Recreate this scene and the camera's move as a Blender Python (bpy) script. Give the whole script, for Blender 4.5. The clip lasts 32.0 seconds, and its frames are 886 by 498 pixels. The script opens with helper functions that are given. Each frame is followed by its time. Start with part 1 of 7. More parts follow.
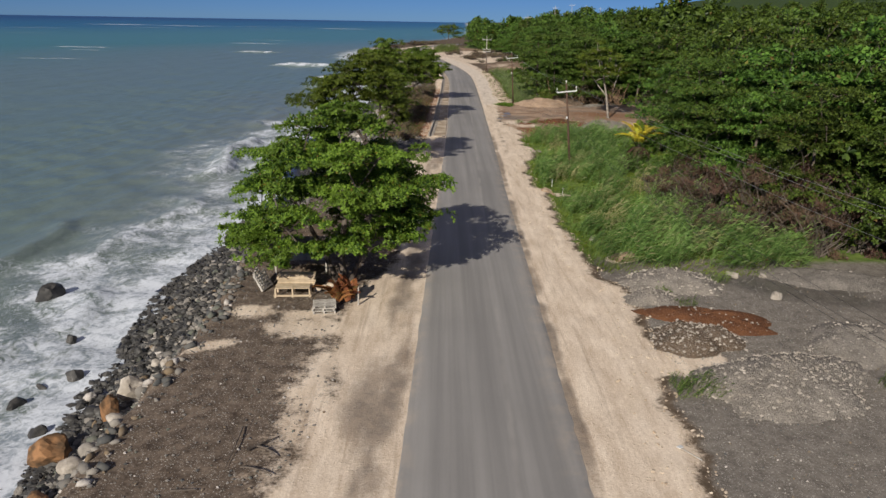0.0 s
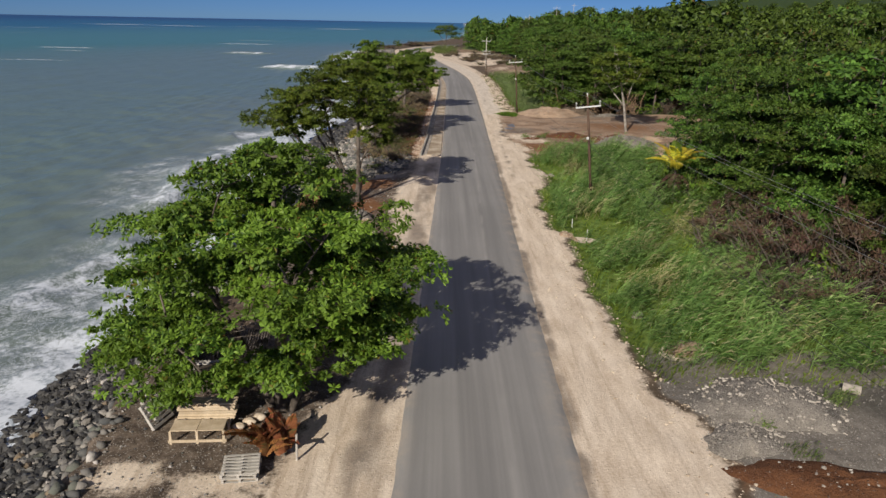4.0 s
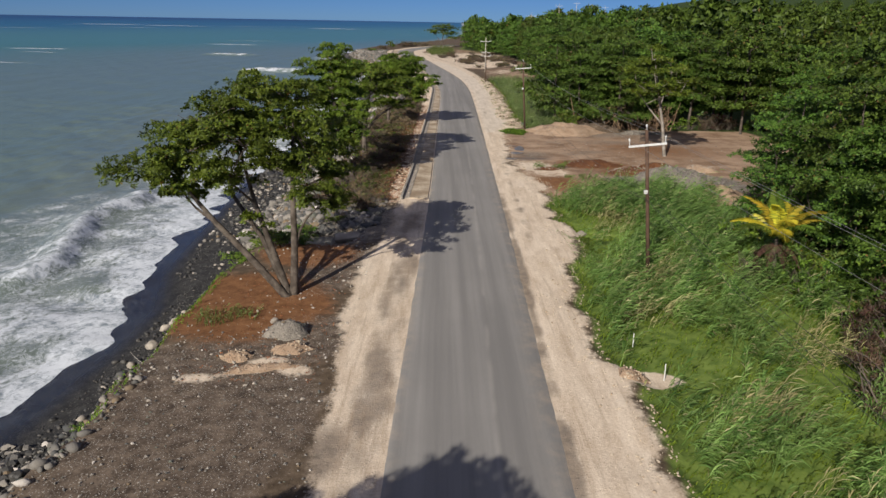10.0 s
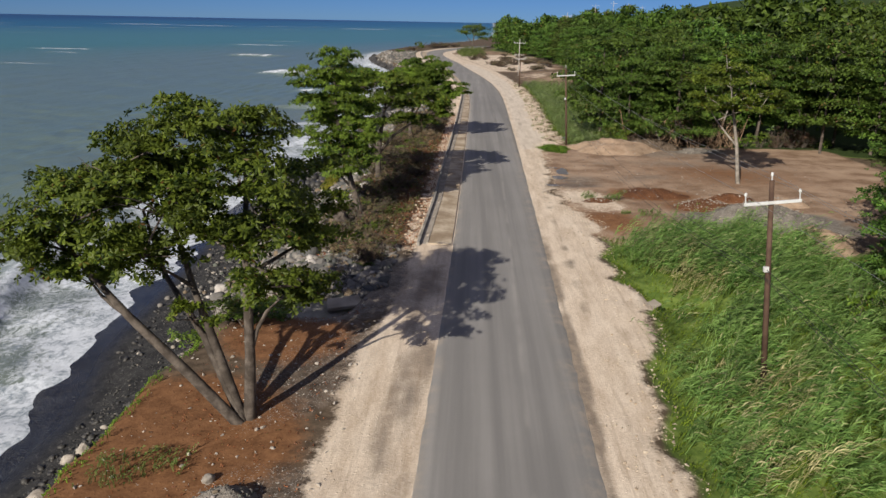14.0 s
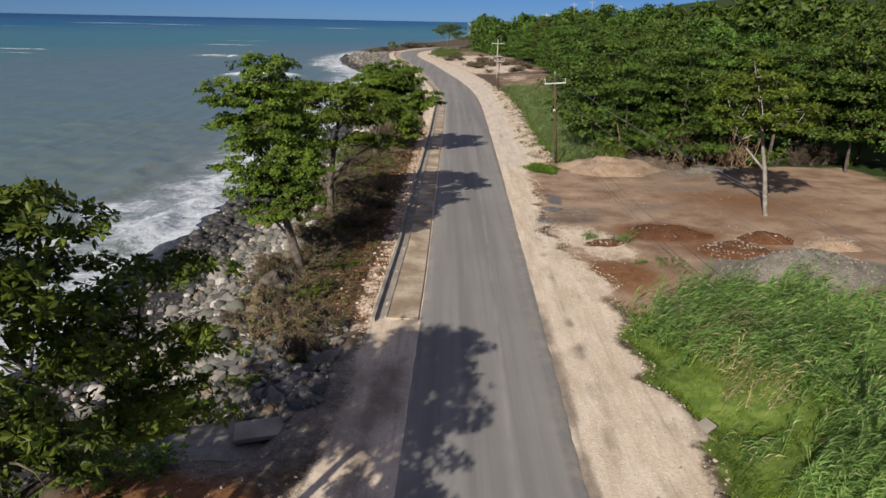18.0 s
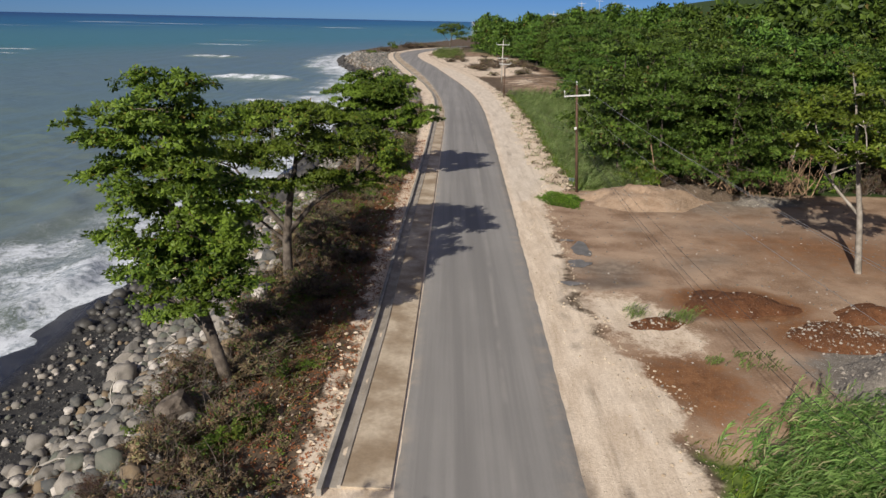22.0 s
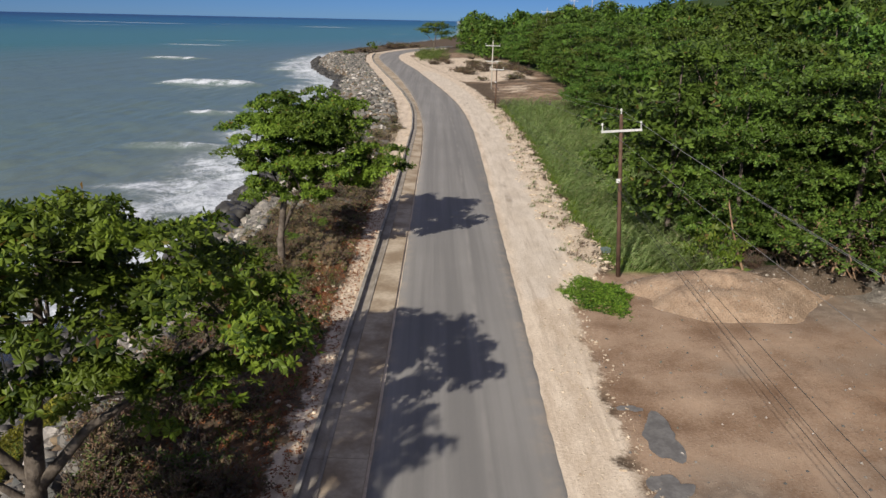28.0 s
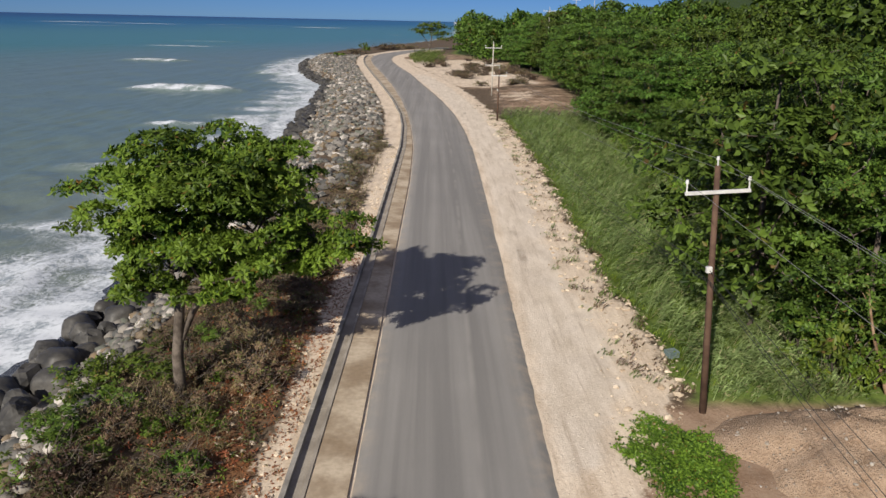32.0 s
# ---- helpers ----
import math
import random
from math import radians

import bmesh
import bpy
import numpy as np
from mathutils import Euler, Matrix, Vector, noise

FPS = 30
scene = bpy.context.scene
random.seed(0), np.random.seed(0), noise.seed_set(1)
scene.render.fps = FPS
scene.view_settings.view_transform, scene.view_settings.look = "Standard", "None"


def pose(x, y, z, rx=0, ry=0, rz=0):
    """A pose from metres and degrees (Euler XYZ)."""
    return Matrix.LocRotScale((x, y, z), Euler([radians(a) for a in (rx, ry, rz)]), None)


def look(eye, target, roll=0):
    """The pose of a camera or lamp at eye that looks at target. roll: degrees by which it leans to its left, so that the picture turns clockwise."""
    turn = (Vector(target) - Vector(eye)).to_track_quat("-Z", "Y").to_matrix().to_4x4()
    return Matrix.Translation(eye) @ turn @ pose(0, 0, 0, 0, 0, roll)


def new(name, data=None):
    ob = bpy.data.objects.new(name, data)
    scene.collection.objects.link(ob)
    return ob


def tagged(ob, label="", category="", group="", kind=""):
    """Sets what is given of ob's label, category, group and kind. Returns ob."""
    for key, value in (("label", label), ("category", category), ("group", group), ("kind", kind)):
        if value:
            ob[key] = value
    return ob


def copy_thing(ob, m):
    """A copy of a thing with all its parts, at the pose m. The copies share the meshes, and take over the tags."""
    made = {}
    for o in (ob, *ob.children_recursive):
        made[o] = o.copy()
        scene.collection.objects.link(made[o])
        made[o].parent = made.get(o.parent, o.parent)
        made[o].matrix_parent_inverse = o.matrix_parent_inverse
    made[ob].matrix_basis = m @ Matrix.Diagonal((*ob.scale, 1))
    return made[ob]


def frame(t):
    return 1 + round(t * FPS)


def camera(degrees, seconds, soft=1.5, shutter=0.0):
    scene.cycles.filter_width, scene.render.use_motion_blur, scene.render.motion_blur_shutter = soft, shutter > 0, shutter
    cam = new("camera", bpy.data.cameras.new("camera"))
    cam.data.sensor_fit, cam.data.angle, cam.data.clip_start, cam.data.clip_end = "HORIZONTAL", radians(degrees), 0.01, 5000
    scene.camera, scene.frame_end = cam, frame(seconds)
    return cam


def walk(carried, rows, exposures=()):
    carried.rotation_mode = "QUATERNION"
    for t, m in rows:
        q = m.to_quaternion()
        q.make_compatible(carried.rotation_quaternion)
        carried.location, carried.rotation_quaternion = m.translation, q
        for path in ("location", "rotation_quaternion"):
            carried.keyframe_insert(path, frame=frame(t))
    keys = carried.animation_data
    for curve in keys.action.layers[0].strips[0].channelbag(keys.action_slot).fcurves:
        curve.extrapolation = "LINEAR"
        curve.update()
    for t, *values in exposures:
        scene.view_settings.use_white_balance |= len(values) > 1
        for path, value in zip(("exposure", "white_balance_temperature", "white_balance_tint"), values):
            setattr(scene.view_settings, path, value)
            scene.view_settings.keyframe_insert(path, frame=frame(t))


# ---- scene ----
cam = camera(62.7, 32.0)
# seconds, eye x y z in metres, yaw, pitch, roll in degrees
PATH = [
    (0.0, -0.08, -1.75, 14.75, -0.15, -17.52, 0.98),
    (0.5, -0.05, -0.37, 14.74, -0.17, -17.52, 1.00),
    (1.0, -0.01, 1.16, 14.72, -0.17, -17.52, 1.02),
    (1.5, 0.04, 2.93, 14.71, -0.20, -17.51, 1.03),
    (2.0, 0.08, 4.88, 14.69, -0.23, -17.50, 1.05),
    (2.5, 0.13, 6.91, 14.67, -0.29, -17.49, 1.07),
    (3.0, 0.18, 8.95, 14.65, -0.30, -17.49, 1.08),
    (3.5, 0.24, 10.95, 14.62, -0.30, -17.48, 1.09),
    (4.0, 0.29, 12.94, 14.60, -0.31, -17.48, 1.10),
    (4.5, 0.35, 14.93, 14.57, -0.33, -17.48, 1.10),
    (5.0, 0.41, 16.91, 14.54, -0.36, -17.48, 1.09),
    (5.5, 0.47, 18.88, 14.50, -0.38, -17.48, 1.09),
    (6.0, 0.53, 20.84, 14.47, -0.38, -17.48, 1.07),
    (6.5, 0.61, 22.78, 14.44, -0.39, -17.49, 1.06),
    (7.0, 0.68, 24.69, 14.41, -0.41, -17.49, 1.04),
    (7.5, 0.76, 26.53, 14.39, -0.39, -17.50, 1.03),
    (8.0, 0.84, 28.32, 14.37, -0.38, -17.50, 1.01),
    (8.5, 0.92, 30.07, 14.34, -0.39, -17.51, 1.01),
    (9.0, 0.98, 31.80, 14.32, -0.44, -17.51, 1.00),
    (9.5, 1.04, 33.53, 14.30, -0.47, -17.51, 1.00),
    (10.0, 1.09, 35.28, 14.28, -0.47, -17.51, 1.01),
    (10.5, 1.14, 37.02, 14.26, -0.38, -17.51, 1.01),
    (11.0, 1.18, 38.75, 14.24, -0.20, -17.50, 1.02),
    (11.5, 1.21, 40.46, 14.22, 0.07, -17.50, 1.04),
    (12.0, 1.21, 42.14, 14.21, 0.46, -17.49, 1.05),
    (12.5, 1.21, 43.79, 14.19, 0.97, -17.49, 1.07),
    (13.0, 1.19, 45.39, 14.19, 1.48, -17.50, 1.08),
    (13.5, 1.18, 46.97, 14.18, 1.81, -17.51, 1.09),
    (14.0, 1.17, 48.55, 14.18, 1.86, -17.52, 1.09),
    (14.5, 1.17, 50.11, 14.17, 1.71, -17.53, 1.10),
    (15.0, 1.17, 51.68, 14.17, 1.44, -17.54, 1.10),
    (15.5, 1.19, 53.25, 14.16, 1.10, -17.54, 1.11),
    (16.0, 1.22, 54.82, 14.16, 0.78, -17.54, 1.11),
    (16.5, 1.27, 56.43, 14.15, 0.50, -17.54, 1.12),
    (17.0, 1.32, 58.08, 14.14, 0.25, -17.54, 1.14),
    (17.5, 1.37, 59.71, 14.13, 0.08, -17.53, 1.15),
    (18.0, 1.40, 61.35, 14.12, 0.02, -17.54, 1.17),
    (18.5, 1.43, 63.01, 14.11, 0.02, -17.54, 1.18),
    (19.0, 1.45, 64.69, 14.10, 0.04, -17.54, 1.20),
    (19.5, 1.47, 66.40, 14.09, 0.00, -17.54, 1.22),
    (20.0, 1.50, 68.12, 14.08, -0.02, -17.55, 1.23),
    (20.5, 1.55, 69.85, 14.07, 0.01, -17.56, 1.23),
    (21.0, 1.62, 71.59, 14.05, 0.08, -17.57, 1.24),
    (21.5, 1.69, 73.34, 14.04, 0.15, -17.57, 1.25),
    (22.0, 1.77, 75.10, 14.02, 0.21, -17.58, 1.26),
    (22.5, 1.83, 76.85, 14.00, 0.27, -17.58, 1.27),
    (23.0, 1.89, 78.59, 13.97, 0.33, -17.59, 1.28),
    (23.5, 1.92, 80.35, 13.95, 0.19, -17.60, 1.29),
    (24.0, 1.94, 82.14, 13.92, -0.04, -17.61, 1.30),
    (24.5, 1.95, 83.95, 13.89, -0.23, -17.62, 1.31),
    (25.0, 1.98, 85.81, 13.86, -0.36, -17.62, 1.31),
    (25.5, 2.03, 87.74, 13.82, -0.45, -17.62, 1.31),
    (26.0, 2.11, 89.77, 13.78, -0.56, -17.61, 1.30),
    (26.5, 2.20, 91.87, 13.74, -0.68, -17.61, 1.29),
    (27.0, 2.30, 93.98, 13.70, -0.78, -17.60, 1.27),
    (27.5, 2.41, 96.08, 13.66, -0.85, -17.60, 1.26),
    (28.0, 2.51, 98.11, 13.62, -0.87, -17.60, 1.24),
    (28.5, 2.60, 100.05, 13.58, -0.89, -17.61, 1.22),
    (29.0, 2.68, 101.95, 13.54, -0.90, -17.61, 1.21),
    (29.5, 2.75, 103.83, 13.51, -0.91, -17.60, 1.20),
    (30.0, 2.81, 105.74, 13.48, -0.95, -17.60, 1.20),
    (30.5, 2.86, 107.64, 13.45, -1.01, -17.59, 1.21),
    (31.0, 2.90, 109.54, 13.42, -1.06, -17.57, 1.22),
    (31.5, 2.95, 111.43, 13.39, -1.07, -17.56, 1.23),
    (32.0, 2.99, 113.33, 13.36, -1.11, -17.55, 1.25),
]
walk(cam, [(t, look((x, y, z), (x - 10 * math.sin(radians(yaw)), y + 10 * math.cos(radians(yaw)), z + 10 * math.tan(radians(pitch))), roll)) for t, x, y, z, yaw, pitch, roll in PATH],
     exposures=[(0.0, 0.08), (10.0, 0.15), (18.0, 0.20), (32.0, 0.26)])

# ---- world, sun, exposure ----
SUN_AZ, SUN_EL = math.atan2(-0.425, -0.905), radians(28)      # where the sun stands: behind the start, over the sea
sun_way = Vector((math.sin(SUN_AZ) * math.cos(SUN_EL), math.cos(SUN_AZ) * math.cos(SUN_EL), math.sin(SUN_EL)))
world = bpy.data.worlds.new("sky")
scene.world = world
world.use_nodes = True
wn = world.node_tree
sky = wn.nodes.new("ShaderNodeTexSky")
sky.sky_type = "NISHITA"
sky.sun_disc = False
sky.sun_elevation, sky.sun_rotation = SUN_EL, SUN_AZ
sky.altitude, sky.air_density, sky.dust_density, sky.ozone_density = 0, 0.6, 0.0, 5.0
tint = wn.nodes.new("ShaderNodeMix")                    # a clear, deep blue tropical sky
tint.data_type, tint.blend_type = "RGBA", "MULTIPLY"
tint.inputs[0].default_value = 1.0
tint.inputs[7].default_value = (0.28, 0.43, 0.72, 1)
wn.links.new(sky.outputs[0], tint.inputs[6])
# an unseen thin veil of high cloud, added overhead to brighten shadows; clear blue towards the horizon
sky_co = wn.nodes.new("ShaderNodeTexCoord")
sky_xyz = wn.nodes.new("ShaderNodeSeparateXYZ")
wn.links.new(sky_co.outputs["Generated"], sky_xyz.inputs[0])
rise = wn.nodes.new("ShaderNodeMapRange")
rise.interpolation_type = "SMOOTHSTEP"
rise.inputs["From Min"].default_value, rise.inputs["From Max"].default_value = 0.10, 0.55
wn.links.new(sky_xyz.outputs[2], rise.inputs["Value"])
streak = wn.nodes.new("ShaderNodeTexNoise")
streak.inputs["Scale"].default_value, streak.inputs["Detail"].default_value = 2.5, 5
wn.links.new(sky_co.outputs["Generated"], streak.inputs["Vector"])
cover = wn.nodes.new("ShaderNodeMapRange")
cover.inputs["From Min"].default_value, cover.inputs["From Max"].default_value = 0.3, 0.65
cover.inputs["To Min"].default_value, cover.inputs["To Max"].default_value = 0.55, 1.0
wn.links.new(streak.outputs["Fac"], cover.inputs["Value"])
much = wn.nodes.new("ShaderNodeMath")
much.operation = "MULTIPLY"
wn.links.new(rise.outputs[0], much.inputs[0])
wn.links.new(cover.outputs[0], much.inputs[1])
veil = wn.nodes.new("ShaderNodeMix")
veil.data_type = "RGBA"
veil.inputs[7].default_value = (3.0, 3.1, 4.1, 1)
wn.links.new(much.outputs[0], veil.inputs[0])
wn.links.new(tint.outputs[2], veil.inputs[6])
wn.links.new(veil.outputs[2], wn.nodes["Background"].inputs[0])
wn.nodes["Background"].inputs[1].default_value = 0.065
sun_data = bpy.data.lights.new("sun", "SUN")
sun_data.energy, sun_data.angle, sun_data.color = 5.0, radians(0.55), (1.0, 0.93, 0.82)
sun = new("sun", sun_data)
sun.matrix_world = look(sun_way * 100, (0, 0, 0))

# ---- materials ----
class Nodes:
    """A short way to write node trees."""

    def __init__(self, name):
        self.m = bpy.data.materials.new(name)
        self.m.use_nodes = True
        self.t = self.m.node_tree
        self.b = self.t.nodes["Principled BSDF"]
        self.out = self.t.nodes["Material Output"]
        self.co = self.add("ShaderNodeNewGeometry").outputs["Position"]
        self.own = self.add("ShaderNodeTexCoord").outputs["Object"]

    def add(self, kind, **kw):
        n = self.t.nodes.new(kind)
        if "feature" in kw:
            n.feature = kw["feature"]
        if "operation" in kw:
            n.operation = kw["operation"]
        if "use_clamp" in kw:
            n.use_clamp = kw["use_clamp"]
        if "interpolation_type" in kw:
            n.interpolation_type = kw["interpolation_type"]
        if "data_type" in kw:
            n.data_type, n.blend_type = kw["data_type"], kw["blend_type"]
        if "attribute_name" in kw:
            n.attribute_name = kw["attribute_name"]
        return n

    def put(self, socket, v):
        if isinstance(v, bpy.types.NodeSocket):
            self.t.links.new(v, socket)
        elif isinstance(v, (tuple, list)) and len(v) == 3 and socket.type == "RGBA":
            socket.default_value = (*v, 1)
        else:
            socket.default_value = v

    def noise(self, scale, detail=4, rough=0.55, distort=0.0, co=None, stretch=None):
        co = co or self.co
        if stretch:
            mp = self.add("ShaderNodeMapping")
            self.put(mp.inputs["Vector"], co)
            mp.inputs["Scale"].default_value = stretch
            co = mp.outputs[0]
        n = self.add("ShaderNodeTexNoise")
        self.put(n.inputs["Vector"], co)
        for k, v in (("Scale", scale), ("Detail", detail), ("Roughness", rough), ("Distortion", distort)):
            n.inputs[k].default_value = v
        return n.outputs["Fac"]

    def voronoi(self, scale, feature="F1", co=None, out="Distance", rnd=1.0):
        n = self.add("ShaderNodeTexVoronoi", feature=feature)
        self.put(n.inputs["Vector"], co or self.co)
        n.inputs["Scale"].default_value = scale
        n.inputs["Randomness"].default_value = rnd
        return n.outputs[out]

    def math(self, op, a, b=0.0, c=None, clamp=False):
        n = self.add("ShaderNodeMath", operation=op, use_clamp=clamp)
        self.put(n.inputs[0], a)
        self.put(n.inputs[1], b)
        if c is not None:
            self.put(n.inputs[2], c)
        return n.outputs[0]

    def ramp(self, v, a, b, lo=0.0, hi=1.0):
        n = self.add("ShaderNodeMapRange", interpolation_type="SMOOTHSTEP")
        self.put(n.inputs["Value"], v)
        for k, x in (("From Min", a), ("From Max", b), ("To Min", lo), ("To Max", hi)):
            self.put(n.inputs[k], x)
        return n.outputs[0]

    def mix(self, f, a, b, blend="MIX"):
        n = self.add("ShaderNodeMix", data_type="RGBA", blend_type=blend)
        self.put(n.inputs[0], f)
        self.put(n.inputs[6], a)
        self.put(n.inputs[7], b)
        return n.outputs[2]

    def attr(self, name):
        return self.add("ShaderNodeAttribute", attribute_name=name).outputs["Fac"]

    def island(self):
        return self.t.nodes.new("ShaderNodeNewGeometry").outputs["Random Per Island"]

    def chance(self):
        return self.add("ShaderNodeObjectInfo").outputs["Random"]

    def bump(self, h, strength=0.5, dist=0.05, normal=None):
        n = self.add("ShaderNodeBump")
        n.inputs["Strength"].default_value, n.inputs["Distance"].default_value = strength, dist
        self.put(n.inputs["Height"], h)
        if normal is not None:
            self.put(n.inputs["Normal"], normal)
        return n.outputs[0]

    def done(self, color, rough=0.9, normal=None, metal=0.0, spec=0.3):
        self.put(self.b.inputs["Base Color"], color)
        self.put(self.b.inputs["Roughness"], rough)
        self.put(self.b.inputs["Metallic"], metal)
        self.put(self.b.inputs["Specular IOR Level"], spec)
        if normal is not None:
            self.put(self.b.inputs["Normal"], normal)
        return self.m


def plain(name, a, b, scale=3.0, rough=0.85, bump=0.3, fine=40.0, metal=0.0, own=True, random_tone=0.25):
    """Two tones mixed by coarse noise, grained by fine noise, each object or piece a little different."""
    n = Nodes(name)
    co = n.own if own else n.co
    c = n.mix(n.ramp(n.noise(scale, co=co), 0.35, 0.65), a, b)
    g = n.noise(fine, 3, co=co)
    c = n.mix(n.ramp(g, 0.3, 0.7, 0.25, 0.0), c, tuple(0.45 * v for v in a))
    tone = n.math("MULTIPLY_ADD", n.math("ADD", n.chance(), n.island()), random_tone, 1 - random_tone)
    hsv = n.add("ShaderNodeHueSaturation")
    n.put(hsv.inputs["Value"], tone)
    n.put(hsv.inputs["Color"], c)
    return n.done(hsv.outputs[0], rough, n.bump(g, bump, 0.02), metal)


def ground_material():
    n = Nodes("ground_soil")
    big, mid, fine = n.noise(0.35, 5), n.noise(1.6, 5, 0.6), n.noise(9.0, 5, 0.65)
    edge = n.math("MULTIPLY_ADD", mid, 0.5, n.math("MULTIPLY", fine, 0.35))           # about 0 to 0.85
    edge = n.math("SUBTRACT", n.math("MULTIPLY_ADD", big, 0.55, edge), 0.69)
    grit = n.voronoi(6.5)
    pebble = n.ramp(grit, 0.16, 0.26, 1.0, 0.0)
    some = n.ramp(n.voronoi(6.5, out="Color"), 0.5, 0.65)
    pebble = n.math("MULTIPLY", pebble, some)
    small = n.math("MULTIPLY", n.ramp(n.voronoi(15.0), 0.2, 0.36, 1.0, 0.0), n.ramp(n.voronoi(15.0, out="Color"), 0.4, 0.6))
    # dry earth with litter, everywhere to begin with
    c = n.mix(n.ramp(mid, 0.3, 0.7), (0.07, 0.05, 0.033), (0.15, 0.11, 0.075))

    def zone(c, name, a, b, soft=0.22, noise=None, amount=1.0):
        f = n.ramp(n.math("ADD", n.attr(name), n.math("MULTIPLY", edge, 0.9)), 0.5 - soft, 0.5 + soft)
        f = n.math("MULTIPLY", f, amount)
        return n.mix(f, c, n.mix(n.ramp(noise or mid, 0.33, 0.66), a, b)), f

    c, _ = zone(c, "grassy", (0.08, 0.13, 0.024), (0.16, 0.22, 0.048))
    # near-black green: the shade below the wood's trees is put into the soil colour
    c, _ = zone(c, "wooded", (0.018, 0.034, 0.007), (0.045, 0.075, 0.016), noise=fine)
    c, f_brown = zone(c, "brown", (0.19, 0.115, 0.07), (0.42, 0.30, 0.21), noise=n.math("MULTIPLY_ADD", big, 0.7, n.math("MULTIPLY", fine, 0.3)))
    c, f_dark = zone(c, "dark", (0.05, 0.036, 0.027), (0.18, 0.138, 0.104), soft=0.14, noise=n.math("MULTIPLY_ADD", mid, 0.6, n.math("MULTIPLY", fine, 0.4)))
    c, f_red = zone(c, "red", (0.125, 0.056, 0.024), (0.25, 0.122, 0.056), noise=n.math("MULTIPLY_ADD", mid, 0.6, n.math("MULTIPLY", fine, 0.4)))
    c, f_gravel = zone(c, "gravelly", (0.11, 0.095, 0.08), (0.225, 0.2, 0.17), soft=0.16, noise=n.math("MULTIPLY_ADD", mid, 0.5, n.math("MULTIPLY", fine, 0.5)))
    track = n.math("MULTIPLY_ADD", n.noise(0.9, 8, 0.75, stretch=(1.3, 0.28, 1)), 0.6, n.math("MULTIPLY", n.noise(7.0, 6, 0.78), 0.4))
    c, f_sand = zone(c, "sand", (0.47, 0.365, 0.265), (0.77, 0.655, 0.525), soft=0.10, noise=track)
    c, _ = zone(c, "marl", (0.50, 0.42, 0.33), (0.73, 0.64, 0.54), soft=0.2, noise=track)
    c, _ = zone(c, "stained", (0.14, 0.115, 0.095), (0.27, 0.215, 0.165), soft=0.25, amount=0.85)
    c, f_beach = zone(c, "beach", (0.020, 0.020, 0.021), (0.046, 0.045, 0.044))
    rut = n.math("MULTIPLY", n.ramp(n.noise(1.1, 6, 0.7, 0.2, stretch=(2.4, 0.10, 1)), 0.52, 0.66), n.math("MULTIPLY", f_sand, 0.32))
    c = n.mix(rut, c, (0.25, 0.175, 0.115))
    clod = n.math("MULTIPLY", n.ramp(n.voronoi(7.0), 0.10, 0.2, 1.0, 0.0), n.ramp(n.voronoi(7.0, out="Color"), 0.55, 0.62))
    c = n.mix(n.math("MULTIPLY", clod, n.math("MULTIPLY", f_sand, 0.45)), c, (0.25, 0.18, 0.125))
    stony = n.math("MAXIMUM", n.math("MAXIMUM", f_gravel, f_dark), n.math("MULTIPLY", f_brown, 0.25))
    stony = n.math("MAXIMUM", stony, n.math("MULTIPLY", f_beach, 0.35))
    c = n.mix(n.math("MULTIPLY", n.math("MULTIPLY", small, stony), 0.7), c, (0.42, 0.39, 0.35))
    c = n.mix(n.math("MULTIPLY", n.math("MULTIPLY", pebble, stony), 0.7), c, (0.46, 0.43, 0.38))
    spot = n.math("MULTIPLY", n.ramp(fine, 0.62, 0.75), 0.4)
    c = n.mix(spot, c, (0.10, 0.08, 0.06))
    wet = n.attr("wet")
    hsv = n.add("ShaderNodeHueSaturation")
    n.put(hsv.inputs["Color"], c)
    n.put(hsv.inputs["Value"], n.ramp(wet, 0.0, 1.0, 1.0, 0.55))
    h = n.math("ADD", n.math("MULTIPLY", fine, 0.6), n.math("MULTIPLY", pebble, 0.5))
    return n.done(hsv.outputs[0], n.ramp(wet, 0, 1, 0.95, 0.2), n.bump(h, 0.7, 0.05), spec=n.ramp(wet, 0, 1, 0.2, 0.35))


def asphalt_material():
    n = Nodes("asphalt")
    across = n.attr("across")
    lane = n.noise(1.0, 4, 0.6, co=n.own, stretch=(1.1, 0.02, 1))
    big = n.noise(0.12, 4)
    c = n.mix(n.ramp(lane, 0.32, 0.68), (0.205, 0.196, 0.186), (0.295, 0.281, 0.265))
    c = n.mix(n.ramp(big, 0.35, 0.7, 0.0, 0.35), c, (0.19, 0.183, 0.174))
    dust = n.math("ADD", n.ramp(across, 0.80, 1.02), n.ramp(across, 0.12, -0.02))
    dust = n.math("MULTIPLY", dust, n.ramp(n.noise(0.8, 5, 0.7), 0.4, 0.7))
    c = n.mix(n.math("MULTIPLY", dust, 0.55), c, (0.46, 0.37, 0.28))
    wheel = n.math("MULTIPLY", n.ramp(n.math("ABSOLUTE", n.math("SUBTRACT", across, 0.62)), 0.03, 0.0), n.ramp(n.noise(0.25, 3), 0.4, 0.6))
    c = n.mix(n.math("MULTIPLY", wheel, 0.35), c, (0.38, 0.355, 0.325))
    fine = n.noise(60, 3, 0.7)
    c = n.mix(n.ramp(fine, 0.45, 0.75, 0.0, 0.3), c, (0.05, 0.05, 0.05))
    return n.done(c, 0.85, n.bump(fine, 0.4, 0.01), spec=0.3)


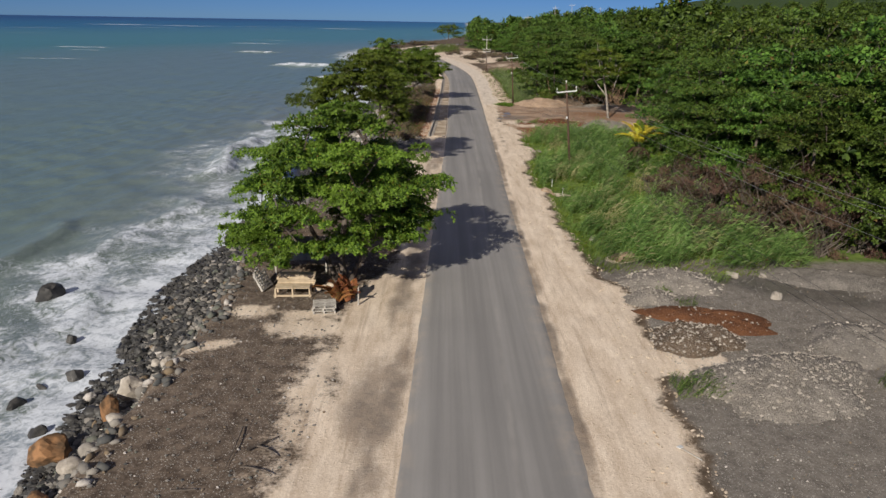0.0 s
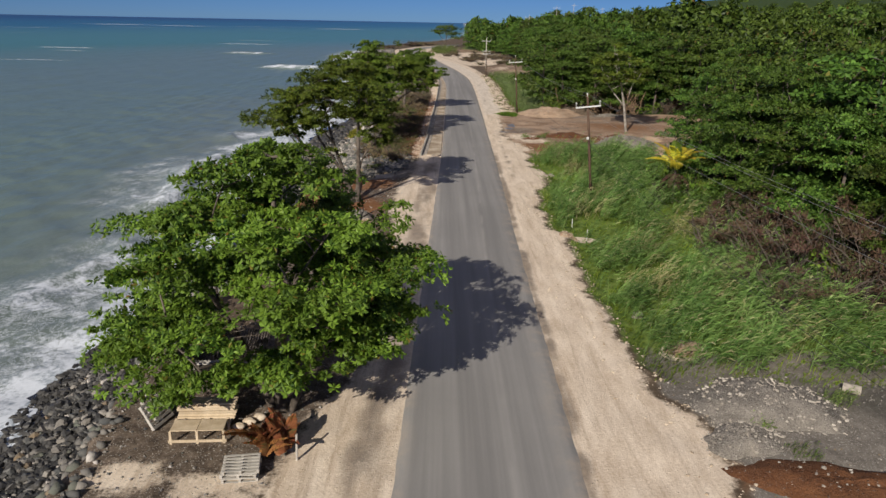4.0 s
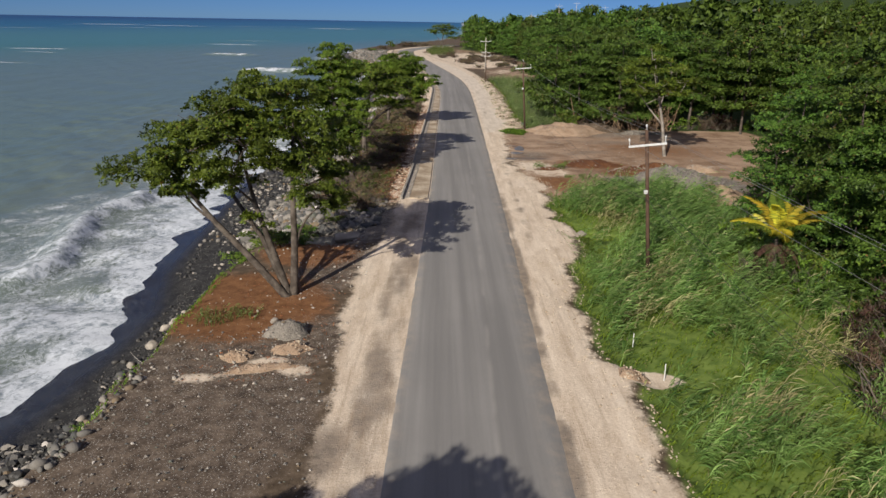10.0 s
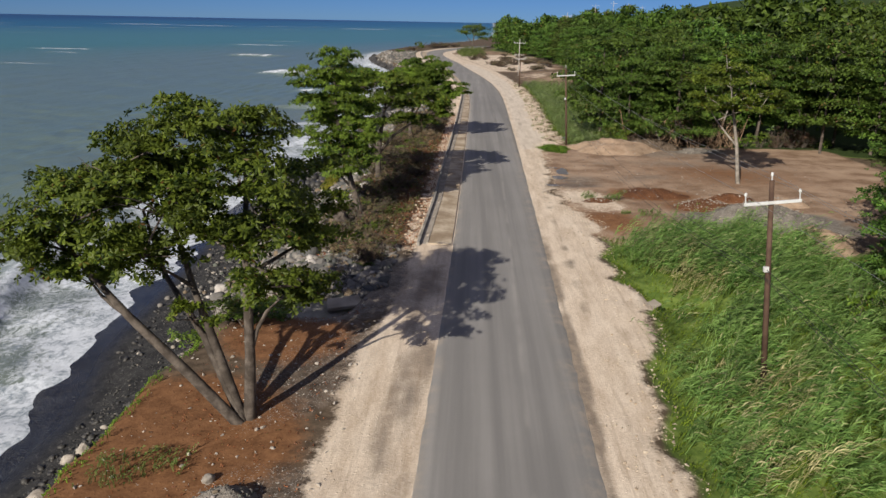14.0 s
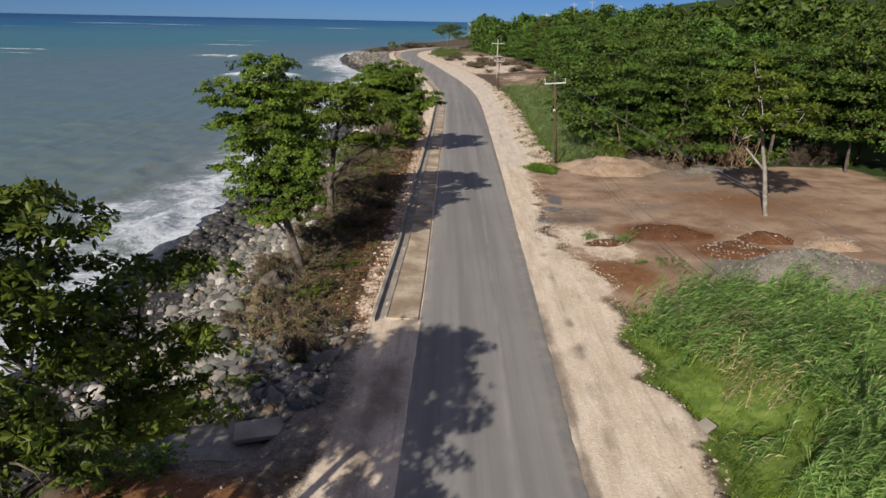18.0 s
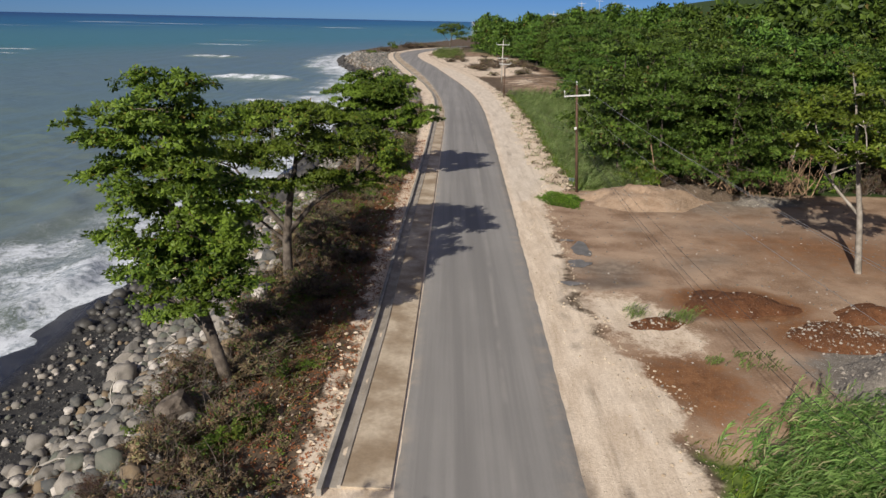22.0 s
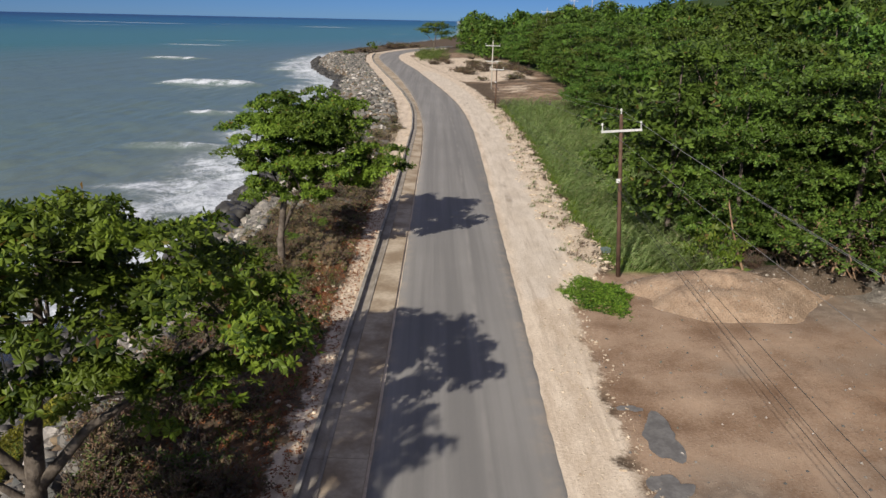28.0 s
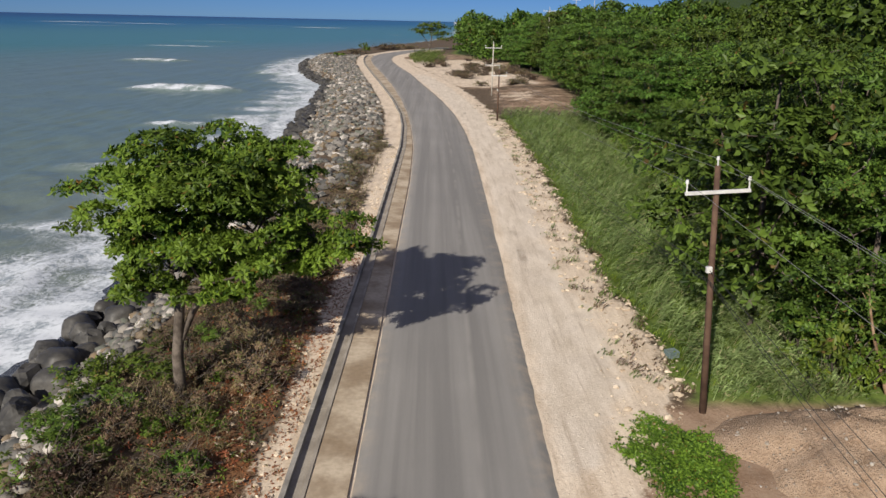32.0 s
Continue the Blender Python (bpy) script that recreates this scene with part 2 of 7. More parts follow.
def leaf_material(name, a, b, old, dry=0.05, glow=0.35):
    n = Nodes(name)
    r, o = n.island(), n.chance()
    c = n.mix(n.ramp(r, 0.1, 0.9), a, b)
    c = n.mix(n.ramp(r, 1.0 - dry - 0.02, 1.0 - dry), c, old)
    c = n.mix(n.math("MULTIPLY", n.ramp(n.noise(0.45, 3), 0.4, 0.65), 0.6), c, b)
    hsv = n.add("ShaderNodeHueSaturation")
    n.put(hsv.inputs["Color"], c)
    n.put(hsv.inputs["Value"], n.math("MULTIPLY", n.math("MULTIPLY_ADD", o, 0.5, 0.75), n.ramp(n.noise(0.33, 4, 0.6), 0.36, 0.64, 0.70, 1.22)))
    n.put(hsv.inputs["Hue"], n.math("MULTIPLY_ADD", o, 0.035, 0.480))
    n.done(hsv.outputs[0], 0.5, spec=0.25)
    tr = n.add("ShaderNodeBsdfTranslucent")
    n.put(tr.inputs[0], hsv.outputs[0])
    ms = n.add("ShaderNodeMixShader")
    ms.inputs[0].default_value = glow
    n.t.links.new(n.b.outputs[0], ms.inputs[1])
    n.t.links.new(tr.outputs[0], ms.inputs[2])
    n.t.links.new(ms.outputs[0], n.out.inputs[0])
    return n.m


def gravel(name, a, b, stony=1.0):
    """Loose earth or gravel with pebbles of two sizes in it."""
    n = Nodes(name)
    mid, fine = n.noise(1.3, 5, 0.65), n.noise(11.0, 5, 0.7)
    c = n.mix(n.ramp(n.math("MULTIPLY_ADD", fine, 0.5, n.math("MULTIPLY", mid, 0.5)), 0.36, 0.62), a, b)
    big = n.math("MULTIPLY", n.ramp(n.voronoi(6.5), 0.16, 0.28, 1.0, 0.0), n.ramp(n.voronoi(6.5, out="Color"), 0.5, 0.62))
    small = n.math("MULTIPLY", n.ramp(n.voronoi(15.0), 0.2, 0.36, 1.0, 0.0), n.ramp(n.voronoi(15.0, out="Color"), 0.4, 0.55))
    c = n.mix(n.math("MULTIPLY", small, 0.55 * stony), c, (0.38, 0.35, 0.31))
    c = n.mix(n.math("MULTIPLY", big, 0.7 * stony), c, (0.44, 0.41, 0.36))
    h = n.math("ADD", n.math("MULTIPLY", fine, 0.8), n.math("MULTIPLY_ADD", big, 0.7, n.math("MULTIPLY", small, 0.4)))
    return n.done(c, 0.95, n.bump(h, 1.0, 0.10), spec=0.2)


def stone_material(name):
    """River stones: each one grey, dark, pale, brown or greenish, mottled and grained."""
    n = Nodes(name)
    pick = n.math("FRACT", n.math("ADD", n.math("MULTIPLY", n.chance(), 7.3), n.math("MULTIPLY", n.island(), 3.7)))
    ramp = n.add("ShaderNodeValToRGB")
    ramp.color_ramp.interpolation = "CONSTANT"
    tones = ((0.0, (0.15, 0.14, 0.128)), (0.20, (0.075, 0.077, 0.076)), (0.40, (0.205, 0.188, 0.168)), (0.60, (0.27, 0.245, 0.215)), (0.73, (0.19, 0.14, 0.088)), (0.80, (0.115, 0.122, 0.10)), (0.91, (0.47, 0.43, 0.39)))
    while len(ramp.color_ramp.elements) < len(tones):
        ramp.color_ramp.elements.new(0.5)
    for e, (p, col) in zip(ramp.color_ramp.elements, tones):
        e.position, e.color = p, (*col, 1)
    n.put(ramp.inputs[0], pick)
    mott, fine = n.noise(3.0, 5, 0.65, co=n.own), n.noise(20.0, 4, 0.7, co=n.own)
    c = n.mix(n.ramp(mott, 0.4, 0.65, 0.0, 0.4), ramp.outputs[0], (0.16, 0.145, 0.125))
    c = n.mix(n.ramp(fine, 0.5, 0.75, 0.0, 0.3), c, (0.08, 0.075, 0.066))
    return n.done(c, 0.85, n.bump(n.math("MULTIPLY_ADD", fine, 0.4, mott), 0.6, 0.05), spec=0.25)


def water_material():
    n = Nodes("sea_water")
    off = n.attr("offshore")            # metres from the waterline
    foam = n.attr("foam")
    big = n.noise(0.02, 4, stretch=(1, 0.35, 1))
    o = n.math("MULTIPLY_ADD", n.math("SUBTRACT", big, 0.5), 60.0, off)
    c = n.mix(n.ramp(o, 0, 45), (0.145, 0.176, 0.156), (0.128, 0.184, 0.164))
    c = n.mix(n.ramp(o, 120, 330), c, (0.062, 0.178, 0.16))
    c = n.mix(n.ramp(off, 420, 1100), c, (0.016, 0.105, 0.165))
    c = n.mix(n.ramp(off, 900, 3000), c, (0.008, 0.042, 0.105))
    n1 = n.noise(0.42, 10, 0.68, 1.3, stretch=(1, 0.75, 1))
    n2 = n.noise(1.5, 6, 0.62, 2.2, stretch=(1, 0.7, 1))
    v = n.math("MULTIPLY_ADD", n1, 0.62, n.math("MULTIPLY", n2, 0.38))
    lim = n.math("MULTIPLY_ADD", foam, -0.56, 0.80)
    sheet = n.ramp(n.math("SUBTRACT", v, lim), -0.05, 0.11)
    thin = n.ramp(n.math("ABSOLUTE", n.math("SUBTRACT", n2, 0.5)), 0.0, 0.035, 1.0, 0.0)
    thin = n.math("MULTIPLY", thin, n.ramp(foam, 0.06, 0.4, 0.0, 0.85))
    f = n.math("MAXIMUM", n.math("MULTIPLY", sheet, 0.95), thin)
    white = n.mix(n.ramp(n.math("MULTIPLY_ADD", n.noise(2.4, 6, 0.7, 1.0), 0.55, n.math("MULTIPLY", n.noise(0.5, 4, 0.6, 0.8), 0.45)), 0.36, 0.57), (0.20, 0.238, 0.275), (0.65, 0.685, 0.735))
    n.done(n.mix(f, c, white), n.ramp(f, 0, 1, 0.28, 0.9), spec=0.2)
    near = n.noise(1.1, 5, 0.6, stretch=(1, 0.5, 1))
    far = n.noise(0.16, 5, 0.62, stretch=(1, 0.6, 1))
    h = n.math("ADD", n.math("MULTIPLY", near, 0.35), n.math("MULTIPLY_ADD", far, 1.6, n.math("MULTIPLY", f, 0.25)))
    n.put(n.b.inputs["Normal"], n.bump(h, 0.22, 0.7))
    return n.m


M_GROUND, M_ASPHALT, M_WATER = ground_material(), asphalt_material(), water_material()
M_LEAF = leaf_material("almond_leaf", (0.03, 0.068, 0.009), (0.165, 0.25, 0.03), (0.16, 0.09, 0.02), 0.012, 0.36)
M_WOODLEAF = leaf_material("wood_leaf", (0.018, 0.042, 0.007), (0.108, 0.182, 0.028), (0.14, 0.09, 0.03), 0.02, 0.28)
M_LEAF_BRIGHT = leaf_material("bush_leaf", (0.05, 0.105, 0.013), (0.15, 0.22, 0.034), (0.2, 0.14, 0.05), 0.04)
M_PALM = leaf_material("yellow_palm_leaf", (0.38, 0.34, 0.03), (0.60, 0.50, 0.05), (0.14, 0.2, 0.03), 0.2)
M_GRASS = leaf_material("cane_grass_blade", (0.065, 0.13, 0.026), (0.235, 0.335, 0.095), (0.40, 0.35, 0.20), 0.06, 0.42)
M_VERGE_GRASS = leaf_material("verge_grass_blade", (0.12, 0.18, 0.055), (0.30, 0.39, 0.15), (0.36, 0.31, 0.18), 0.10, 0.42)
M_DRY = leaf_material("dry_twig", (0.05, 0.03, 0.021), (0.125, 0.073, 0.05), (0.09, 0.12, 0.04), 0.15, 0.15)
M_RUST = leaf_material("rusty_leaf", (0.20, 0.075, 0.027), (0.33, 0.14, 0.055), (0.10, 0.10, 0.03), 0.12, 0.15)
M_SCRUB = leaf_material("dry_scrub", (0.10, 0.066, 0.042), (0.24, 0.165, 0.10), (0.085, 0.13, 0.03), 0.28, 0.2)
M_BARK = plain("bark", (0.062, 0.049, 0.039), (0.15, 0.124, 0.102), 2.5, 0.9, 1.0, 14)
M_PALE_BARK = plain("pale_bark", (0.17, 0.15, 0.125), (0.30, 0.27, 0.235), 2.0, 0.9, 0.6, 12)
M_POLE = plain("creosoted_pole_wood", (0.065, 0.037, 0.026), (0.125, 0.077, 0.052), 1.2, 0.85, 0.4, 30)
M_GREY_WOOD = plain("weathered_wood", (0.36, 0.33, 0.29), (0.5, 0.47, 0.42), 2.0, 0.9, 0.4, 25)
M_PLANK = plain("sawn_plank", (0.50, 0.39, 0.26), (0.62, 0.50, 0.35), 2.0, 0.8, 0.3, 25)
M_STONE = stone_material("mixed_boulder")
M_DARK_STONE = plain("wet_dark_boulder", (0.035, 0.034, 0.033), (0.085, 0.08, 0.073), 1.4, 0.5, 0.6, 12)
M_PALE_STONE = plain("limestone_block", (0.28, 0.245, 0.205), (0.44, 0.395, 0.34), 1.3, 0.9, 0.6, 10)
M_RED_STONE = plain("rusty_boulder", (0.09, 0.055, 0.03), (0.30, 0.155, 0.07), 2.6, 0.85, 0.9, 9)
M_CONCRETE = plain("concrete", (0.27, 0.235, 0.195), (0.40, 0.355, 0.30), 0.8, 0.85, 0.3, 22, own=False, random_tone=0.1)
M_KERB = plain("weathered_kerb", (0.20, 0.185, 0.165), (0.36, 0.335, 0.30), 0.8, 0.85, 0.3, 22, own=False, random_tone=0.1)
M_APRON = plain("dusty_concrete", (0.30, 0.225, 0.15), (0.56, 0.465, 0.35), 0.45, 0.9, 0.3, 6, own=False, random_tone=0.05)
M_STEEL = plain("galvanised_steel", (0.62, 0.62, 0.60), (0.74, 0.74, 0.72), 3.0, 0.5, 0.1, 40, 0.3)
M_CABLE = plain("black_cable", (0.03, 0.03, 0.03), (0.05, 0.05, 0.05), 3.0, 0.6, 0.1, 40)
M_WIRE = plain("bare_wire", (0.22, 0.22, 0.22), (0.3, 0.3, 0.3), 3.0, 0.5, 0.1, 40, 0.4)
M_PORCELAIN = plain("porcelain", (0.62, 0.62, 0.60), (0.7, 0.7, 0.68), 3.0, 0.3, 0.1, 40)
M_GRAVEL = gravel("grey_gravel", (0.145, 0.128, 0.11), (0.28, 0.25, 0.213), 1.2)
M_BROWN_GRAVEL = gravel("brown_gravel", (0.08, 0.058, 0.04), (0.155, 0.115, 0.083), 1.2)
M_REDSOIL = gravel("red_soil", (0.10, 0.04, 0.018), (0.17, 0.075, 0.034), 0.3)
M_TANSOIL = gravel("tan_soil", (0.28, 0.19, 0.125), (0.44, 0.32, 0.225), 0.6)
M_PUDDLE = plain("muddy_puddle", (0.15, 0.142, 0.135), (0.21, 0.20, 0.19), 2.0, 0.32, 0.02, 8, own=False, random_tone=0.05)
M_MARL = plain("marl_lump", (0.38, 0.295, 0.21), (0.62, 0.525, 0.41), 1.3, 0.9, 0.6, 10)
M_BRUSH = plain("dead_brushwood", (0.17, 0.105, 0.062), (0.34, 0.235, 0.15), 2.5, 0.9, 0.6, 18)
M_CRATE = plain("faded_plastic", (0.10, 0.14, 0.14), (0.17, 0.21, 0.20), 3.0, 0.5, 0.1, 30)
M_TIN = plain("rusty_tin", (0.20, 0.16, 0.13), (0.34, 0.30, 0.27), 2.0, 0.6, 0.3, 20, 0.3)

# ---- the lie of the land, in metres: x to the right of the first heading, y ahead ----
def table(*pairs):
    ys, xs = zip(*pairs)
    return lambda y: np.interp(y, ys, xs)


ROAD_L = table((-60, -3.2), (0, -1.95), (18, -1.5), (40, -1.0), (65, -0.4), (85, 0.1), (100, 0.4), (125, 0.7), (150, 0.95), (175, 1.2), (192, 1.05), (207, 0.35),
               (220, -0.5), (240, -2.3), (265, -5.0), (290, -8.2), (310, -10.9), (336, -14.6), (355, -16.8), (372, -18.2), (390, -18.6), (405, -17), (430, -11), (470, 2), (600, 40), (5000, 900))
ROAD_R = table((-60, 3.6), (0, 4.75), (18, 5.1), (40, 5.45), (65, 5.8), (85, 6.25), (110, 6.65), (140, 7.1), (175, 7.5), (192, 7.55), (207, 7.2),
               (222, 6.4), (240, 4.8), (260, 2.5), (285, -0.5), (303, -2.5), (330, -6.6), (350, -9.2), (368, -10.8), (385, -11.0), (400, -9.6), (430, -3.5), (470, 9), (600, 47), (5000, 907))
BANK = table((-200, -12), (18, -12), (33, -11.6), (43, -12.6), (60, -11.6), (75, -11.2), (80, -10.2), (90, -7.6), (100, -7.0), (113, -7.6), (125, -8.2), (140, -8.8),
             (160, -8.0), (187, -7.6), (220, -8.6), (250, -12), (280, -17), (310, -24), (340, -31), (372, -36), (400, -38), (440, -33), (500, -20), (600, 3), (900, 40), (1500, 60), (5000, 150))
TOE = table((-200, -14.5), (18, -14), (33, -13.6), (60, -13.2), (75, -13.0), (97, -13.6), (112, -13.2), (130, -13.2), (145, -13.6), (187, -13.2), (220, -16), (260, -19),
            (295, -22), (310, -28), (340, -36), (372, -41), (400, -43), (440, -38), (500, -25), (600, -2), (900, 35), (1500, 55), (5000, 145))
SHORE = table((-200, -17), (18, -16.0), (33, -17.0), (42, -18.2), (50, -17.8), (56, -17.6), (62, -17.7), (70, -16.9), (76, -16.9), (82, -18.6), (100, -19.8), (115, -20.2), (126, -20.0), (136, -17.6), (145, -16.4), (156, -16.4), (190, -15.6),
              (220, -18.2), (260, -20.8), (295, -23.4), (310, -29.5), (340, -37.5), (372, -42.5), (400, -44.5), (440, -39.5), (500, -26.5), (600, -4), (900, 33), (1500, 53), (5000, 143))
SAND_EDGE = table((-60, 9.3), (18, 9.2), (24, 9.4), (30, 10.4), (38, 10.8), (40, 9.6), (45, 9.4), (52, 9.0), (58, 9.2), (62, 9.8), (64.5, 8.6), (75, 8.8), (79, 9.9), (84, 11.2), (88, 10.4), (92, 10.0),
               (100, 11), (110, 8.8), (120, 9.3), (131, 9.8), (138, 12.6), (142, 13.2), (150, 12.6), (165, 13.0), (185, 13.6), (212, 13.3), (236, 11.8), (265, 9), (300, 4), (335, -2.5), (380, -7), (5000, 915))
SAND_R = lambda y: SAND_EDGE(y) + 0.45 * waves_noise(0 * y + 2.0, np.asarray(y, float), 71, 5.0, 4)
SAND_L = table((-60, -6), (10, -5.8), (18, -5.4), (25, -4.3), (33, -5.2), (37, -4.6), (42, -2.9), (50, -2.9), (62, -3.0), (70, -3.7), (78, -3.4), (84, -2.4), (90, -2.2), (95, -2.2), (100, -2.0), (200, -2.0), (220, -3.2), (240, -5.5), (265, -9), (290, -12.5), (310, -15.5), (336, -19.5), (372, -22.5), (390, -23), (430, -15), (470, -2), (600, 36), (5000, 896))
KERB = table((90, -2.05), (95, -1.9), (107, -1.5), (121, -1.3), (135, -1.05), (150, -0.75), (175, -0.5), (192, -0.35), (207, -0.75), (220, -1.6), (240, -3.8), (265, -7.2), (290, -10.8), (310, -13.6), (336, -17.2), (355, -19.2), (372, -20.6), (390, -21.0))
FOREST = table((-60, 24), (18, 27), (40, 30), (48, 27), (55, 24), (68, 23), (73, 24.5), (84, 24.5), (92, 26), (97, 32), (104, 46), (132, 46), (136, 30), (138, 18.8), (150, 20.2), (163, 23), (213, 25), (225, 26.5), (240, 27),
               (280, 30), (310, 29), (345, 24), (380, 16), (420, 10), (470, 14), (600, 53), (5000, 915))


def smooth(v, a, b):
    t = np.clip((v - a) / (b - a), 0, 1)
    return t * t * (3 - 2 * t)


def waves_noise(x, y, seed, scale, octaves=4):
    """Soft noise from turned sines, about -1 to 1, quick for large grids."""
    rng = np.random.RandomState(seed)
    s = np.zeros_like(x, dtype=float)
    total = 0.0
    for o in range(octaves):
        f, a = 2.0 ** o / scale, 0.55 ** o
        for k in range(3):
            th, ph, ph2 = rng.uniform(0, 2 * np.pi, 3)
            u, v = x * np.cos(th) + y * np.sin(th), -x * np.sin(th) + y * np.cos(th)
            s += a * np.sin(2 * np.pi * f * u + ph + 1.7 * np.sin(2 * np.pi * f * 0.61 * v + ph2)) / 3
        total += a * 0.6
    return s / total


SEA = -2.8


def land(x, y):
    """Height of the ground."""
    x, y = np.asarray(x, float), np.asarray(y, float)
    wob = 0.35 * waves_noise(x, y, 5, 6.0)
    bank, toe, shore = BANK(y) + wob, TOE(y) + wob, SHORE(y) + 0.4 * waves_noise(x, y, 6, 9.0)
    z = -2.1 * smooth(-x, -bank, -np.minimum(toe, bank - 0.5))
    z = z + np.where(x < toe, -0.7 * np.clip((toe - x) / np.maximum(toe - shore, 0.5), 0, 30) ** 1.0, 0)
    z = np.maximum(z, -9.0)
    dry = smooth(x, bank - 2.0, bank)
    offroad = smooth(x, ROAD_R(y) + 0.3, ROAD_R(y) + 2.5) + smooth(-x, -ROAD_L(y) + 0.3, -ROAD_L(y) + 2.5)
    z = z + dry * offroad * (0.045 * waves_noise(x, y, 7, 5.0) + 0.012 * waves_noise(x, y, 8, 1.3))
    # the low grassy strip beside the road
    low = smooth(x, SAND_R(y) - 0.3, SAND_R(y) + 1.2) * (smooth(y, 38, 44) * smooth(-y, -102, -96) + smooth(y, 138, 144) * smooth(-y, -225, -205))
    z = z - 0.5 * low
    # the gully of the culvert
    gul = np.exp(-((y - 84.9 + 0.1 * (x + 4)) / 2.4) ** 2)
    z = z - 1.5 * gul * smooth(-x, 3.6, 6.0) * smooth(x, toe - 1, toe + 2.5)
    z = z - 0.7 * np.exp(-((y - 87.0) / 1.6) ** 2) * smooth(x, 10.6, 12.0) * smooth(-x, -17, -14)
    # the debris field and the hill behind
    z = z + 0.8 * smooth(x, 14, 22) * smooth(-x, -46, -36) * smooth(y, 226, 240) * smooth(-y, -320, -290)
    fx = x - FOREST(y)
    z = z + 3.0 * smooth(fx, 10, 60) * smooth(y, 120, 260) + 34 * smooth(fx, 40, 520) * smooth(y, 150, 900) + 60 * smooth(fx, 500, 1600)
    z = z + 45 * smooth(fx, 20, 280) * smooth(y, 1000, 2000)
    z = z + 7 * smooth(fx, 60, 400) * waves_noise(x, y, 9, 320.0)
    z = z - 0.03 * smooth(x, ROAD_L(y) - 1.0, ROAD_L(y)) * smooth(-x, -ROAD_R(y) - 1.0, -ROAD_R(y))
    return z


def at(x, y):
    return float(land(np.array([x]), np.array([y]))[0])


def mesh_of(name, verts, faces, mats, smooth_it=False, attrs=None):
    """A mesh from arrays; all faces have the same number of corners."""
    verts, faces = np.asarray(verts, np.float32), np.asarray(faces, np.int32)
    me = bpy.data.meshes.new(name)
    k = faces.shape[1]
    me.vertices.add(len(verts))
    me.vertices.foreach_set("co", verts.ravel())
    me.loops.add(faces.size)
    me.loops.foreach_set("vertex_index", faces.ravel())
    me.polygons.add(len(faces))
    me.polygons.foreach_set("loop_start", np.arange(0, faces.size, k, dtype=np.int32))
    me.polygons.foreach_set("loop_total", np.full(len(faces), k, np.int32))
    me.polygons.foreach_set("use_smooth", np.full(len(faces), smooth_it))
    for key, v in (attrs or {}).items():
        me.attributes.new(key, "FLOAT", "POINT").data.foreach_set("value", np.asarray(v, np.float32).ravel())
    me.update(calc_edges=True)
    for m in (mats if isinstance(mats, (list, tuple)) else [mats]):
        me.materials.append(m)
    return me


def grid_faces(nx, ny):
    i = np.arange(nx * ny).reshape(ny, nx)
    return np.stack([i[:-1, :-1], i[:-1, 1:], i[1:, 1:], i[1:, :-1]], -1).reshape(-1, 4)


def stretch(parts):
    """Coordinates from (start, stop, step) stretches; a step under 0 grows from one stretch to the next."""
    out = []
    for a, b, n, power in parts:
        t = np.linspace(0, 1, n, endpoint=False)
        out.append(a + (b - a) * t ** power)
    return np.concatenate(out)


gx = np.concatenate([-5000 + 4950 * np.linspace(0, 1, 24, endpoint=False) ** 0.35, np.arange(-50, -22, 1.0), np.arange(-22, 34, 0.33), np.arange(34, 60, 1.0), 60 + 4900 * np.linspace(0, 1, 50) ** 2.6])
gy = np.concatenate([np.arange(-220, 0, 8.0), np.arange(0, 16, 1.0), np.arange(16, 150, 0.33), np.arange(150, 260, 0.6), np.arange(260, 460, 2.0), 460 + 4540 * np.linspace(0, 1, 60) ** 2.4])
X, Y = np.meshgrid(gx, gy)
Z = land(X, Y)


def blob(cx, cy, rx, ry, turn=0.0, soft=0.35):
    """1 inside an oval, 0.5 on its rim, 0 well outside."""
    c, s = math.cos(radians(turn)), math.sin(radians(turn))
    u, v = (X - cx) * c + (Y - cy) * s, -(X - cx) * s + (Y - cy) * c
    return np.clip(0.5 + (1 - np.sqrt((u / rx) ** 2 + (v / ry) ** 2)) / (2 * soft), 0, 1)


def band(v, a, b, soft=0.6):
    return np.clip(0.5 + (v - a) / (2 * soft), 0, 1) * np.clip(0.5 + (b - v) / (2 * soft), 0, 1)


bank, toe, shore = BANK(Y), TOE(Y), SHORE(Y)
right, left = SAND_R(Y), SAND_L(Y)
sand = band(X, left, right - 0.3, 1.3) * band(Y, -300, 460, 5)
sand = np.maximum(sand, 0.62 * blob(-5.3, 25, 1.9, 10, soft=0.9))
sand = np.maximum(sand, 0.8 * blob(-6.2, 31.5, 3.2, 1.3, 0, 0.9))
sand = np.maximum(sand, 0.72 * blob(-11.0, 29.3, 2.2, 0.7, 24, 0.9))
sand = np.maximum(sand, 0.75 * blob(-10.1, 33.7, 1.6, 1.1, 10, 0.8))
sand = np.maximum(sand, 0.7 * blob(-6.6, 33.4, 2.2, 1.2, 0, 0.9))                # pale patches by the stack of planks
for bx, by, ba, bb, bt in ((-8.8, 62.3, 1.3, 0.55, 10), (-7.2, 62.9, 1.2, 0.45, 20), (-6.2, 63.9, 1.5, 0.5, 8), (-4.9, 63.2, 1.2, 0.6, 0)):
    sand = np.maximum(sand, 0.72 * blob(bx, by, ba, bb, bt, 0.9))
sand = np.maximum(sand, blob(12.2, 45.0, 1.3, 0.9, 20))
sand = np.maximum(sand, blob(9.6, 63.5, 2.2, 0.9, 4))
sand = np.maximum(sand, blob(10.6, 85.4, 1.0, 1.2, 0))
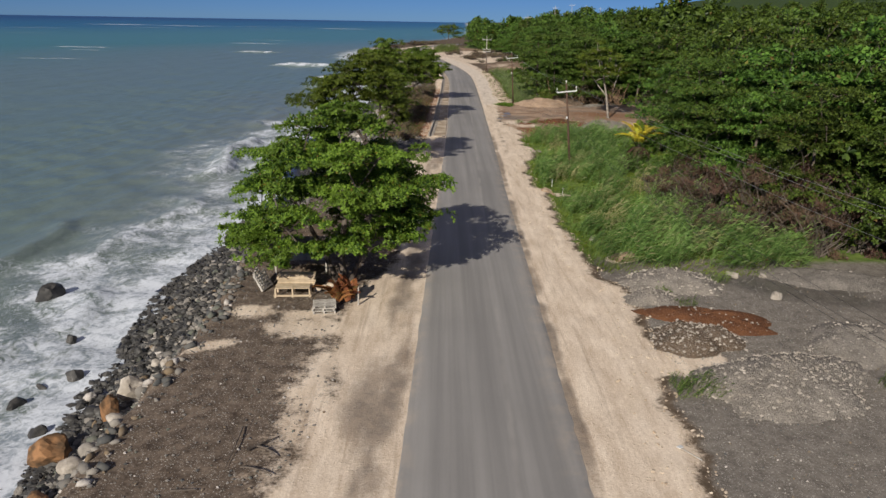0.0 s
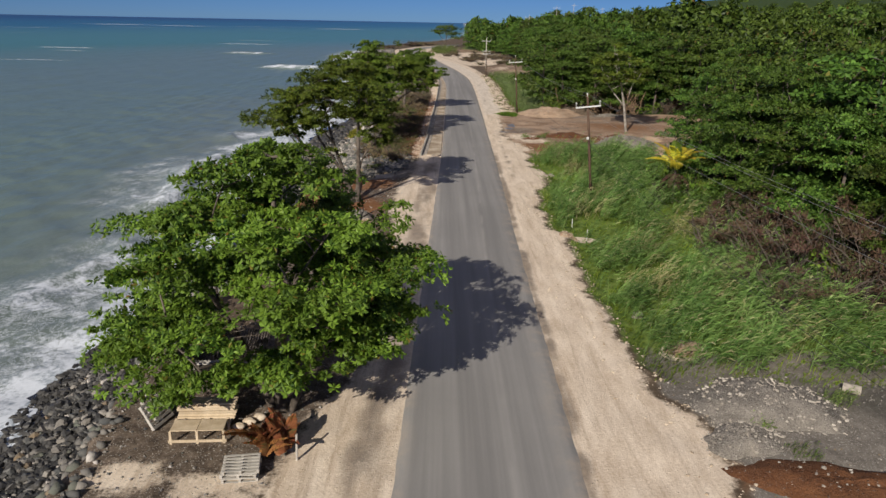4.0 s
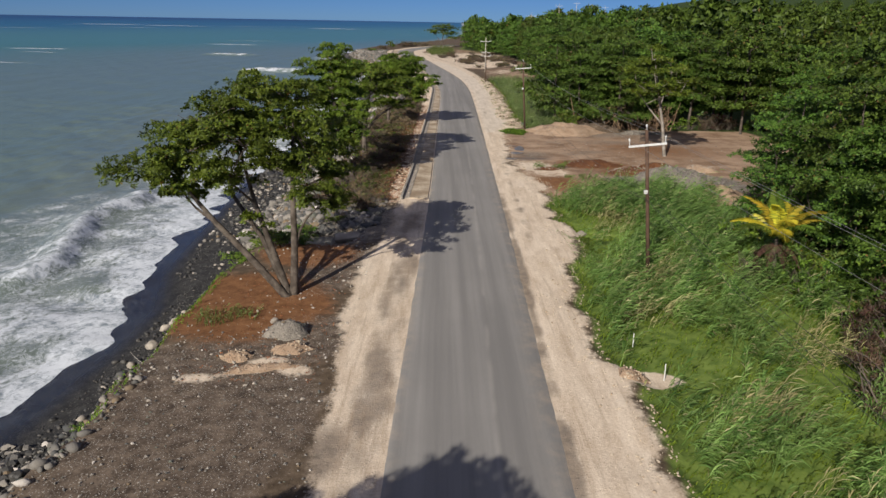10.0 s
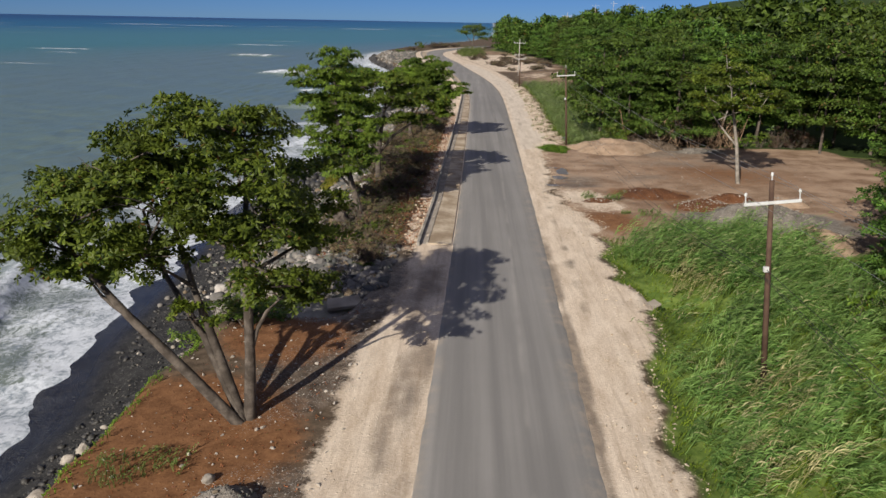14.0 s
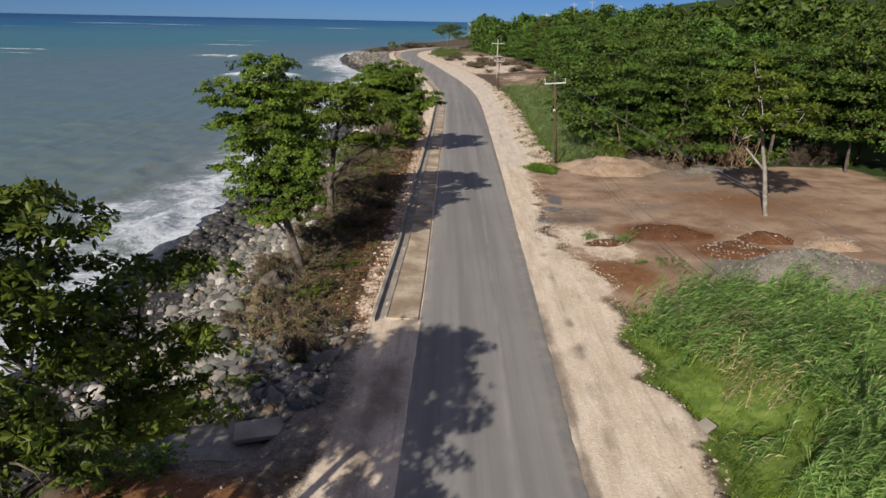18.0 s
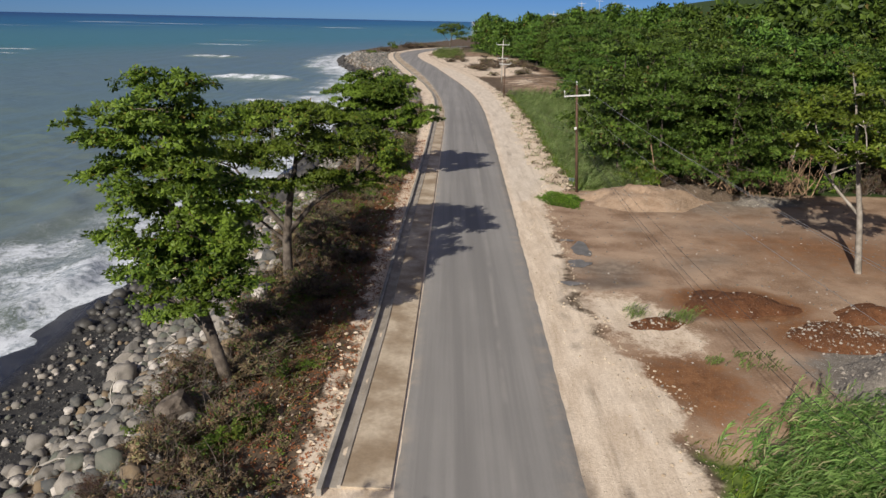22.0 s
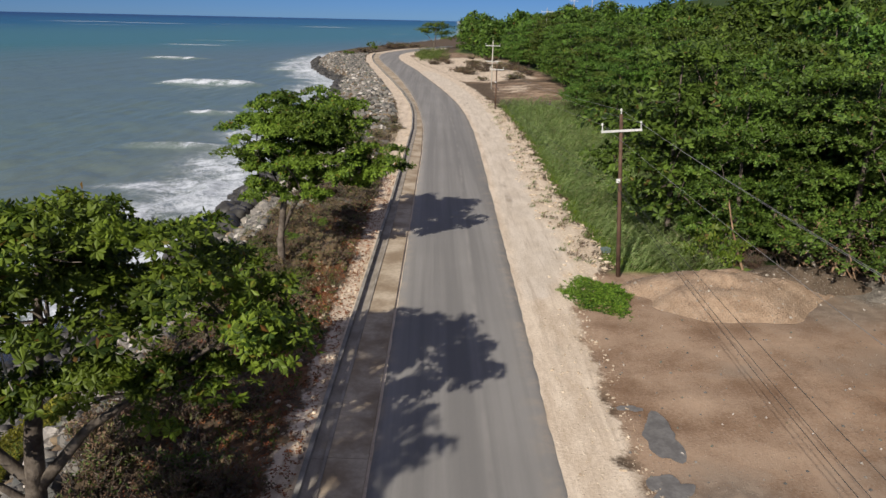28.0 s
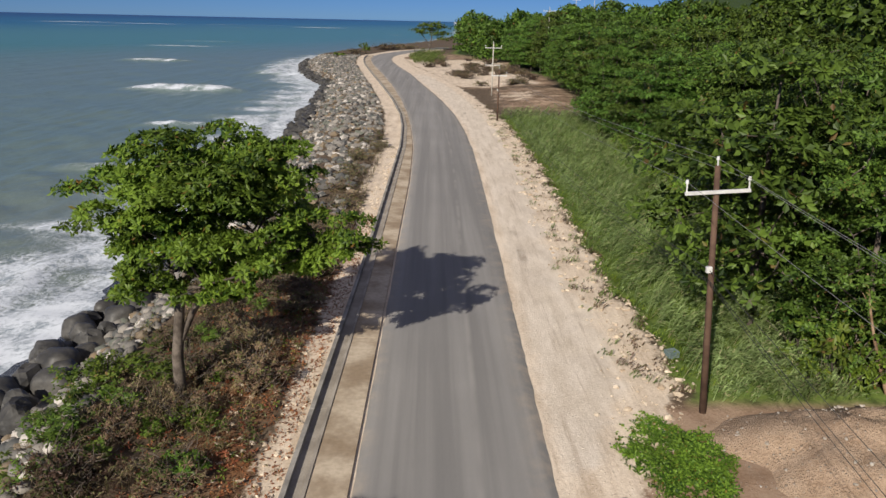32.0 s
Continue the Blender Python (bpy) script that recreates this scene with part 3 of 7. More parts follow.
sand = np.maximum(sand, blob(11.0, 28.6, 2.2, 1.6, 10))
sand = np.maximum(sand, (0.55 + 0.4 * waves_noise(X, Y, 37, 2.6, 3)) * band(X, KERB(Y) - 1.25, KERB(Y) - 0.2, 0.4) * band(Y, 92, 400, 2))
sand = np.maximum(sand, blob(11.4, 108.5, 2.6, 4.4, 20, 0.9) * 0.8)
stained = band(X, ROAD_L(Y) - 1.8, ROAD_L(Y) + 0.2, 0.4) * band(Y, 10, 92, 3) * (0.46 + 0.4 * waves_noise(X * 1.6, Y * 0.5, 31, 5.0, 4))
stained = np.maximum(stained, 1.0 * band(X, ROAD_R(Y) - 0.3, ROAD_R(Y) + 0.4, 0.25) * band(Y, 0, 100, 9) * (0.75 + 0.5 * waves_noise(X, Y, 34, 7.0, 4)))
stained = np.maximum(stained, band(X, ROAD_R(Y) + 0.7, ROAD_R(Y) + 2.0, 0.4) * band(Y, 0, 240, 9) * (0.10 + 0.42 * waves_noise(X * 2.2, Y * 0.3, 35, 5.0, 4)))
stained = np.maximum(stained, band(X, ROAD_R(Y) + 0.9, ROAD_R(Y) + 1.7, 0.4) * band(Y, 88, 120, 4) * (0.4 + 0.4 * waves_noise(X, Y, 32, 4.0, 2)))
stained = np.maximum(stained, 0.5 * blob(-3.2, 86.5, 3.0, 4.5, 20))

stained = np.maximum(stained, 0.75 * blob(-3.0, 24.0, 1.0, 4.5, 0, 0.8))
stained = np.maximum(stained, 0.8 * blob(-2.6, 57.0, 0.7, 2.2, 0, 0.7))
stained = np.maximum(stained, 0.7 * blob(22, 132, 9, 3.5, -8, 0.9))
stained = np.maximum(stained, 0.6 * blob(18, 118, 4, 1.6, 25, 0.9))
stained = np.maximum(stained, 0.62 * blob(30, 128, 6, 6, 0, 0.9))
stained = np.maximum(stained, 0.5 * blob(15, 125, 2.2, 1.2, 10, 0.9))
red = blob(24, 123, 5.5, 3.0, -8, 0.9) * 0.6
stained = np.maximum(stained, 0.55 * blob(10.8, 113.5, 3.2, 1.2, 10))
dark = band(X, bank - 1.2, left, 1.6) * band(Y, -60, 45, 4) * 0.95
dark = np.maximum(dark, blob(-8.3, 59.5, 5.0, 6.5))
dark = np.maximum(dark, blob(-4.9, 66.6, 2.3, 2.6))
dark = np.maximum(dark, blob(-5, 76.0, 2.3, 5.0, -20) * 0.9)
gravelly = band(X, right + 0.2, 34, 0.7) * band(Y, -60, 45, 2)
dark = np.maximum(dark, band(X, 30, 60, 2.0) * band(Y, -60, 44, 2))
gravelly = np.maximum(gravelly, blob(-5.4, 87.5, 3.6, 6.0, 0, 0.6))
gravelly = np.maximum(gravelly, blob(23.8, 102.4, 6.4, 4.0, -4, 0.5))
gravelly = np.maximum(gravelly, 0.9 * blob(28, 134.5, 4.2, 2.4, 4, 0.7))
sand = np.maximum(sand, 0.62 * band(X, SAND_R(Y) - 2, 27, 3) * band(Y, 264, 374, 6))
sand = np.maximum(sand, 0.6 * band(X, KERB(Y) - 2.6, KERB(Y), 0.6) * band(Y, 165, 390, 8))
stained = np.maximum(stained, 0.8 * blob(11.6, 116.0, 2.6, 2.2, 0, 0.8))
stained = np.maximum(stained, 0.6 * blob(23, 125.5, 6.0, 2.2, -8, 0.9))
marl = 0.85 * band(X, ROAD_R(Y) + 0.2, right - 2.2, 0.8) * band(Y, 122, 300, 10)
dark = np.maximum(dark, blob(24, 99.5, 6, 4) * 0.95)
red = np.maximum(red, blob(-9.0, 70.5, 4.6, 4.6, 20))
red = np.maximum(red, blob(-7.0, 79.5, 3.2, 3.2) * 0.8)
red = np.maximum(red, blob(15.5, 33.0, 5.0, 2.2, -12))
red = np.maximum(red, blob(12.0, 102.0, 2.8, 3.4, 10, 0.8) * 0.8)
red = np.maximum(red, blob(27, 121, 9, 8, 0, 0.9) * 0.62)
red = np.maximum(red, blob(23.0, 45.4, 1.5, 0.6) * 1.0)
red = np.maximum(red, blob(17.2, 33.6, 1.1, 5.0, 0, 0.6) * 0.62)
red = np.maximum(red, blob(17.2, 110.8, 3.9, 2.7, -6, 0.5) * 0.9)
red = np.maximum(red, blob(20.6, 106.6, 3.6, 2.6, -10, 0.5) * 0.9)
red = np.maximum(red, 0.62 * band(X, KERB(Y) - 4.0, KERB(Y) - 0.8, 0.8) * band(Y, 100, 160, 6) * (0.75 + 0.4 * waves_noise(X, Y, 33, 4.0, 3)))
brown = band(X, 9.2, 44, 1.0) * band(Y, 97, 137, 1.2)
brown = np.maximum(brown, band(X, 13, 34, 2.0) * band(Y, 226, 262, 3) * 0.5)
sand = np.maximum(sand, 0.5 * blob(19, 247, 9, 15, 0, 0.9))
brown = np.maximum(brown, 0.85 * blob(21, 36, 8, 5))
brown = np.maximum(brown, 0.6 * band(X, -6, 30, 3) * band(Y, 262, 372, 6))
brown = np.maximum(brown, 0.55 * blob(8, 380, 22, 40))
grassy = band(X, right, 60, 0.6) * np.maximum(band(Y, 41, 98, 1.5), band(Y, 137, 222, 2))
grassy = np.maximum(grassy, band(X, FOREST(Y) + 1, 6000, 4))
grassy = np.maximum(grassy, 0.7 * band(X, toe + 0.2, bank - 0.1, 0.5) * band(Y, 58, 80, 3))
# ground darkened for the shade under the trees, also behind the yard
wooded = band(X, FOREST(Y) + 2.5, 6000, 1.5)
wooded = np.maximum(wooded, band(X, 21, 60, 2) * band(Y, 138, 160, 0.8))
beach = np.clip(0.5 + (toe + 0.3 - X) / 1.2, 0, 1)
wet = np.clip((shore + 2.8 - X) / 2.2, 0, 1) * np.clip(0.5 + (toe - X), 0, 1)
wet = np.maximum(wet, 0.7 * blob(21, 38, 5, 2.2, -30))
wet = np.maximum(wet, 0.6 * blob(10.8, 113.8, 2.6, 0.9, 10))
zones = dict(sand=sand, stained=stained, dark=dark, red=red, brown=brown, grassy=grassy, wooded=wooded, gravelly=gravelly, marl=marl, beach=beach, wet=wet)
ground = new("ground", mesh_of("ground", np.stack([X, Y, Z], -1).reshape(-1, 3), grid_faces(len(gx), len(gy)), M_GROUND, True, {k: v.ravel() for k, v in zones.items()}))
tagged(ground, "pale marl shoulders, dark gravelly dirt and red soil", "ground", kind="structure")

# ---- road ----
ry = np.concatenate([np.arange(-60, 150, 0.5), np.arange(150, 480, 1.0)])
rt = np.linspace(0, 1, 25)
U, V = np.meshgrid(rt, ry)
ragged = 0.03 * waves_noise(V * 0 + 3.0, V, 41, 3.0, 4)
xl, xr = ROAD_L(V) + ragged, ROAD_R(V) + 0.05 * waves_noise(V * 0 + 9.0, V, 42, 2.6, 4)
RX = xl + (xr - xl) * U
RZ = 0.035 + 0.07 * (1 - (2 * U - 1) ** 2) + land(RX * 0 + 3.5, V) * 0
RZ = np.where((U < 0.001) | (U > 0.999), -0.05, RZ)
road = new("road", mesh_of("road", np.stack([RX, V, RZ], -1).reshape(-1, 3), grid_faces(len(rt), len(ry)), M_ASPHALT, True, {"across": U.ravel()}))
tagged(road, "grey sun-bleached asphalt road without markings", "road", kind="structure")

# ---- sea ----
sx = np.concatenate([-4990 + 4690 * np.linspace(0, 1, 60, endpoint=False) ** 0.3, -300 + 240 * np.linspace(0, 1, 110, endpoint=False) ** 0.75, np.arange(-60, -11, 0.5), np.arange(-11, 150, 8.0)])
sy = np.concatenate([np.arange(-220, 0, 8.0), np.arange(0, 190, 0.6), np.arange(190, 480, 1.6), 480 + 4500 * np.linspace(0, 1, 90) ** 2.2])
SX, SY = np.meshgrid(sx, sy)
off = SHORE(SY) - SX                                    # metres out from the waterline
swash = 1.2 * waves_noise(SX * 0, SY, 51, 13.0, 3)
calm = smooth(off, -1, 6)
SZ = SEA + 0.22 * waves_noise(SX * 0.3, SY, 58, 11.0, 3) * smooth(-off, -9, -1) + calm * (0.10 * waves_noise(SX, SY * 0.6, 52, 4.5, 3) + 0.16 * waves_noise(SX, SY * 0.5, 53, 17.0, 3)) * smooth(-off, -400, -60)
foam = (np.interp(SY, (40, 62, 112, 130), (0.52, 0.43, 0.42, 0.50)) + 0.20 * waves_noise(SX * 0.6, SY, 54, 11.0, 3)) * smooth(-off, -13.0 - 3 * swash, -7.0 - 2 * swash) + 0.30 * smooth(-off, -3.5, -0.5) + 0.16 * smooth(-off, -30, -10)


def breaker(c0, c1, y0, y1, high, wide, white, trail=3.0):
    """A breaking wave: a ridge from (c0, y0) to (c1, y1) with a white front."""
    global SZ, foam
    s = np.clip((SY - y0) / (y1 - y0), 0, 1)
    mid = c0 + (c1 - c0) * s + 0.9 * np.sin(SY * 0.33 + c0) + 0.3 * np.sin(SY * 0.7)
    end = smooth(SY, y0 - 1, y0 + 4) * smooth(-SY, -y1 - 1, -y1 + 4)
    d = SX - mid
    SZ = SZ + high * end * np.where(d > 0, np.exp(-(d / (0.45 * wide)) ** 2), np.exp(-(d / (1.1 * wide)) ** 2))
    foam = np.maximum(foam, white * end * (0.78 + 0.4 * waves_noise(SX, SY, 55, 5.0, 4)) * np.where(d > 0, np.exp(-(d / (1.2 * wide)) ** 2), np.maximum(np.exp(-(d / (0.4 * wide)) ** 2), 0.62 * np.exp(-(d / trail) ** 4))))


def roller(cx, cy, lx, ly, high, white=1.0):
    """A short breaking crest across the view."""
    global SZ, foam
    bend = cy + 0.0012 * (SX - cx) ** 2
    q = np.exp(-((SX - cx) / lx) ** 4)
    SZ = SZ + high * q * np.exp(-((SY - bend) / ly) ** 2)
    foam = np.maximum(foam, white * q * (0.72 + 0.5 * waves_noise(SX * 0.7, SY, 57, 6.0, 4)) * np.exp(-((SY - bend + 0.4 * ly) / (0.9 * ly)) ** 2))


BREAKERS = [(-26.5, -28.5, 78, 108, 0.9, 1.8, 1.0, 9.0), (-24, -20, 110, 131, 0.6, 1.6, 1.0, 6.0), (-26, -24.5, 48, 70, 0.35, 1.5, 0.75, 2.0), (-24, -22.5, 18, 46, 0.3, 1.6, 0.85, 3.0), (-34, -31, 36, 62, 0.55, 1.3, 0.12, 2.0),
            (-22, -19.5, 148, 172, 0.4, 1.5, 0.95, 5.0), (-24, -20, 196, 232, 0.6, 1.8, 1.0, 4.0), (-30, -33, 118, 150, 0.3, 2.2, 0.25, 2.0), (-27, -31, 300, 330, 0.5, 2.6, 1.0, 4.0), (-45, -47, 335, 380, 0.6, 3.0, 1.0, 6.0)]
for r in ((-52, 279, 12, 3.2, 1.3, 1.35), (-36, 226, 6, 1.6, 0.5), (-30, 192, 7, 1.6, 0.6), (-40, 330, 9, 2.4, 0.6), (-95, 380, 12, 2.5, 0.8)):
    roller(*r)
for b in BREAKERS:
    breaker(*b)
for k in range(60):                                     # far white caps, long and thin
    cy = random.uniform(300, 1400)
    cx = SHORE(cy) - random.uniform(40, 0.75 * cy)
    ln, wd = random.uniform(5, 26) * cy / 500, random.uniform(1.0, 2.6) * cy / 500
    foam = np.maximum(foam, random.uniform(0.75, 1.0) * np.exp(-((SX - cx) / ln) ** 4 - ((SY - cy) / wd / 2) ** 2))
keep = (SX < SHORE(SY) + 4.5)
fc = grid_faces(len(sx), len(sy))
fc = fc[keep.ravel()[fc].any(1)]
sea = new("sea", mesh_of("sea", np.stack([SX, SY, SZ], -1).reshape(-1, 3), fc, M_WATER, True, {"offshore": (off + 0.45 * np.clip(SY - 170, 0, 5000)).ravel(), "foam": foam.ravel()}))
tagged(sea, "turbid grey-green sea with white surf, turquoise and blue further out", "sea", kind="structure")


# ---- trees ----
def part(name, me, parent, label=""):
    ob = new(name, me)
    ob.parent = parent
    return tagged(ob, label)


def thing(name, m, label, category, group=""):
    ob = new(name)
    ob.matrix_basis = m
    ob.empty_display_size = 0.3
    return tagged(ob, label, category, group)


def tubes(paths, sides=6):
    """Tapered tubes along paths of (point, radius), as vertices and faces of one mesh."""
    V, F = [], []
    for path in paths:
        pts = [Vector(p) for p, _ in path]
        for i, (p, (_, r)) in enumerate(zip(pts, path)):
            d = (pts[min(i + 1, len(pts) - 1)] - pts[max(i - 1, 0)]).normalized()
            u = d.cross(Vector((0.3, 0.9, 0.1)) if abs(d.z) > 0.8 else Vector((0, 0, 1))).normalized()
            w = d.cross(u)
            for k in range(sides):
                a = 2 * math.pi * k / sides
                V.append(p + r * (math.cos(a) * u + math.sin(a) * w))
        base = len(V) - len(path) * sides
        for i in range(len(path) - 1):
            for k in range(sides):
                a, b = base + i * sides + k, base + i * sides + (k + 1) % sides
                F.append((a, b, b + sides, a + sides))
    return V, F


def limb(a, b, r0, r1, rng, sag=0.12, n=5):
    """A bent limb from a to b."""
    a, b = Vector(a), Vector(b)
    d = b - a
    side = Vector((rng.uniform(-1, 1), rng.uniform(-1, 1), rng.uniform(-0.2, 0.9))) * d.length * sag
    return [(a + d * t + side * math.sin(math.pi * t) * (1 - 0.3 * t), r0 + (r1 - r0) * t ** 0.8) for t in np.linspace(0, 1, n).tolist()]


def leaves(points, ups, rng, count, length, width, droop=0.35):
    """Rosettes of leaves: each a folded blade of four corners. points, ups: arrays (n, 3)."""
    n = len(points)
    p = np.repeat(points, count, 0)
    up = np.repeat(ups, count, 0)
    up = up / np.linalg.norm(up, axis=1, keepdims=True)
    a = np.tile(np.arange(count) * 2 * np.pi / count, n) + np.repeat(rng.uniform(0, 6.28, n), count) + rng.normal(0, 0.35, n * count)
    ref = np.where(np.abs(up[:, 2:3]) > 0.9, np.array([[1.0, 0, 0]]), np.array([[0, 0, 1.0]]))
    u = np.cross(up, ref)
    u /= np.linalg.norm(u, axis=1, keepdims=True)
    w = np.cross(up, u)
    out = np.cos(a)[:, None] * u + np.sin(a)[:, None] * w
    d = out + up * rng.normal(0.35 - droop, 0.35, (len(p), 1)) + rng.normal(0, 0.15, p.shape)
    d /= np.linalg.norm(d, axis=1, keepdims=True)
    s = np.cross(d, up + rng.normal(0, 0.3, p.shape))
    s /= np.linalg.norm(s, axis=1, keepdims=True) + 1e-6
    nrm = np.cross(s, d)
    L = length * rng.uniform(0.7, 1.25, (len(p), 1))
    W = width * rng.uniform(0.8, 1.2, (len(p), 1))
    b0 = p + d * 0.06 * L
    m = p + d * 0.62 * L - nrm * 0.10 * L
    v = np.stack([b0, m + s * W * 0.5, p + d * L - nrm * 0.02 * L, m - s * W * 0.5], 1)
    return v.reshape(-1, 3), np.arange(len(p) * 4).reshape(-1, 4)


def crown_points(blobs, per_area, rng, loose=1.0):
    """Places and directions of the leaf rosettes: each leafy mass is a heap of flat sprays with gaps between them."""
    pts, ups = [], []
    for x, y, z, rx, ry, rz in blobs:
        k = max(6, int(per_area * rx * ry))
        m = max(3, int(round(3 + 3.4 * rx * ry)))
        d = rng.normal(0, 1, (m, 3))
        d[:, 2] = d[:, 2] * 0.8 + 0.2
        d /= np.linalg.norm(d, axis=1, keepdims=True)
        mid = d * rng.uniform(0.35, 1.12, (m, 1)) ** 0.7 * np.array([rx, ry, rz])
        size = np.clip(0.36 * math.sqrt(rx * ry), 0.16, 1.1) * rng.uniform(0.6, 1.25, m) * loose
        pick = rng.randint(0, m, k)
        a, q = rng.uniform(0, 6.283, k), np.sqrt(rng.uniform(0, 1, k))
        flat = np.stack([np.cos(a), np.sin(a), 0 * a], -1) * (q * size[pick])[:, None]
        out = mid[pick, :2] / (np.linalg.norm(mid[pick, :2], axis=1, keepdims=True) + 1e-6)
        flat[:, :2] += out * (flat[:, :2] * out).sum(1, keepdims=True) * 0.55
        flat[:, 2] = rng.normal(0, 0.10, k) * size[pick] - 0.28 * q ** 2 * size[pick]
        pts.append(np.array([x, y, z]) + mid[pick] + flat)
        up = flat * np.array([0.7, 0.7, 0.0]) / (size[pick][:, None] + 1e-6) + np.array([0, 0, 1.0])
        ups.append(up + rng.normal(0, 0.28, up.shape))
    return np.concatenate(pts), np.concatenate(ups)


def tree_meshes(name, seed, stems, blobs, per_area, count, length, width, leaf, twigs=True, sides=6):
    """Trunk and crown meshes. stems: limbs as lists of (point, radius). blobs: leafy masses, each joined to the nearest stem."""
    rng = np.random.RandomState(seed)
    rr = random.Random(seed)
    paths = list(stems)
    nodes = [(Vector(p), r) for st in stems for p, r in st[1:]]
    for b in sorted(blobs, key=lambda b: b[2]):
        c = Vector(b[:3]) - Vector((0, 0, 0.25 * b[5]))
        q, r = min(nodes, key=lambda q: (q[0] - c).length + (3.0 if q[0].z > c.z - 0.2 else 0))
        path = limb(q, c, min(0.5 * r + 0.02, 0.12), 0.03, rr)
        paths.append(path)
        nodes += [(path[2][0], path[2][1]), (path[3][0], path[3][1])]
        if twigs:
            for k in range(4):
                e = c + Vector((rr.uniform(-1, 1) * b[3], rr.uniform(-1, 1) * b[4], rr.uniform(-0.2, 0.8) * b[5])) * 0.85
                paths.append(limb(path[3][0], e, 0.03, 0.008, rr, 0.1, 4))
    V, F = tubes(paths, sides)
    wood = mesh_of(name + "_trunk", [tuple(v) for v in V], F, M_BARK, True)
    pts, ups = crown_points(blobs, per_area, rng)
    v, f = leaves(pts, ups, rng, count, length, width)
    return wood, mesh_of(name + "_crown", v, f, leaf)


def tree(m, wood, crown, label, group="", category="tree", name="tree"):
    t = thing(name, m, label, category, group)
    part("trunk", wood, t)
    part("crown", crown, t)
    return t


def tiers(rows, seed, cx=0.0, cy=0.0, jit=0.35, flat=0.27):
    """Flat leafy masses in rings. rows: height, ring radius, count, mass radius, shift x, shift y."""
    rr = random.Random(seed)
    out = []
    for z, R, n, r, dx, dy in rows:
        a0 = rr.uniform(0, 6.28)
        for i in range(n):
            a, q = a0 + 6.283 * i / n + rr.uniform(-0.3, 0.3), R * rr.uniform(0.75, 1.1)
            k = r * rr.uniform(0.8, 1.2)
            out.append((cx + dx + q * math.cos(a), cy + dy + q * math.sin(a), z + rr.uniform(-jit, jit), k, k, k * flat))
    return out


def stem(*pts):
    return [((x, y, z), r) for x, y, z, r in pts]


def hero(base, seed, stems, blobs, label, per_area=58):
    """A tree by the sea, its stems and leafy masses given in world metres."""
    bx, by = base
    bz = at(bx, by) - 0.05
    move = lambda p: (p[0] - bx, p[1] - by, p[2] - bz)
    stems = [[(move(p), r) for p, r in s] for s in stems]
    blobs = [(*move(b[:3]), *b[3:]) for b in blobs]
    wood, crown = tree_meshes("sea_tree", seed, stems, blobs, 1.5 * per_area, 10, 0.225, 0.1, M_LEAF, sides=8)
    return tree(pose(bx, by, bz), wood, crown, label, "trees along the shore")


def masses(flat, *rows):
    return [(x, y, z, 1.3 * r, 1.3 * r, r * flat) for x, y, z, r in rows]


def slim_masses(flat, *rows):
    return [(x, y, z, 1.2 * r, 1.2 * r, r * flat) for x, y, z, r in rows]


# the wide tree over the hut
A = (-5.7, 38.2)
hero(A, 11, [stem((-5.7, 38.2, -0.1, 0.26), (-5.9, 38.4, 1.5, 0.22), (-5.6, 38.6, 4, 0.17), (-5.8, 38.5, 7, 0.12), (-5.6, 38.5, 10, 0.05)),
             stem((-6.1, 38.4, -0.1, 0.2), (-7.0, 38.8, 1.8, 0.16), (-8.2, 39, 4, 0.1), (-9.5, 39.2, 6, 0.05)),
             stem((-5.4, 38.0, -0.1, 0.16), (-4.6, 37.6, 2.0, 0.12), (-3.4, 37.4, 4.5, 0.08), (-2, 37.5, 6, 0.04))],
     tiers([(9.6, 0.9, 3, 1.3, -0.4, 0), (8.6, 2.0, 6, 1.45, -0.2, 0), (7.3, 3.3, 8, 1.6, 0, 0), (6.0, 4.3, 10, 1.65, 0, 0), (4.7, 4.9, 11, 1.6, -0.3, 0), (3.5, 4.8, 9, 1.4, -0.8, 0), (2.6, 4.2, 6, 1.2, -2.0, 0.5), (5.6, 1.8, 4, 1.5, 0, 0)], 3, -5.6, 38.4, 0.75, 0.36) + masses(0.4, (-3.0, 36.4, 3.4, 1.2), (-4.4, 35.4, 3.6, 1.2), (-2.2, 38.0, 3.6, 1.2), (-5.8, 35.2, 3.2, 1.1)),
     "broad sea almond tree with tiered green crown over a hut", 50)
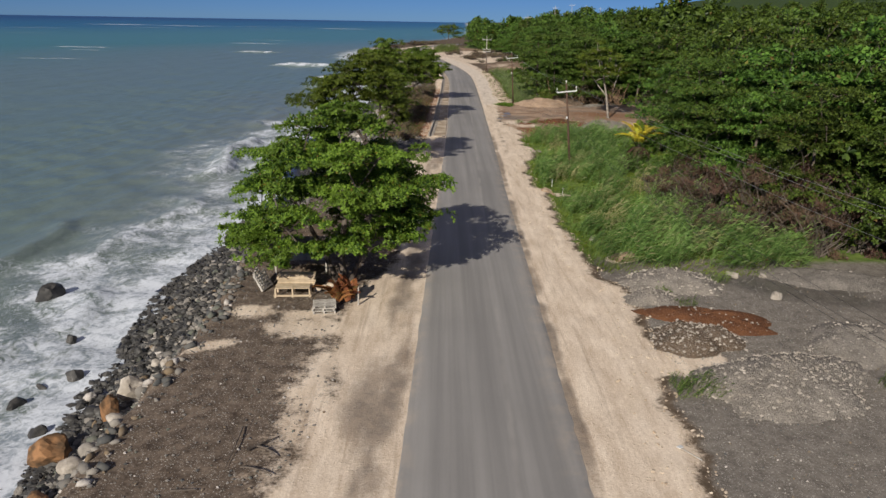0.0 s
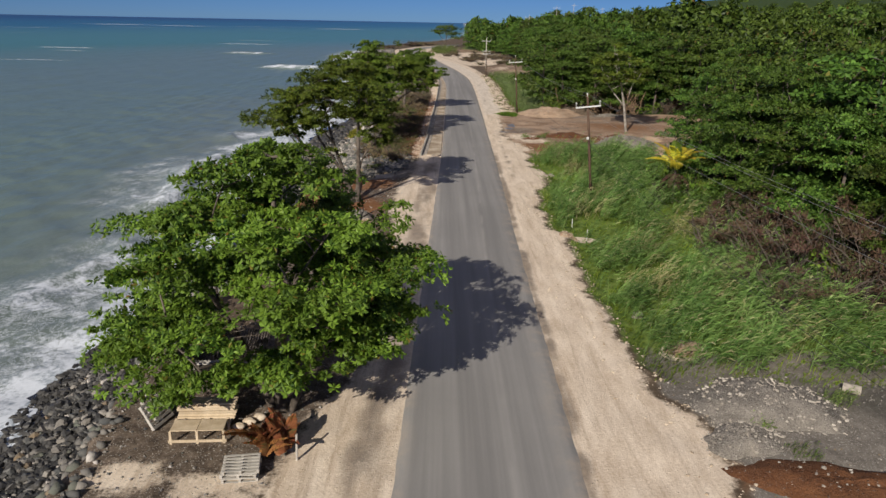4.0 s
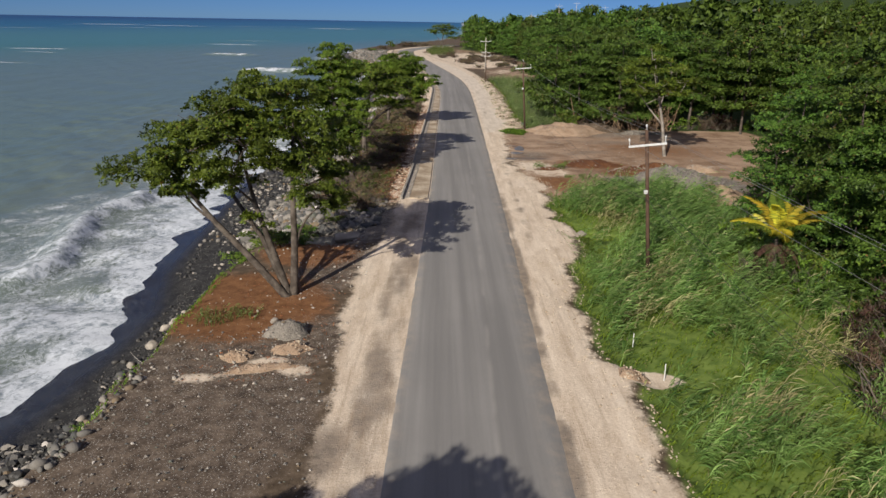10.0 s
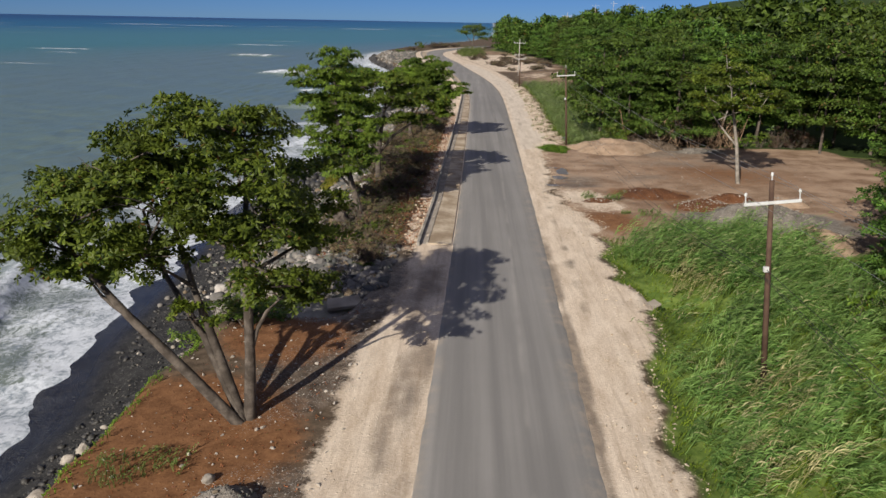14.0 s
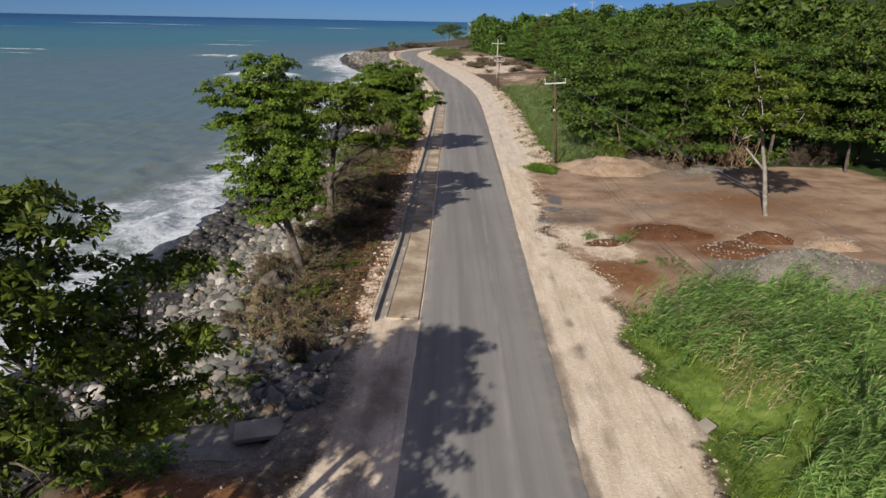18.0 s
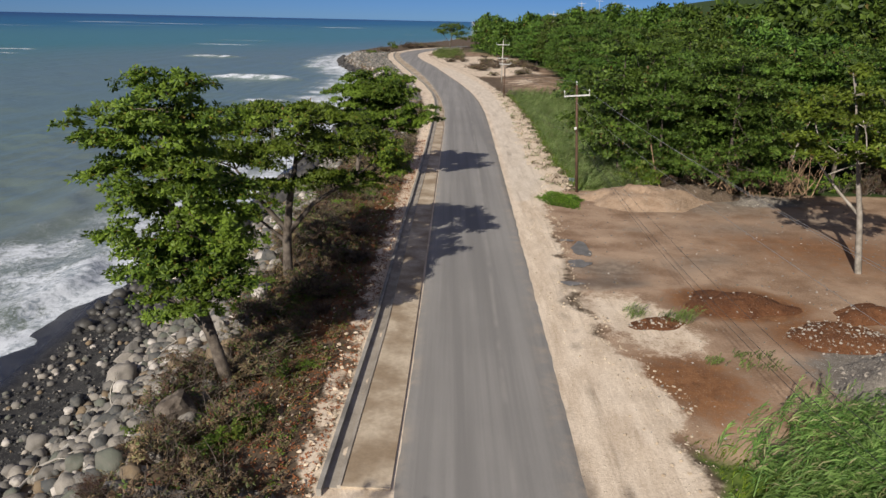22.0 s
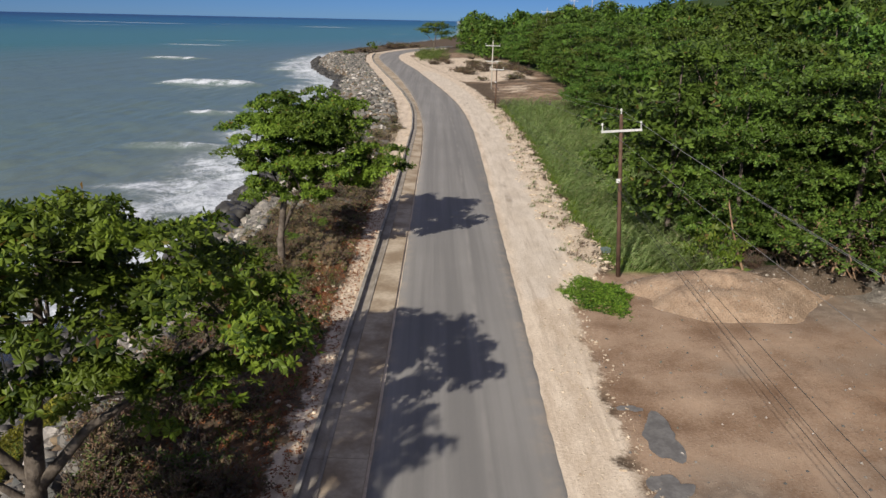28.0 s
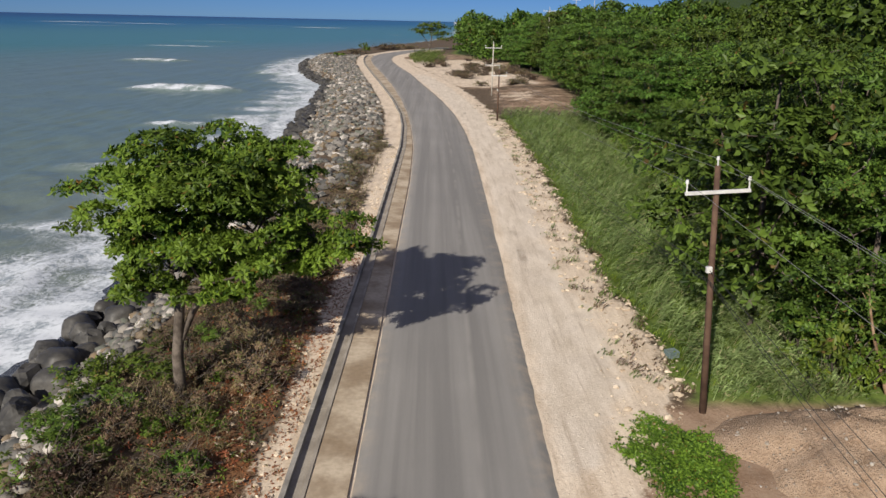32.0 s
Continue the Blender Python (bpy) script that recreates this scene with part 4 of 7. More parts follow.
# the leaning umbrella tree on red soil
hero((-6.7, 71.8), 12, [stem((-6.6, 72.0, -0.1, 0.24), (-6.5, 72.2, 2.5, 0.19), (-6.5, 72.4, 5.5, 0.15), (-6.4, 72.6, 8.5, 0.08), (-6.3, 72.5, 10.2, 0.04)),
                        stem((-6.9, 71.7, -0.1, 0.22), (-8.5, 71.5, 2.0, 0.19), (-10.4, 71.4, 4.2, 0.15), (-11.7, 71.3, 6.0, 0.09), (-12.7, 71.2, 7.2, 0.05)),
                        stem((-6.8, 71.9, -0.1, 0.2), (-7.7, 72.4, 2.3, 0.17), (-8.6, 72.8, 4.8, 0.12), (-9.2, 73.0, 7.2, 0.08), (-9.3, 73, 9.2, 0.04)),
                        stem((-6.8, 71.8, -0.1, 0.17), (-8.3, 72.6, 3.0, 0.13), (-9.9, 73.5, 5.0, 0.1), (-10.7, 74, 7.3, 0.05))],
     masses(0.58, (-13.4, 71.2, 7.1, 1.4), (-12.4, 73.0, 7.9, 1.4), (-12.1, 70.2, 7.6, 1.3), (-11.0, 72.0, 9.0, 1.5), (-10.5, 70.0, 8.4, 1.3), (-9.6, 73.6, 9.9, 1.4), (-8.9, 71.4, 10.2, 1.3), (-7.6, 72.2, 11.1, 1.4),
            (-6.7, 73.8, 10.5, 1.3), (-6.5, 72.4, 10.2, 1.1), (-6.0, 70.6, 9.5, 1.2), (-5.9, 73.2, 8.6, 1.1), (-5.5, 71.8, 7.3, 0.9), (-7.8, 69.6, 8.9, 1.3), (-10.2, 75.0, 8.2, 1.3), (-8.0, 75.2, 8.9, 1.3),
            (-12.0, 72.0, 5.6, 1.0), (-9.1, 70.0, 7.1, 1.2), (-6.4, 75.0, 7.4, 1.1), (-8.3, 72.6, 7.6, 1.3), (-6.8, 71.0, 7.2, 1.1), (-10.4, 72.6, 6.6, 1.1), (-8.6, 72.2, 4.0, 0.7), (-7.8, 74.4, 10.7, 1.2), (-9.2, 72.4, 9.0, 1.3), (-11.5, 70.8, 6.8, 1.1), (-10.0, 71.0, 9.4, 1.2), (-11.6, 74.6, 8.6, 1.2), (-4.7, 72.0, 5.3, 0.9), (-4.1, 71.4, 5.6, 0.7), (-5.2, 70.8, 5.8, 0.9), (-5.0, 70.4, 8.0, 1.0), (-5.0, 69.7, 6.8, 0.9), (-4.7, 75.4, 7.6, 1.1), (-4.3, 74.6, 6.3, 1.0), (-5.1, 76.2, 8.6, 1.2), (-4.9, 75.8, 6.2, 0.9), (-9.2, 71.4, 6.2, 0.9)),
     "sea almond with leaning grey stems and umbrella crown on red soil", 46)
# the tall leafy column
hero((-6.8, 100.8), 13, [stem((-6.6, 100.8, -0.2, 0.26), (-7.2, 100.9, 2.0, 0.22), (-7.9, 101, 4.5, 0.18), (-8.4, 101, 7.5, 0.13), (-8.5, 101, 10.8, 0.05))],
     slim_masses(0.62, (-8.4, 101, 11.1, 1.7), (-10.2, 101, 10.3, 1.25), (-6.8, 101.3, 10.3, 1.2), (-8.2, 99.8, 10.0, 1.2), (-8.8, 102.2, 10.0, 1.3), (-8.5, 101, 8.7, 1.8), (-10.2, 101.5, 8.5, 1.1), (-6.8, 100.5, 8.1, 1.2), (-8.2, 101, 7.0, 1.5),
            (-9.7, 100.6, 6.1, 1.15), (-7.4, 101.8, 6.0, 1.4), (-6.6, 100.3, 6.2, 1.1), (-8.6, 100.9, 5.0, 1.5), (-7.0, 100.4, 7.2, 1.3), (-9.2, 101.6, 7.4, 1.3), (-7.6, 101.4, 5.2, 1.4), (-6.5, 101.2, 4.6, 1.2), (-7.6, 100.6, 3.7, 1.2), (-8.8, 101.4, 3.6, 0.9)),
     "tall narrow tree wrapped in dense green leaves beside boulders", 66)
# the spreading tree with bare grey twigs
D_BLOBS = masses(0.55, (-5.6, 113, 9.2, 1.5), (-8.0, 112.4, 9.0, 1.4), (-9.9, 113.4, 8.2, 1.3), (-3.4, 113.6, 8.7, 1.4), (-6.8, 114.6, 8.6, 1.4), (-10.4, 112.4, 6.9, 1.2), (-8.3, 111.3, 7.4, 1.4), (-5.2, 111.6, 7.9, 1.4), (-2.0, 113.0, 7.5, 1.3),
                 (-1.5, 114.0, 6.6, 1.1), (-3.6, 115.2, 7.2, 1.4), (-6.5, 116, 7.0, 1.3), (-9.0, 115.2, 6.8, 1.3), (-9.6, 113.4, 5.3, 1.1), (-7.4, 112.0, 5.4, 1.2), (-4.6, 112.2, 5.8, 1.2), (-3.0, 113.4, 5.7, 1.0), (-8.6, 112.2, 4.2, 0.9))
D_TREE = hero((-6.9, 113.0), 14, [stem((-6.9, 113, -0.2, 0.3), (-6.9, 113, 2.2, 0.25), (-6.7, 113, 4.2, 0.2), (-6.3, 113.1, 6.5, 0.12), (-5.9, 113, 9, 0.04)),
                         stem((-6.9, 113, 2.6, 0.17), (-5.4, 113, 4.4, 0.11), (-3.6, 113.2, 5.6, 0.08), (-2.2, 113.3, 6.6, 0.04)),
                         stem((-6.9, 113, 2.9, 0.16), (-8.2, 112.8, 4.6, 0.11), (-9.4, 112.9, 6.2, 0.06), (-9.9, 113, 7.6, 0.03))], D_BLOBS,
     "spreading sea almond with pale bare branches among its leaves", 64)
rb = random.Random(88)
for _ in range(34):
    e = Vector((rb.uniform(-4.6, 0.8), rb.uniform(-2.2, 1.6), rb.uniform(4.4, 9.6)))
    bv, bf = tubes([limb(e * 0.72 + Vector((0, 0, 0.9)), e, 0.035, 0.008, rb, 0.16, 5)], 5)
    part("bare_branch", mesh_of("bare_branch", [tuple(q) for q in bv], bf, M_GREY_WOOD, True), D_TREE, "pale leafless grey branch")
# the tree beyond, close to the kerb
hero((-6.0, 137.2), 15, [stem((-6.0, 137.2, -0.3, 0.24), (-6.0, 137.2, 1.6, 0.2), (-5.7, 137.2, 4, 0.17), (-4.6, 137.3, 7, 0.1), (-3.7, 137.2, 9.6, 0.04)),
                         stem((-5.95, 137.2, 2.0, 0.15), (-5.4, 137.4, 3.2, 0.12), (-4.6, 137.6, 4.6, 0.1), (-2.4, 137.4, 5.6, 0.06), (-0.6, 137, 6.0, 0.03))],
     masses(0.74, (-4.2, 137, 9.1, 1.5), (-5.6, 137.8, 8.8, 1.3), (-2.8, 137.6, 8.6, 1.2), (-6.8, 136.6, 8.0, 1.3), (-4.6, 137.2, 8.0, 1.6), (-2.6, 138.0, 7.8, 1.3), (-4.0, 135.4, 8.1, 1.3), (-5.0, 139.2, 8.1, 1.4), (-7.3, 137.4, 6.7, 1.2),
            (-5.6, 135.9, 6.6, 1.3), (-3.2, 137, 6.8, 1.4), (-1.0, 137, 6.5, 1.1), (0.0, 136.8, 6.0, 0.8), (-3.0, 139.4, 6.6, 1.3), (-6.6, 138.6, 5.6, 1.2), (-2.0, 136, 5.6, 1.1), (-4.4, 138.6, 5.2, 1.2), (-6.9, 136.4, 4.6, 1.0), (-1.4, 138, 5.4, 0.9), (-4.2, 136, 4.8, 0.9)),
     "sea almond leaning over the kerb and dry slope", 95)

# the wood on the landward side: a few kinds, copied
rng_f = random.Random(77)


def wood_tree(seed, high, wide, leaf, per_area, count, length, name, twigs=True, lowest=0.2):
    rr = random.Random(seed)
    rows, z = [], high * 0.93
    while z > high * lowest:
        bulge = math.sqrt(max(0.1, 1 - ((z / high - 0.48) / 0.54) ** 2))
        R = wide * bulge * rr.uniform(0.72, 1.15)
        n = max(3, int(1.6 * R + 1))
        rows.append((z, R * 0.84, n, 1.2 + 0.2 * R, rr.uniform(-0.6, 0.6), rr.uniform(-0.6, 0.6)))
        if z > high * 0.62:
            rows.append((z + 0.3, R * 0.38, 3, 1.2 + 0.14 * R, 0, 0))
        z -= high * rr.uniform(0.115, 0.17)
    blobs = tiers(rows, seed, jit=0.5, flat=0.2)
    lean = rr.uniform(-0.4, 0.4)
    stems = [stem((0, 0, -0.4, 0.26), (0.2 * lean, 0.1, high * 0.3, 0.2), (lean, 0, high * 0.65, 0.12), (lean * 0.6, 0, high * 0.95, 0.04))]
    return tree_meshes(name, seed, stems, blobs, per_area, count, length, length * 0.5, leaf, twigs, 4)


KINDS = [wood_tree(101, 14.5, 4.6, M_WOODLEAF, 25, 7, 0.27, "wood_tree", False), wood_tree(102, 13.0, 4.0, M_WOODLEAF, 25, 7, 0.265, "wood_tree", False), wood_tree(103, 16.0, 4.8, M_WOODLEAF, 25, 7, 0.275, "wood_tree", False),
         wood_tree(104, 10.5, 3.6, M_WOODLEAF, 28, 7, 0.26, "wood_tree", False), wood_tree(105, 15.0, 5.2, M_WOODLEAF, 24, 7, 0.275, "wood_tree", False)]
MID_KINDS = [wood_tree(121, 14.5, 4.6, M_WOODLEAF, 6.5, 6, 0.55, "wood_tree", False), wood_tree(122, 13.0, 4.2, M_WOODLEAF, 6.5, 6, 0.53, "wood_tree", False), wood_tree(123, 16.0, 4.8, M_WOODLEAF, 6.5, 6, 0.56, "wood_tree", False),
             wood_tree(124, 11.5, 4.0, M_WOODLEAF, 7, 6, 0.52, "wood_tree", False), wood_tree(125, 15.0, 5.0, M_WOODLEAF, 6, 6, 0.56, "wood_tree", False)]
OPEN_KINDS = [wood_tree(141 + k, 13.5 + k, 4.4, M_WOODLEAF, 25, 7, 0.27, "wood_tree", False, 0.40) for k in range(3)]      # bare stems below the crown
FAR_KINDS = [wood_tree(111 + k, 13.0 + k, 4.8, M_WOODLEAF, 3.0, 4, 0.9, "far_tree", False)[1] for k in range(3)] + [wood_tree(115 + k, 13.0 + k, 4.8, M_WOODLEAF, 1.0, 3, 1.5, "far_tree", False)[1] for k in range(3)]

spots = []


def clear(x, y, gap):
    return all((x - a) ** 2 + (y - b) ** 2 > gap * gap for a, b in spots)


first = {}


def plant(kind, kinds, x, y, size, label, group, turn=None):
    turn = rng_f.uniform(0, 360) if turn is None else turn
    m = pose(x, y, at(x, y) - 0.1, rng_f.uniform(-3, 3), rng_f.uniform(-3, 3), turn)
    key = (id(kinds), kind)
    if key not in first:
        first[key] = tree(m, *kinds[kind], label, group)
        t = first[key]
    else:
        t = copy_thing(first[key], m)
        t.matrix_basis = m
        tagged(t, label, "tree", group)
    t.scale = (size, size, size * rng_f.uniform(0.84, 1.14))
    spots.append((x, y))
    return t


# the front rows of the wood
for y in np.arange(44, 340, 4.6):
    for row in range(3 if y < 226 else 2):
        yy = y + rng_f.uniform(-1.6, 1.6)
        x = float(FOREST(yy)) + 2.6 + row * 5.0 + rng_f.uniform(-1.2, 1.2)
        if 96 < yy < 140 and row > 2:
            continue
        if clear(x, yy, 3.4):
            low = row == 0
            plant(3 if low and rng_f.random() < 0.5 else rng_f.choice((0, 1, 2, 4)), KINDS if low and yy < 226 else MID_KINDS, x, yy, (rng_f.uniform(0.78, 0.95) if low else rng_f.uniform(0.84, 1.02)) * (1.0 if yy < 140 else 0.9 if yy < 226 else 0.92),
                  "tall dense green tree at the edge of the wood" if low else "tall dense green tree standing in the wood", "trees of the wood")
for x in np.arange(18.5, 48, 4.6):                    # the back edge of the yard
    for row in range(2):
        yy, xx = 140.5 + row * 5 + rng_f.uniform(-1, 1), x + rng_f.uniform(-1, 1)
        if clear(xx, yy, 3.0):
            plant(rng_f.randrange(3), OPEN_KINDS if row == 0 else MID_KINDS, xx, yy, rng_f.uniform(0.8, 1.0), "tall dense green tree behind the dirt yard", "trees of the wood")
# deeper in the wood and further off, past counting: one mesh
far_v = []
for me in FAR_KINDS:
    a = np.empty(len(me.vertices) * 3, np.float32)
    me.vertices.foreach_get("co", a)
    far_v.append(a.reshape(-1, 3))


def far_wood(name, n, place, gap, label, grow=1.0):
    V = []
    for _ in range(n * 12):
        x, yy = place()
        if len(V) < n and clear(x, yy, gap(yy)):
            a, sz = rng_f.uniform(0, 6.28), grow * rng_f.uniform(0.8, 1.2)
            v = far_v[rng_f.randrange(3) + (3 if yy > 330 or name == "hill_wood" or x > FOREST(yy) + 42 else 0)]
            c, s = math.cos(a), math.sin(a)
            V.append(np.stack([x + sz * (v[:, 0] * c - v[:, 1] * s), yy + sz * (v[:, 0] * s + v[:, 1] * c), at(x, yy) - 1.0 + v[:, 2] * sz * rng_f.uniform(0.85, 1.15)], -1))
            spots.append((x, yy))
    V = np.concatenate(V)
    ob = new(name, mesh_of(name, V, np.arange(len(V)).reshape(-1, 4), M_WOODLEAF))
    return tagged(ob, label, "wood", kind="stuff")


def deep():
    yy = rng_f.uniform(50, 330)
    return float(FOREST(yy)) + 19 + rng_f.random() * 95, yy


def distant():
    yy = 240 + 800 * rng_f.random() ** 1.7
    return float(FOREST(yy)) + 3 + rng_f.random() ** 1.3 * (34 + 0.12 * yy), yy



def hillside():
    yy = 150 + 700 * rng_f.random()
    return float(FOREST(yy)) + 40 + rng_f.random() * 330, yy


far_wood("hill_wood", 210, hillside, lambda y: 11.0, "green wooded hillside behind the coast", 1.2)
far_wood("deep_wood", 230, deep, lambda y: 6.0, "crowns of green trees deep in the wood", 0.88)
far_wood("distant_wood", 230, distant, lambda y: 4.2 + y * 0.004, "distant green wood along the coast", 0.95)


# ---- poles and wires ----
def box(sx, sy, sz, at_=(0, 0, 0), bevel=0.0):
    bm = bmesh.new()
    bmesh.ops.create_cube(bm, size=1.0)
    bmesh.ops.scale(bm, vec=(sx, sy, sz), verts=bm.verts)
    if bevel:
        bmesh.ops.bevel(bm, geom=bm.edges[:], offset=bevel, segments=1, affect="EDGES")
    bmesh.ops.translate(bm, vec=at_, verts=bm.verts)
    return bm


def rod(r0, r1, length, sides=8, at_=(0, 0, 0)):
    bm = bmesh.new()
    bmesh.ops.create_cone(bm, cap_ends=True, segments=sides, radius1=r0, radius2=r1, depth=length)
    bmesh.ops.translate(bm, vec=(at_[0], at_[1], at_[2] + length / 2), verts=bm.verts)
    return bm


def bpart(name, bm, material, parent, label="", soft=False, m=None):
    me = bpy.data.meshes.new(name)
    bm.to_mesh(me)
    bm.free()
    for p in me.polygons:
        p.use_smooth = soft
    me.materials.append(material)
    ob = part(name, me, parent, label)
    if m is not None:
        ob.matrix_basis = m
    return ob


def utility_pole(x, y, high, arm, label, shaft=M_POLE, second=0.0, lean=0.0):
    """lean: degrees by which the pole tilts towards the sea."""
    z = at(x, y) - 0.1
    p = thing("utility_pole", pose(x, y, z, 0, -lean, 0), label, "utility pole", "utility poles")
    bpart("shaft", rod(0.13, 0.09, high + 0.1, 10), shaft, p, soft=True)
    bpart("crossarm", box(arm, 0.09, 0.12, (0, -0.14, high - 0.75), 0.01), M_STEEL, p, "pale galvanised crossarm")
    for ix, iz in ((-arm / 2 + 0.06, high - 0.69), (arm / 2 - 0.06, high - 0.69), (0.0, high)):
        i = bpart("insulator", rod(0.028, 0.028, 0.34, 6, (ix, -0.14 if ix else 0, iz)), M_STEEL, p)
        bpart("cap", rod(0.06, 0.045, 0.12, 8, (ix, -0.14 if ix else 0, iz + 0.28)), M_PORCELAIN, i)
    if second:
        bpart("crossarm", box(arm * 0.9, 0.09, 0.12, (0, 0.14, second), 0.01), M_STEEL, p)
    bpart("clamp", box(0.2, 0.16, 0.22, (-0.12, -0.1, high * 0.62), 0.02), M_STEEL, p)
    return p


POLES = [(17.4, 9.0, 8.9, 4.0), (13.75, 76.2, 9.1, 6.2), (12.96, 136.5, 9.05, 4.2), (12.1, 215.0, 7.0, 0.0)]
POLE_LABELS = ("brown wooden utility pole with pale crossarm by the roadside", "brown leaning utility pole with pale crossarm in cane grass",
               "brown leaning utility pole with pale crossarm beside the dirt yard", "slim brown utility pole beside pale marl shoulder")
for (x, y, h, lean), lab in zip(POLES, POLE_LABELS):
    utility_pole(x, y, h, 2.15, lab, lean=lean)
utility_pole(14.0, 250.0, 9.4, 3.0, "tall pale utility pole with two crossarms", M_GREY_WOOD, 5.6)
for x, y, h in ((36, 330, 17), (62, 430, 20), (78, 470, 22), (96, 520, 22), (118, 580, 22)):
    utility_pole(x, y, h, 3.5, "distant pale utility pole above the trees", M_GREY_WOOD)


def wire(a, b, sag, r, material, label):
    a, b = Vector(a), Vector(b)
    pts = [(a + (b - a) * t - Vector((0, 0, 4 * sag * t * (1 - t))), r) for t in np.linspace(0, 1, 17).tolist()]
    V, F = tubes([pts], 4)
    ob = new("cable", mesh_of("cable", [tuple(v) for v in V], F, material, True))
    return tagged(ob, label, "cable", "overhead cables")


def on_pole(p, dx, dz):
    """A point on a leaning pole: dx along the crossarm, dz up from its foot."""
    x, y, h, lean = p
    a = radians(lean)
    return (x + dx * math.cos(a) - dz * math.sin(a), y - 0.1, at(x, y) - 0.1 + dz * math.cos(a) + dx * math.sin(a))


for p0, p1 in zip(POLES, POLES[1:]):
    for dx, dz in ((-0.99, -0.38), (0.99, -0.38), (0.0, 0.33)):
        wire(on_pole(p0, dx, p0[2] + dz), on_pole(p1, dx, p1[2] + dz), 0.7, 0.008, M_WIRE, "thin bare overhead power line between poles")
    for k, sag in ((0.58, 1.7), (0.57, 1.95), (0.62, 1.3)):
        wire(on_pole(p0, -0.12, p0[2] * k), on_pole(p1, -0.12, p1[2] * k), sag, 0.012, M_CABLE, "black telephone cable sagging between poles")


# ---- drain and kerb on the sea side ----
def strip(name, y0, y1, step, lo, hi, z_lo, z_hi, material, label, parent=None, bottom=-0.3):
    """A long low slab between two lines in plan."""
    ys = np.arange(y0, y1 + step / 2, step)
    a, b = lo(ys), hi(ys)
    prof = [(a, ys * 0 + bottom), (a, ys * 0 + z_lo), (b, ys * 0 + z_hi), (b, ys * 0 + bottom)]
    v = np.stack([np.stack([px, ys, pz], -1) for px, pz in prof], 1).reshape(-1, 3)
    f = []
    for i in range(len(ys) - 1):
        for k in range(3):
            f.append((i * 4 + k, i * 4 + k + 1, i * 4 + 5 + k, i * 4 + 4 + k))
    f.append((0, 3, 2, 1))
    e = (len(ys) - 1) * 4
    f.append((e, e + 1, e + 2, e + 3))
    ob = new(name, mesh_of(name, v, f, material))
    if parent:
        ob.parent = parent
        return tagged(ob, label)
    return tagged(ob, label, name.replace("_", " "), kind="structure")


def strip_pieces(name, y0, y1, length, gap, lo, hi, z_lo, z_hi, material, parent):
    y = y0
    while y < y1:
        e = min(y + length, y1)
        strip(name, y, e - gap, (e - gap - y) / max(4, round((e - y) / 2)), lo, hi, z_lo, z_hi, material, "", parent)
        y = e


drain = tagged(new("drain"), "concrete roadside drain with low kerb wall", "drain", kind="structure")
strip_pieces("kerb_wall", 94.0, 390, 6.0, 0.03, lambda y: KERB(y) - 0.09, lambda y: KERB(y) + 0.07, 0.26, 0.26, M_KERB, drain)
strip_pieces("channel", 94.4, 390, 6.0, 0.02, lambda y: KERB(y) + 0.07, lambda y: KERB(y) + 0.48, 0.05, 0.02, M_CONCRETE, drain)
strip_pieces("lip", 94.4, 390, 6.0, 0.02, lambda y: KERB(y) + 0.48, lambda y: KERB(y) + 0.60, 0.13, 0.13, M_CONCRETE, drain)
strip_pieces("apron", 94.4, 390, 24.0, 0.03, lambda y: KERB(y) + 0.60, lambda y: ROAD_L(y) - 0.06, 0.085, 0.06, M_APRON, drain)


# ---- stones ----
def rough_ball(seed, detail, lumpy=0.22, flat=0.75, chip=0):
    """A worn boulder of about 1 m across; chip: number of flat broken faces."""
    rr = random.Random(seed)
    bm = bmesh.new()
    bmesh.ops.create_icosphere(bm, subdivisions=detail, radius=0.5)
    off = Vector((rr.uniform(0, 99), rr.uniform(0, 99), rr.uniform(0, 99)))
    cuts = [(Vector((rr.gauss(0, 1), rr.gauss(0, 1), rr.gauss(0, 1))).normalized(), rr.uniform(0.28, 0.42)) for _ in range(chip)]
    st = Vector((rr.uniform(0.85, 1.25), rr.uniform(0.75, 1.0), flat * rr.uniform(0.85, 1.1)))
    for v in bm.verts:
        p = v.co.normalized()
        v.co = v.co * (1 + lumpy * 2 * (noise.noise(p * 1.3 + off)) + 0.5 * lumpy * noise.noise(p * 3.1 + off))
        for d, h in cuts:
            k = v.co.dot(d) - h
            if k > 0:
                v.co -= d * k * 0.92
        v.co = Vector((v.co.x * st.x, v.co.y * st.y, v.co.z * st.z))
    return bm


def ball_arrays(seed, detail, **kw):
    bm = rough_ball(seed, detail, **kw)
    bm.verts.ensure_lookup_table()
    v = np.array([q.co[:] for q in bm.verts])
    f = np.array([[w.index for w in q.verts] for q in bm.faces])
    bm.free()
    return v, f


def scatter(name, kinds, pos, size, rng, material, label, category, smooth_it=False, squash=1.0):
    """Many small pieces in one mesh of kind stuff."""
    V, F, base = [], [], 0
    for i, (p, s) in enumerate(zip(pos, size)):
        v, f = kinds[i % len(kinds)]
        a, b = rng.uniform(0, 6.28), rng.normal(0, 0.35)
        ca, sa, cb, sb = math.cos(a), math.sin(a), math.cos(b), math.sin(b)
        R = np.array([[ca, -sa, 0], [sa, ca, 0], [0, 0, 1]]) @ np.array([[1, 0, 0], [0, cb, -sb], [0, sb, cb]])
        V.append((v * s) @ R.T * np.array([1, 1, squash]) + p)
        F.append(f + base)
        base += len(v)
    ob = new(name, mesh_of(name, np.concatenate(V), np.concatenate(F), material, smooth_it))
    return tagged(ob, label, category, kind="stuff")


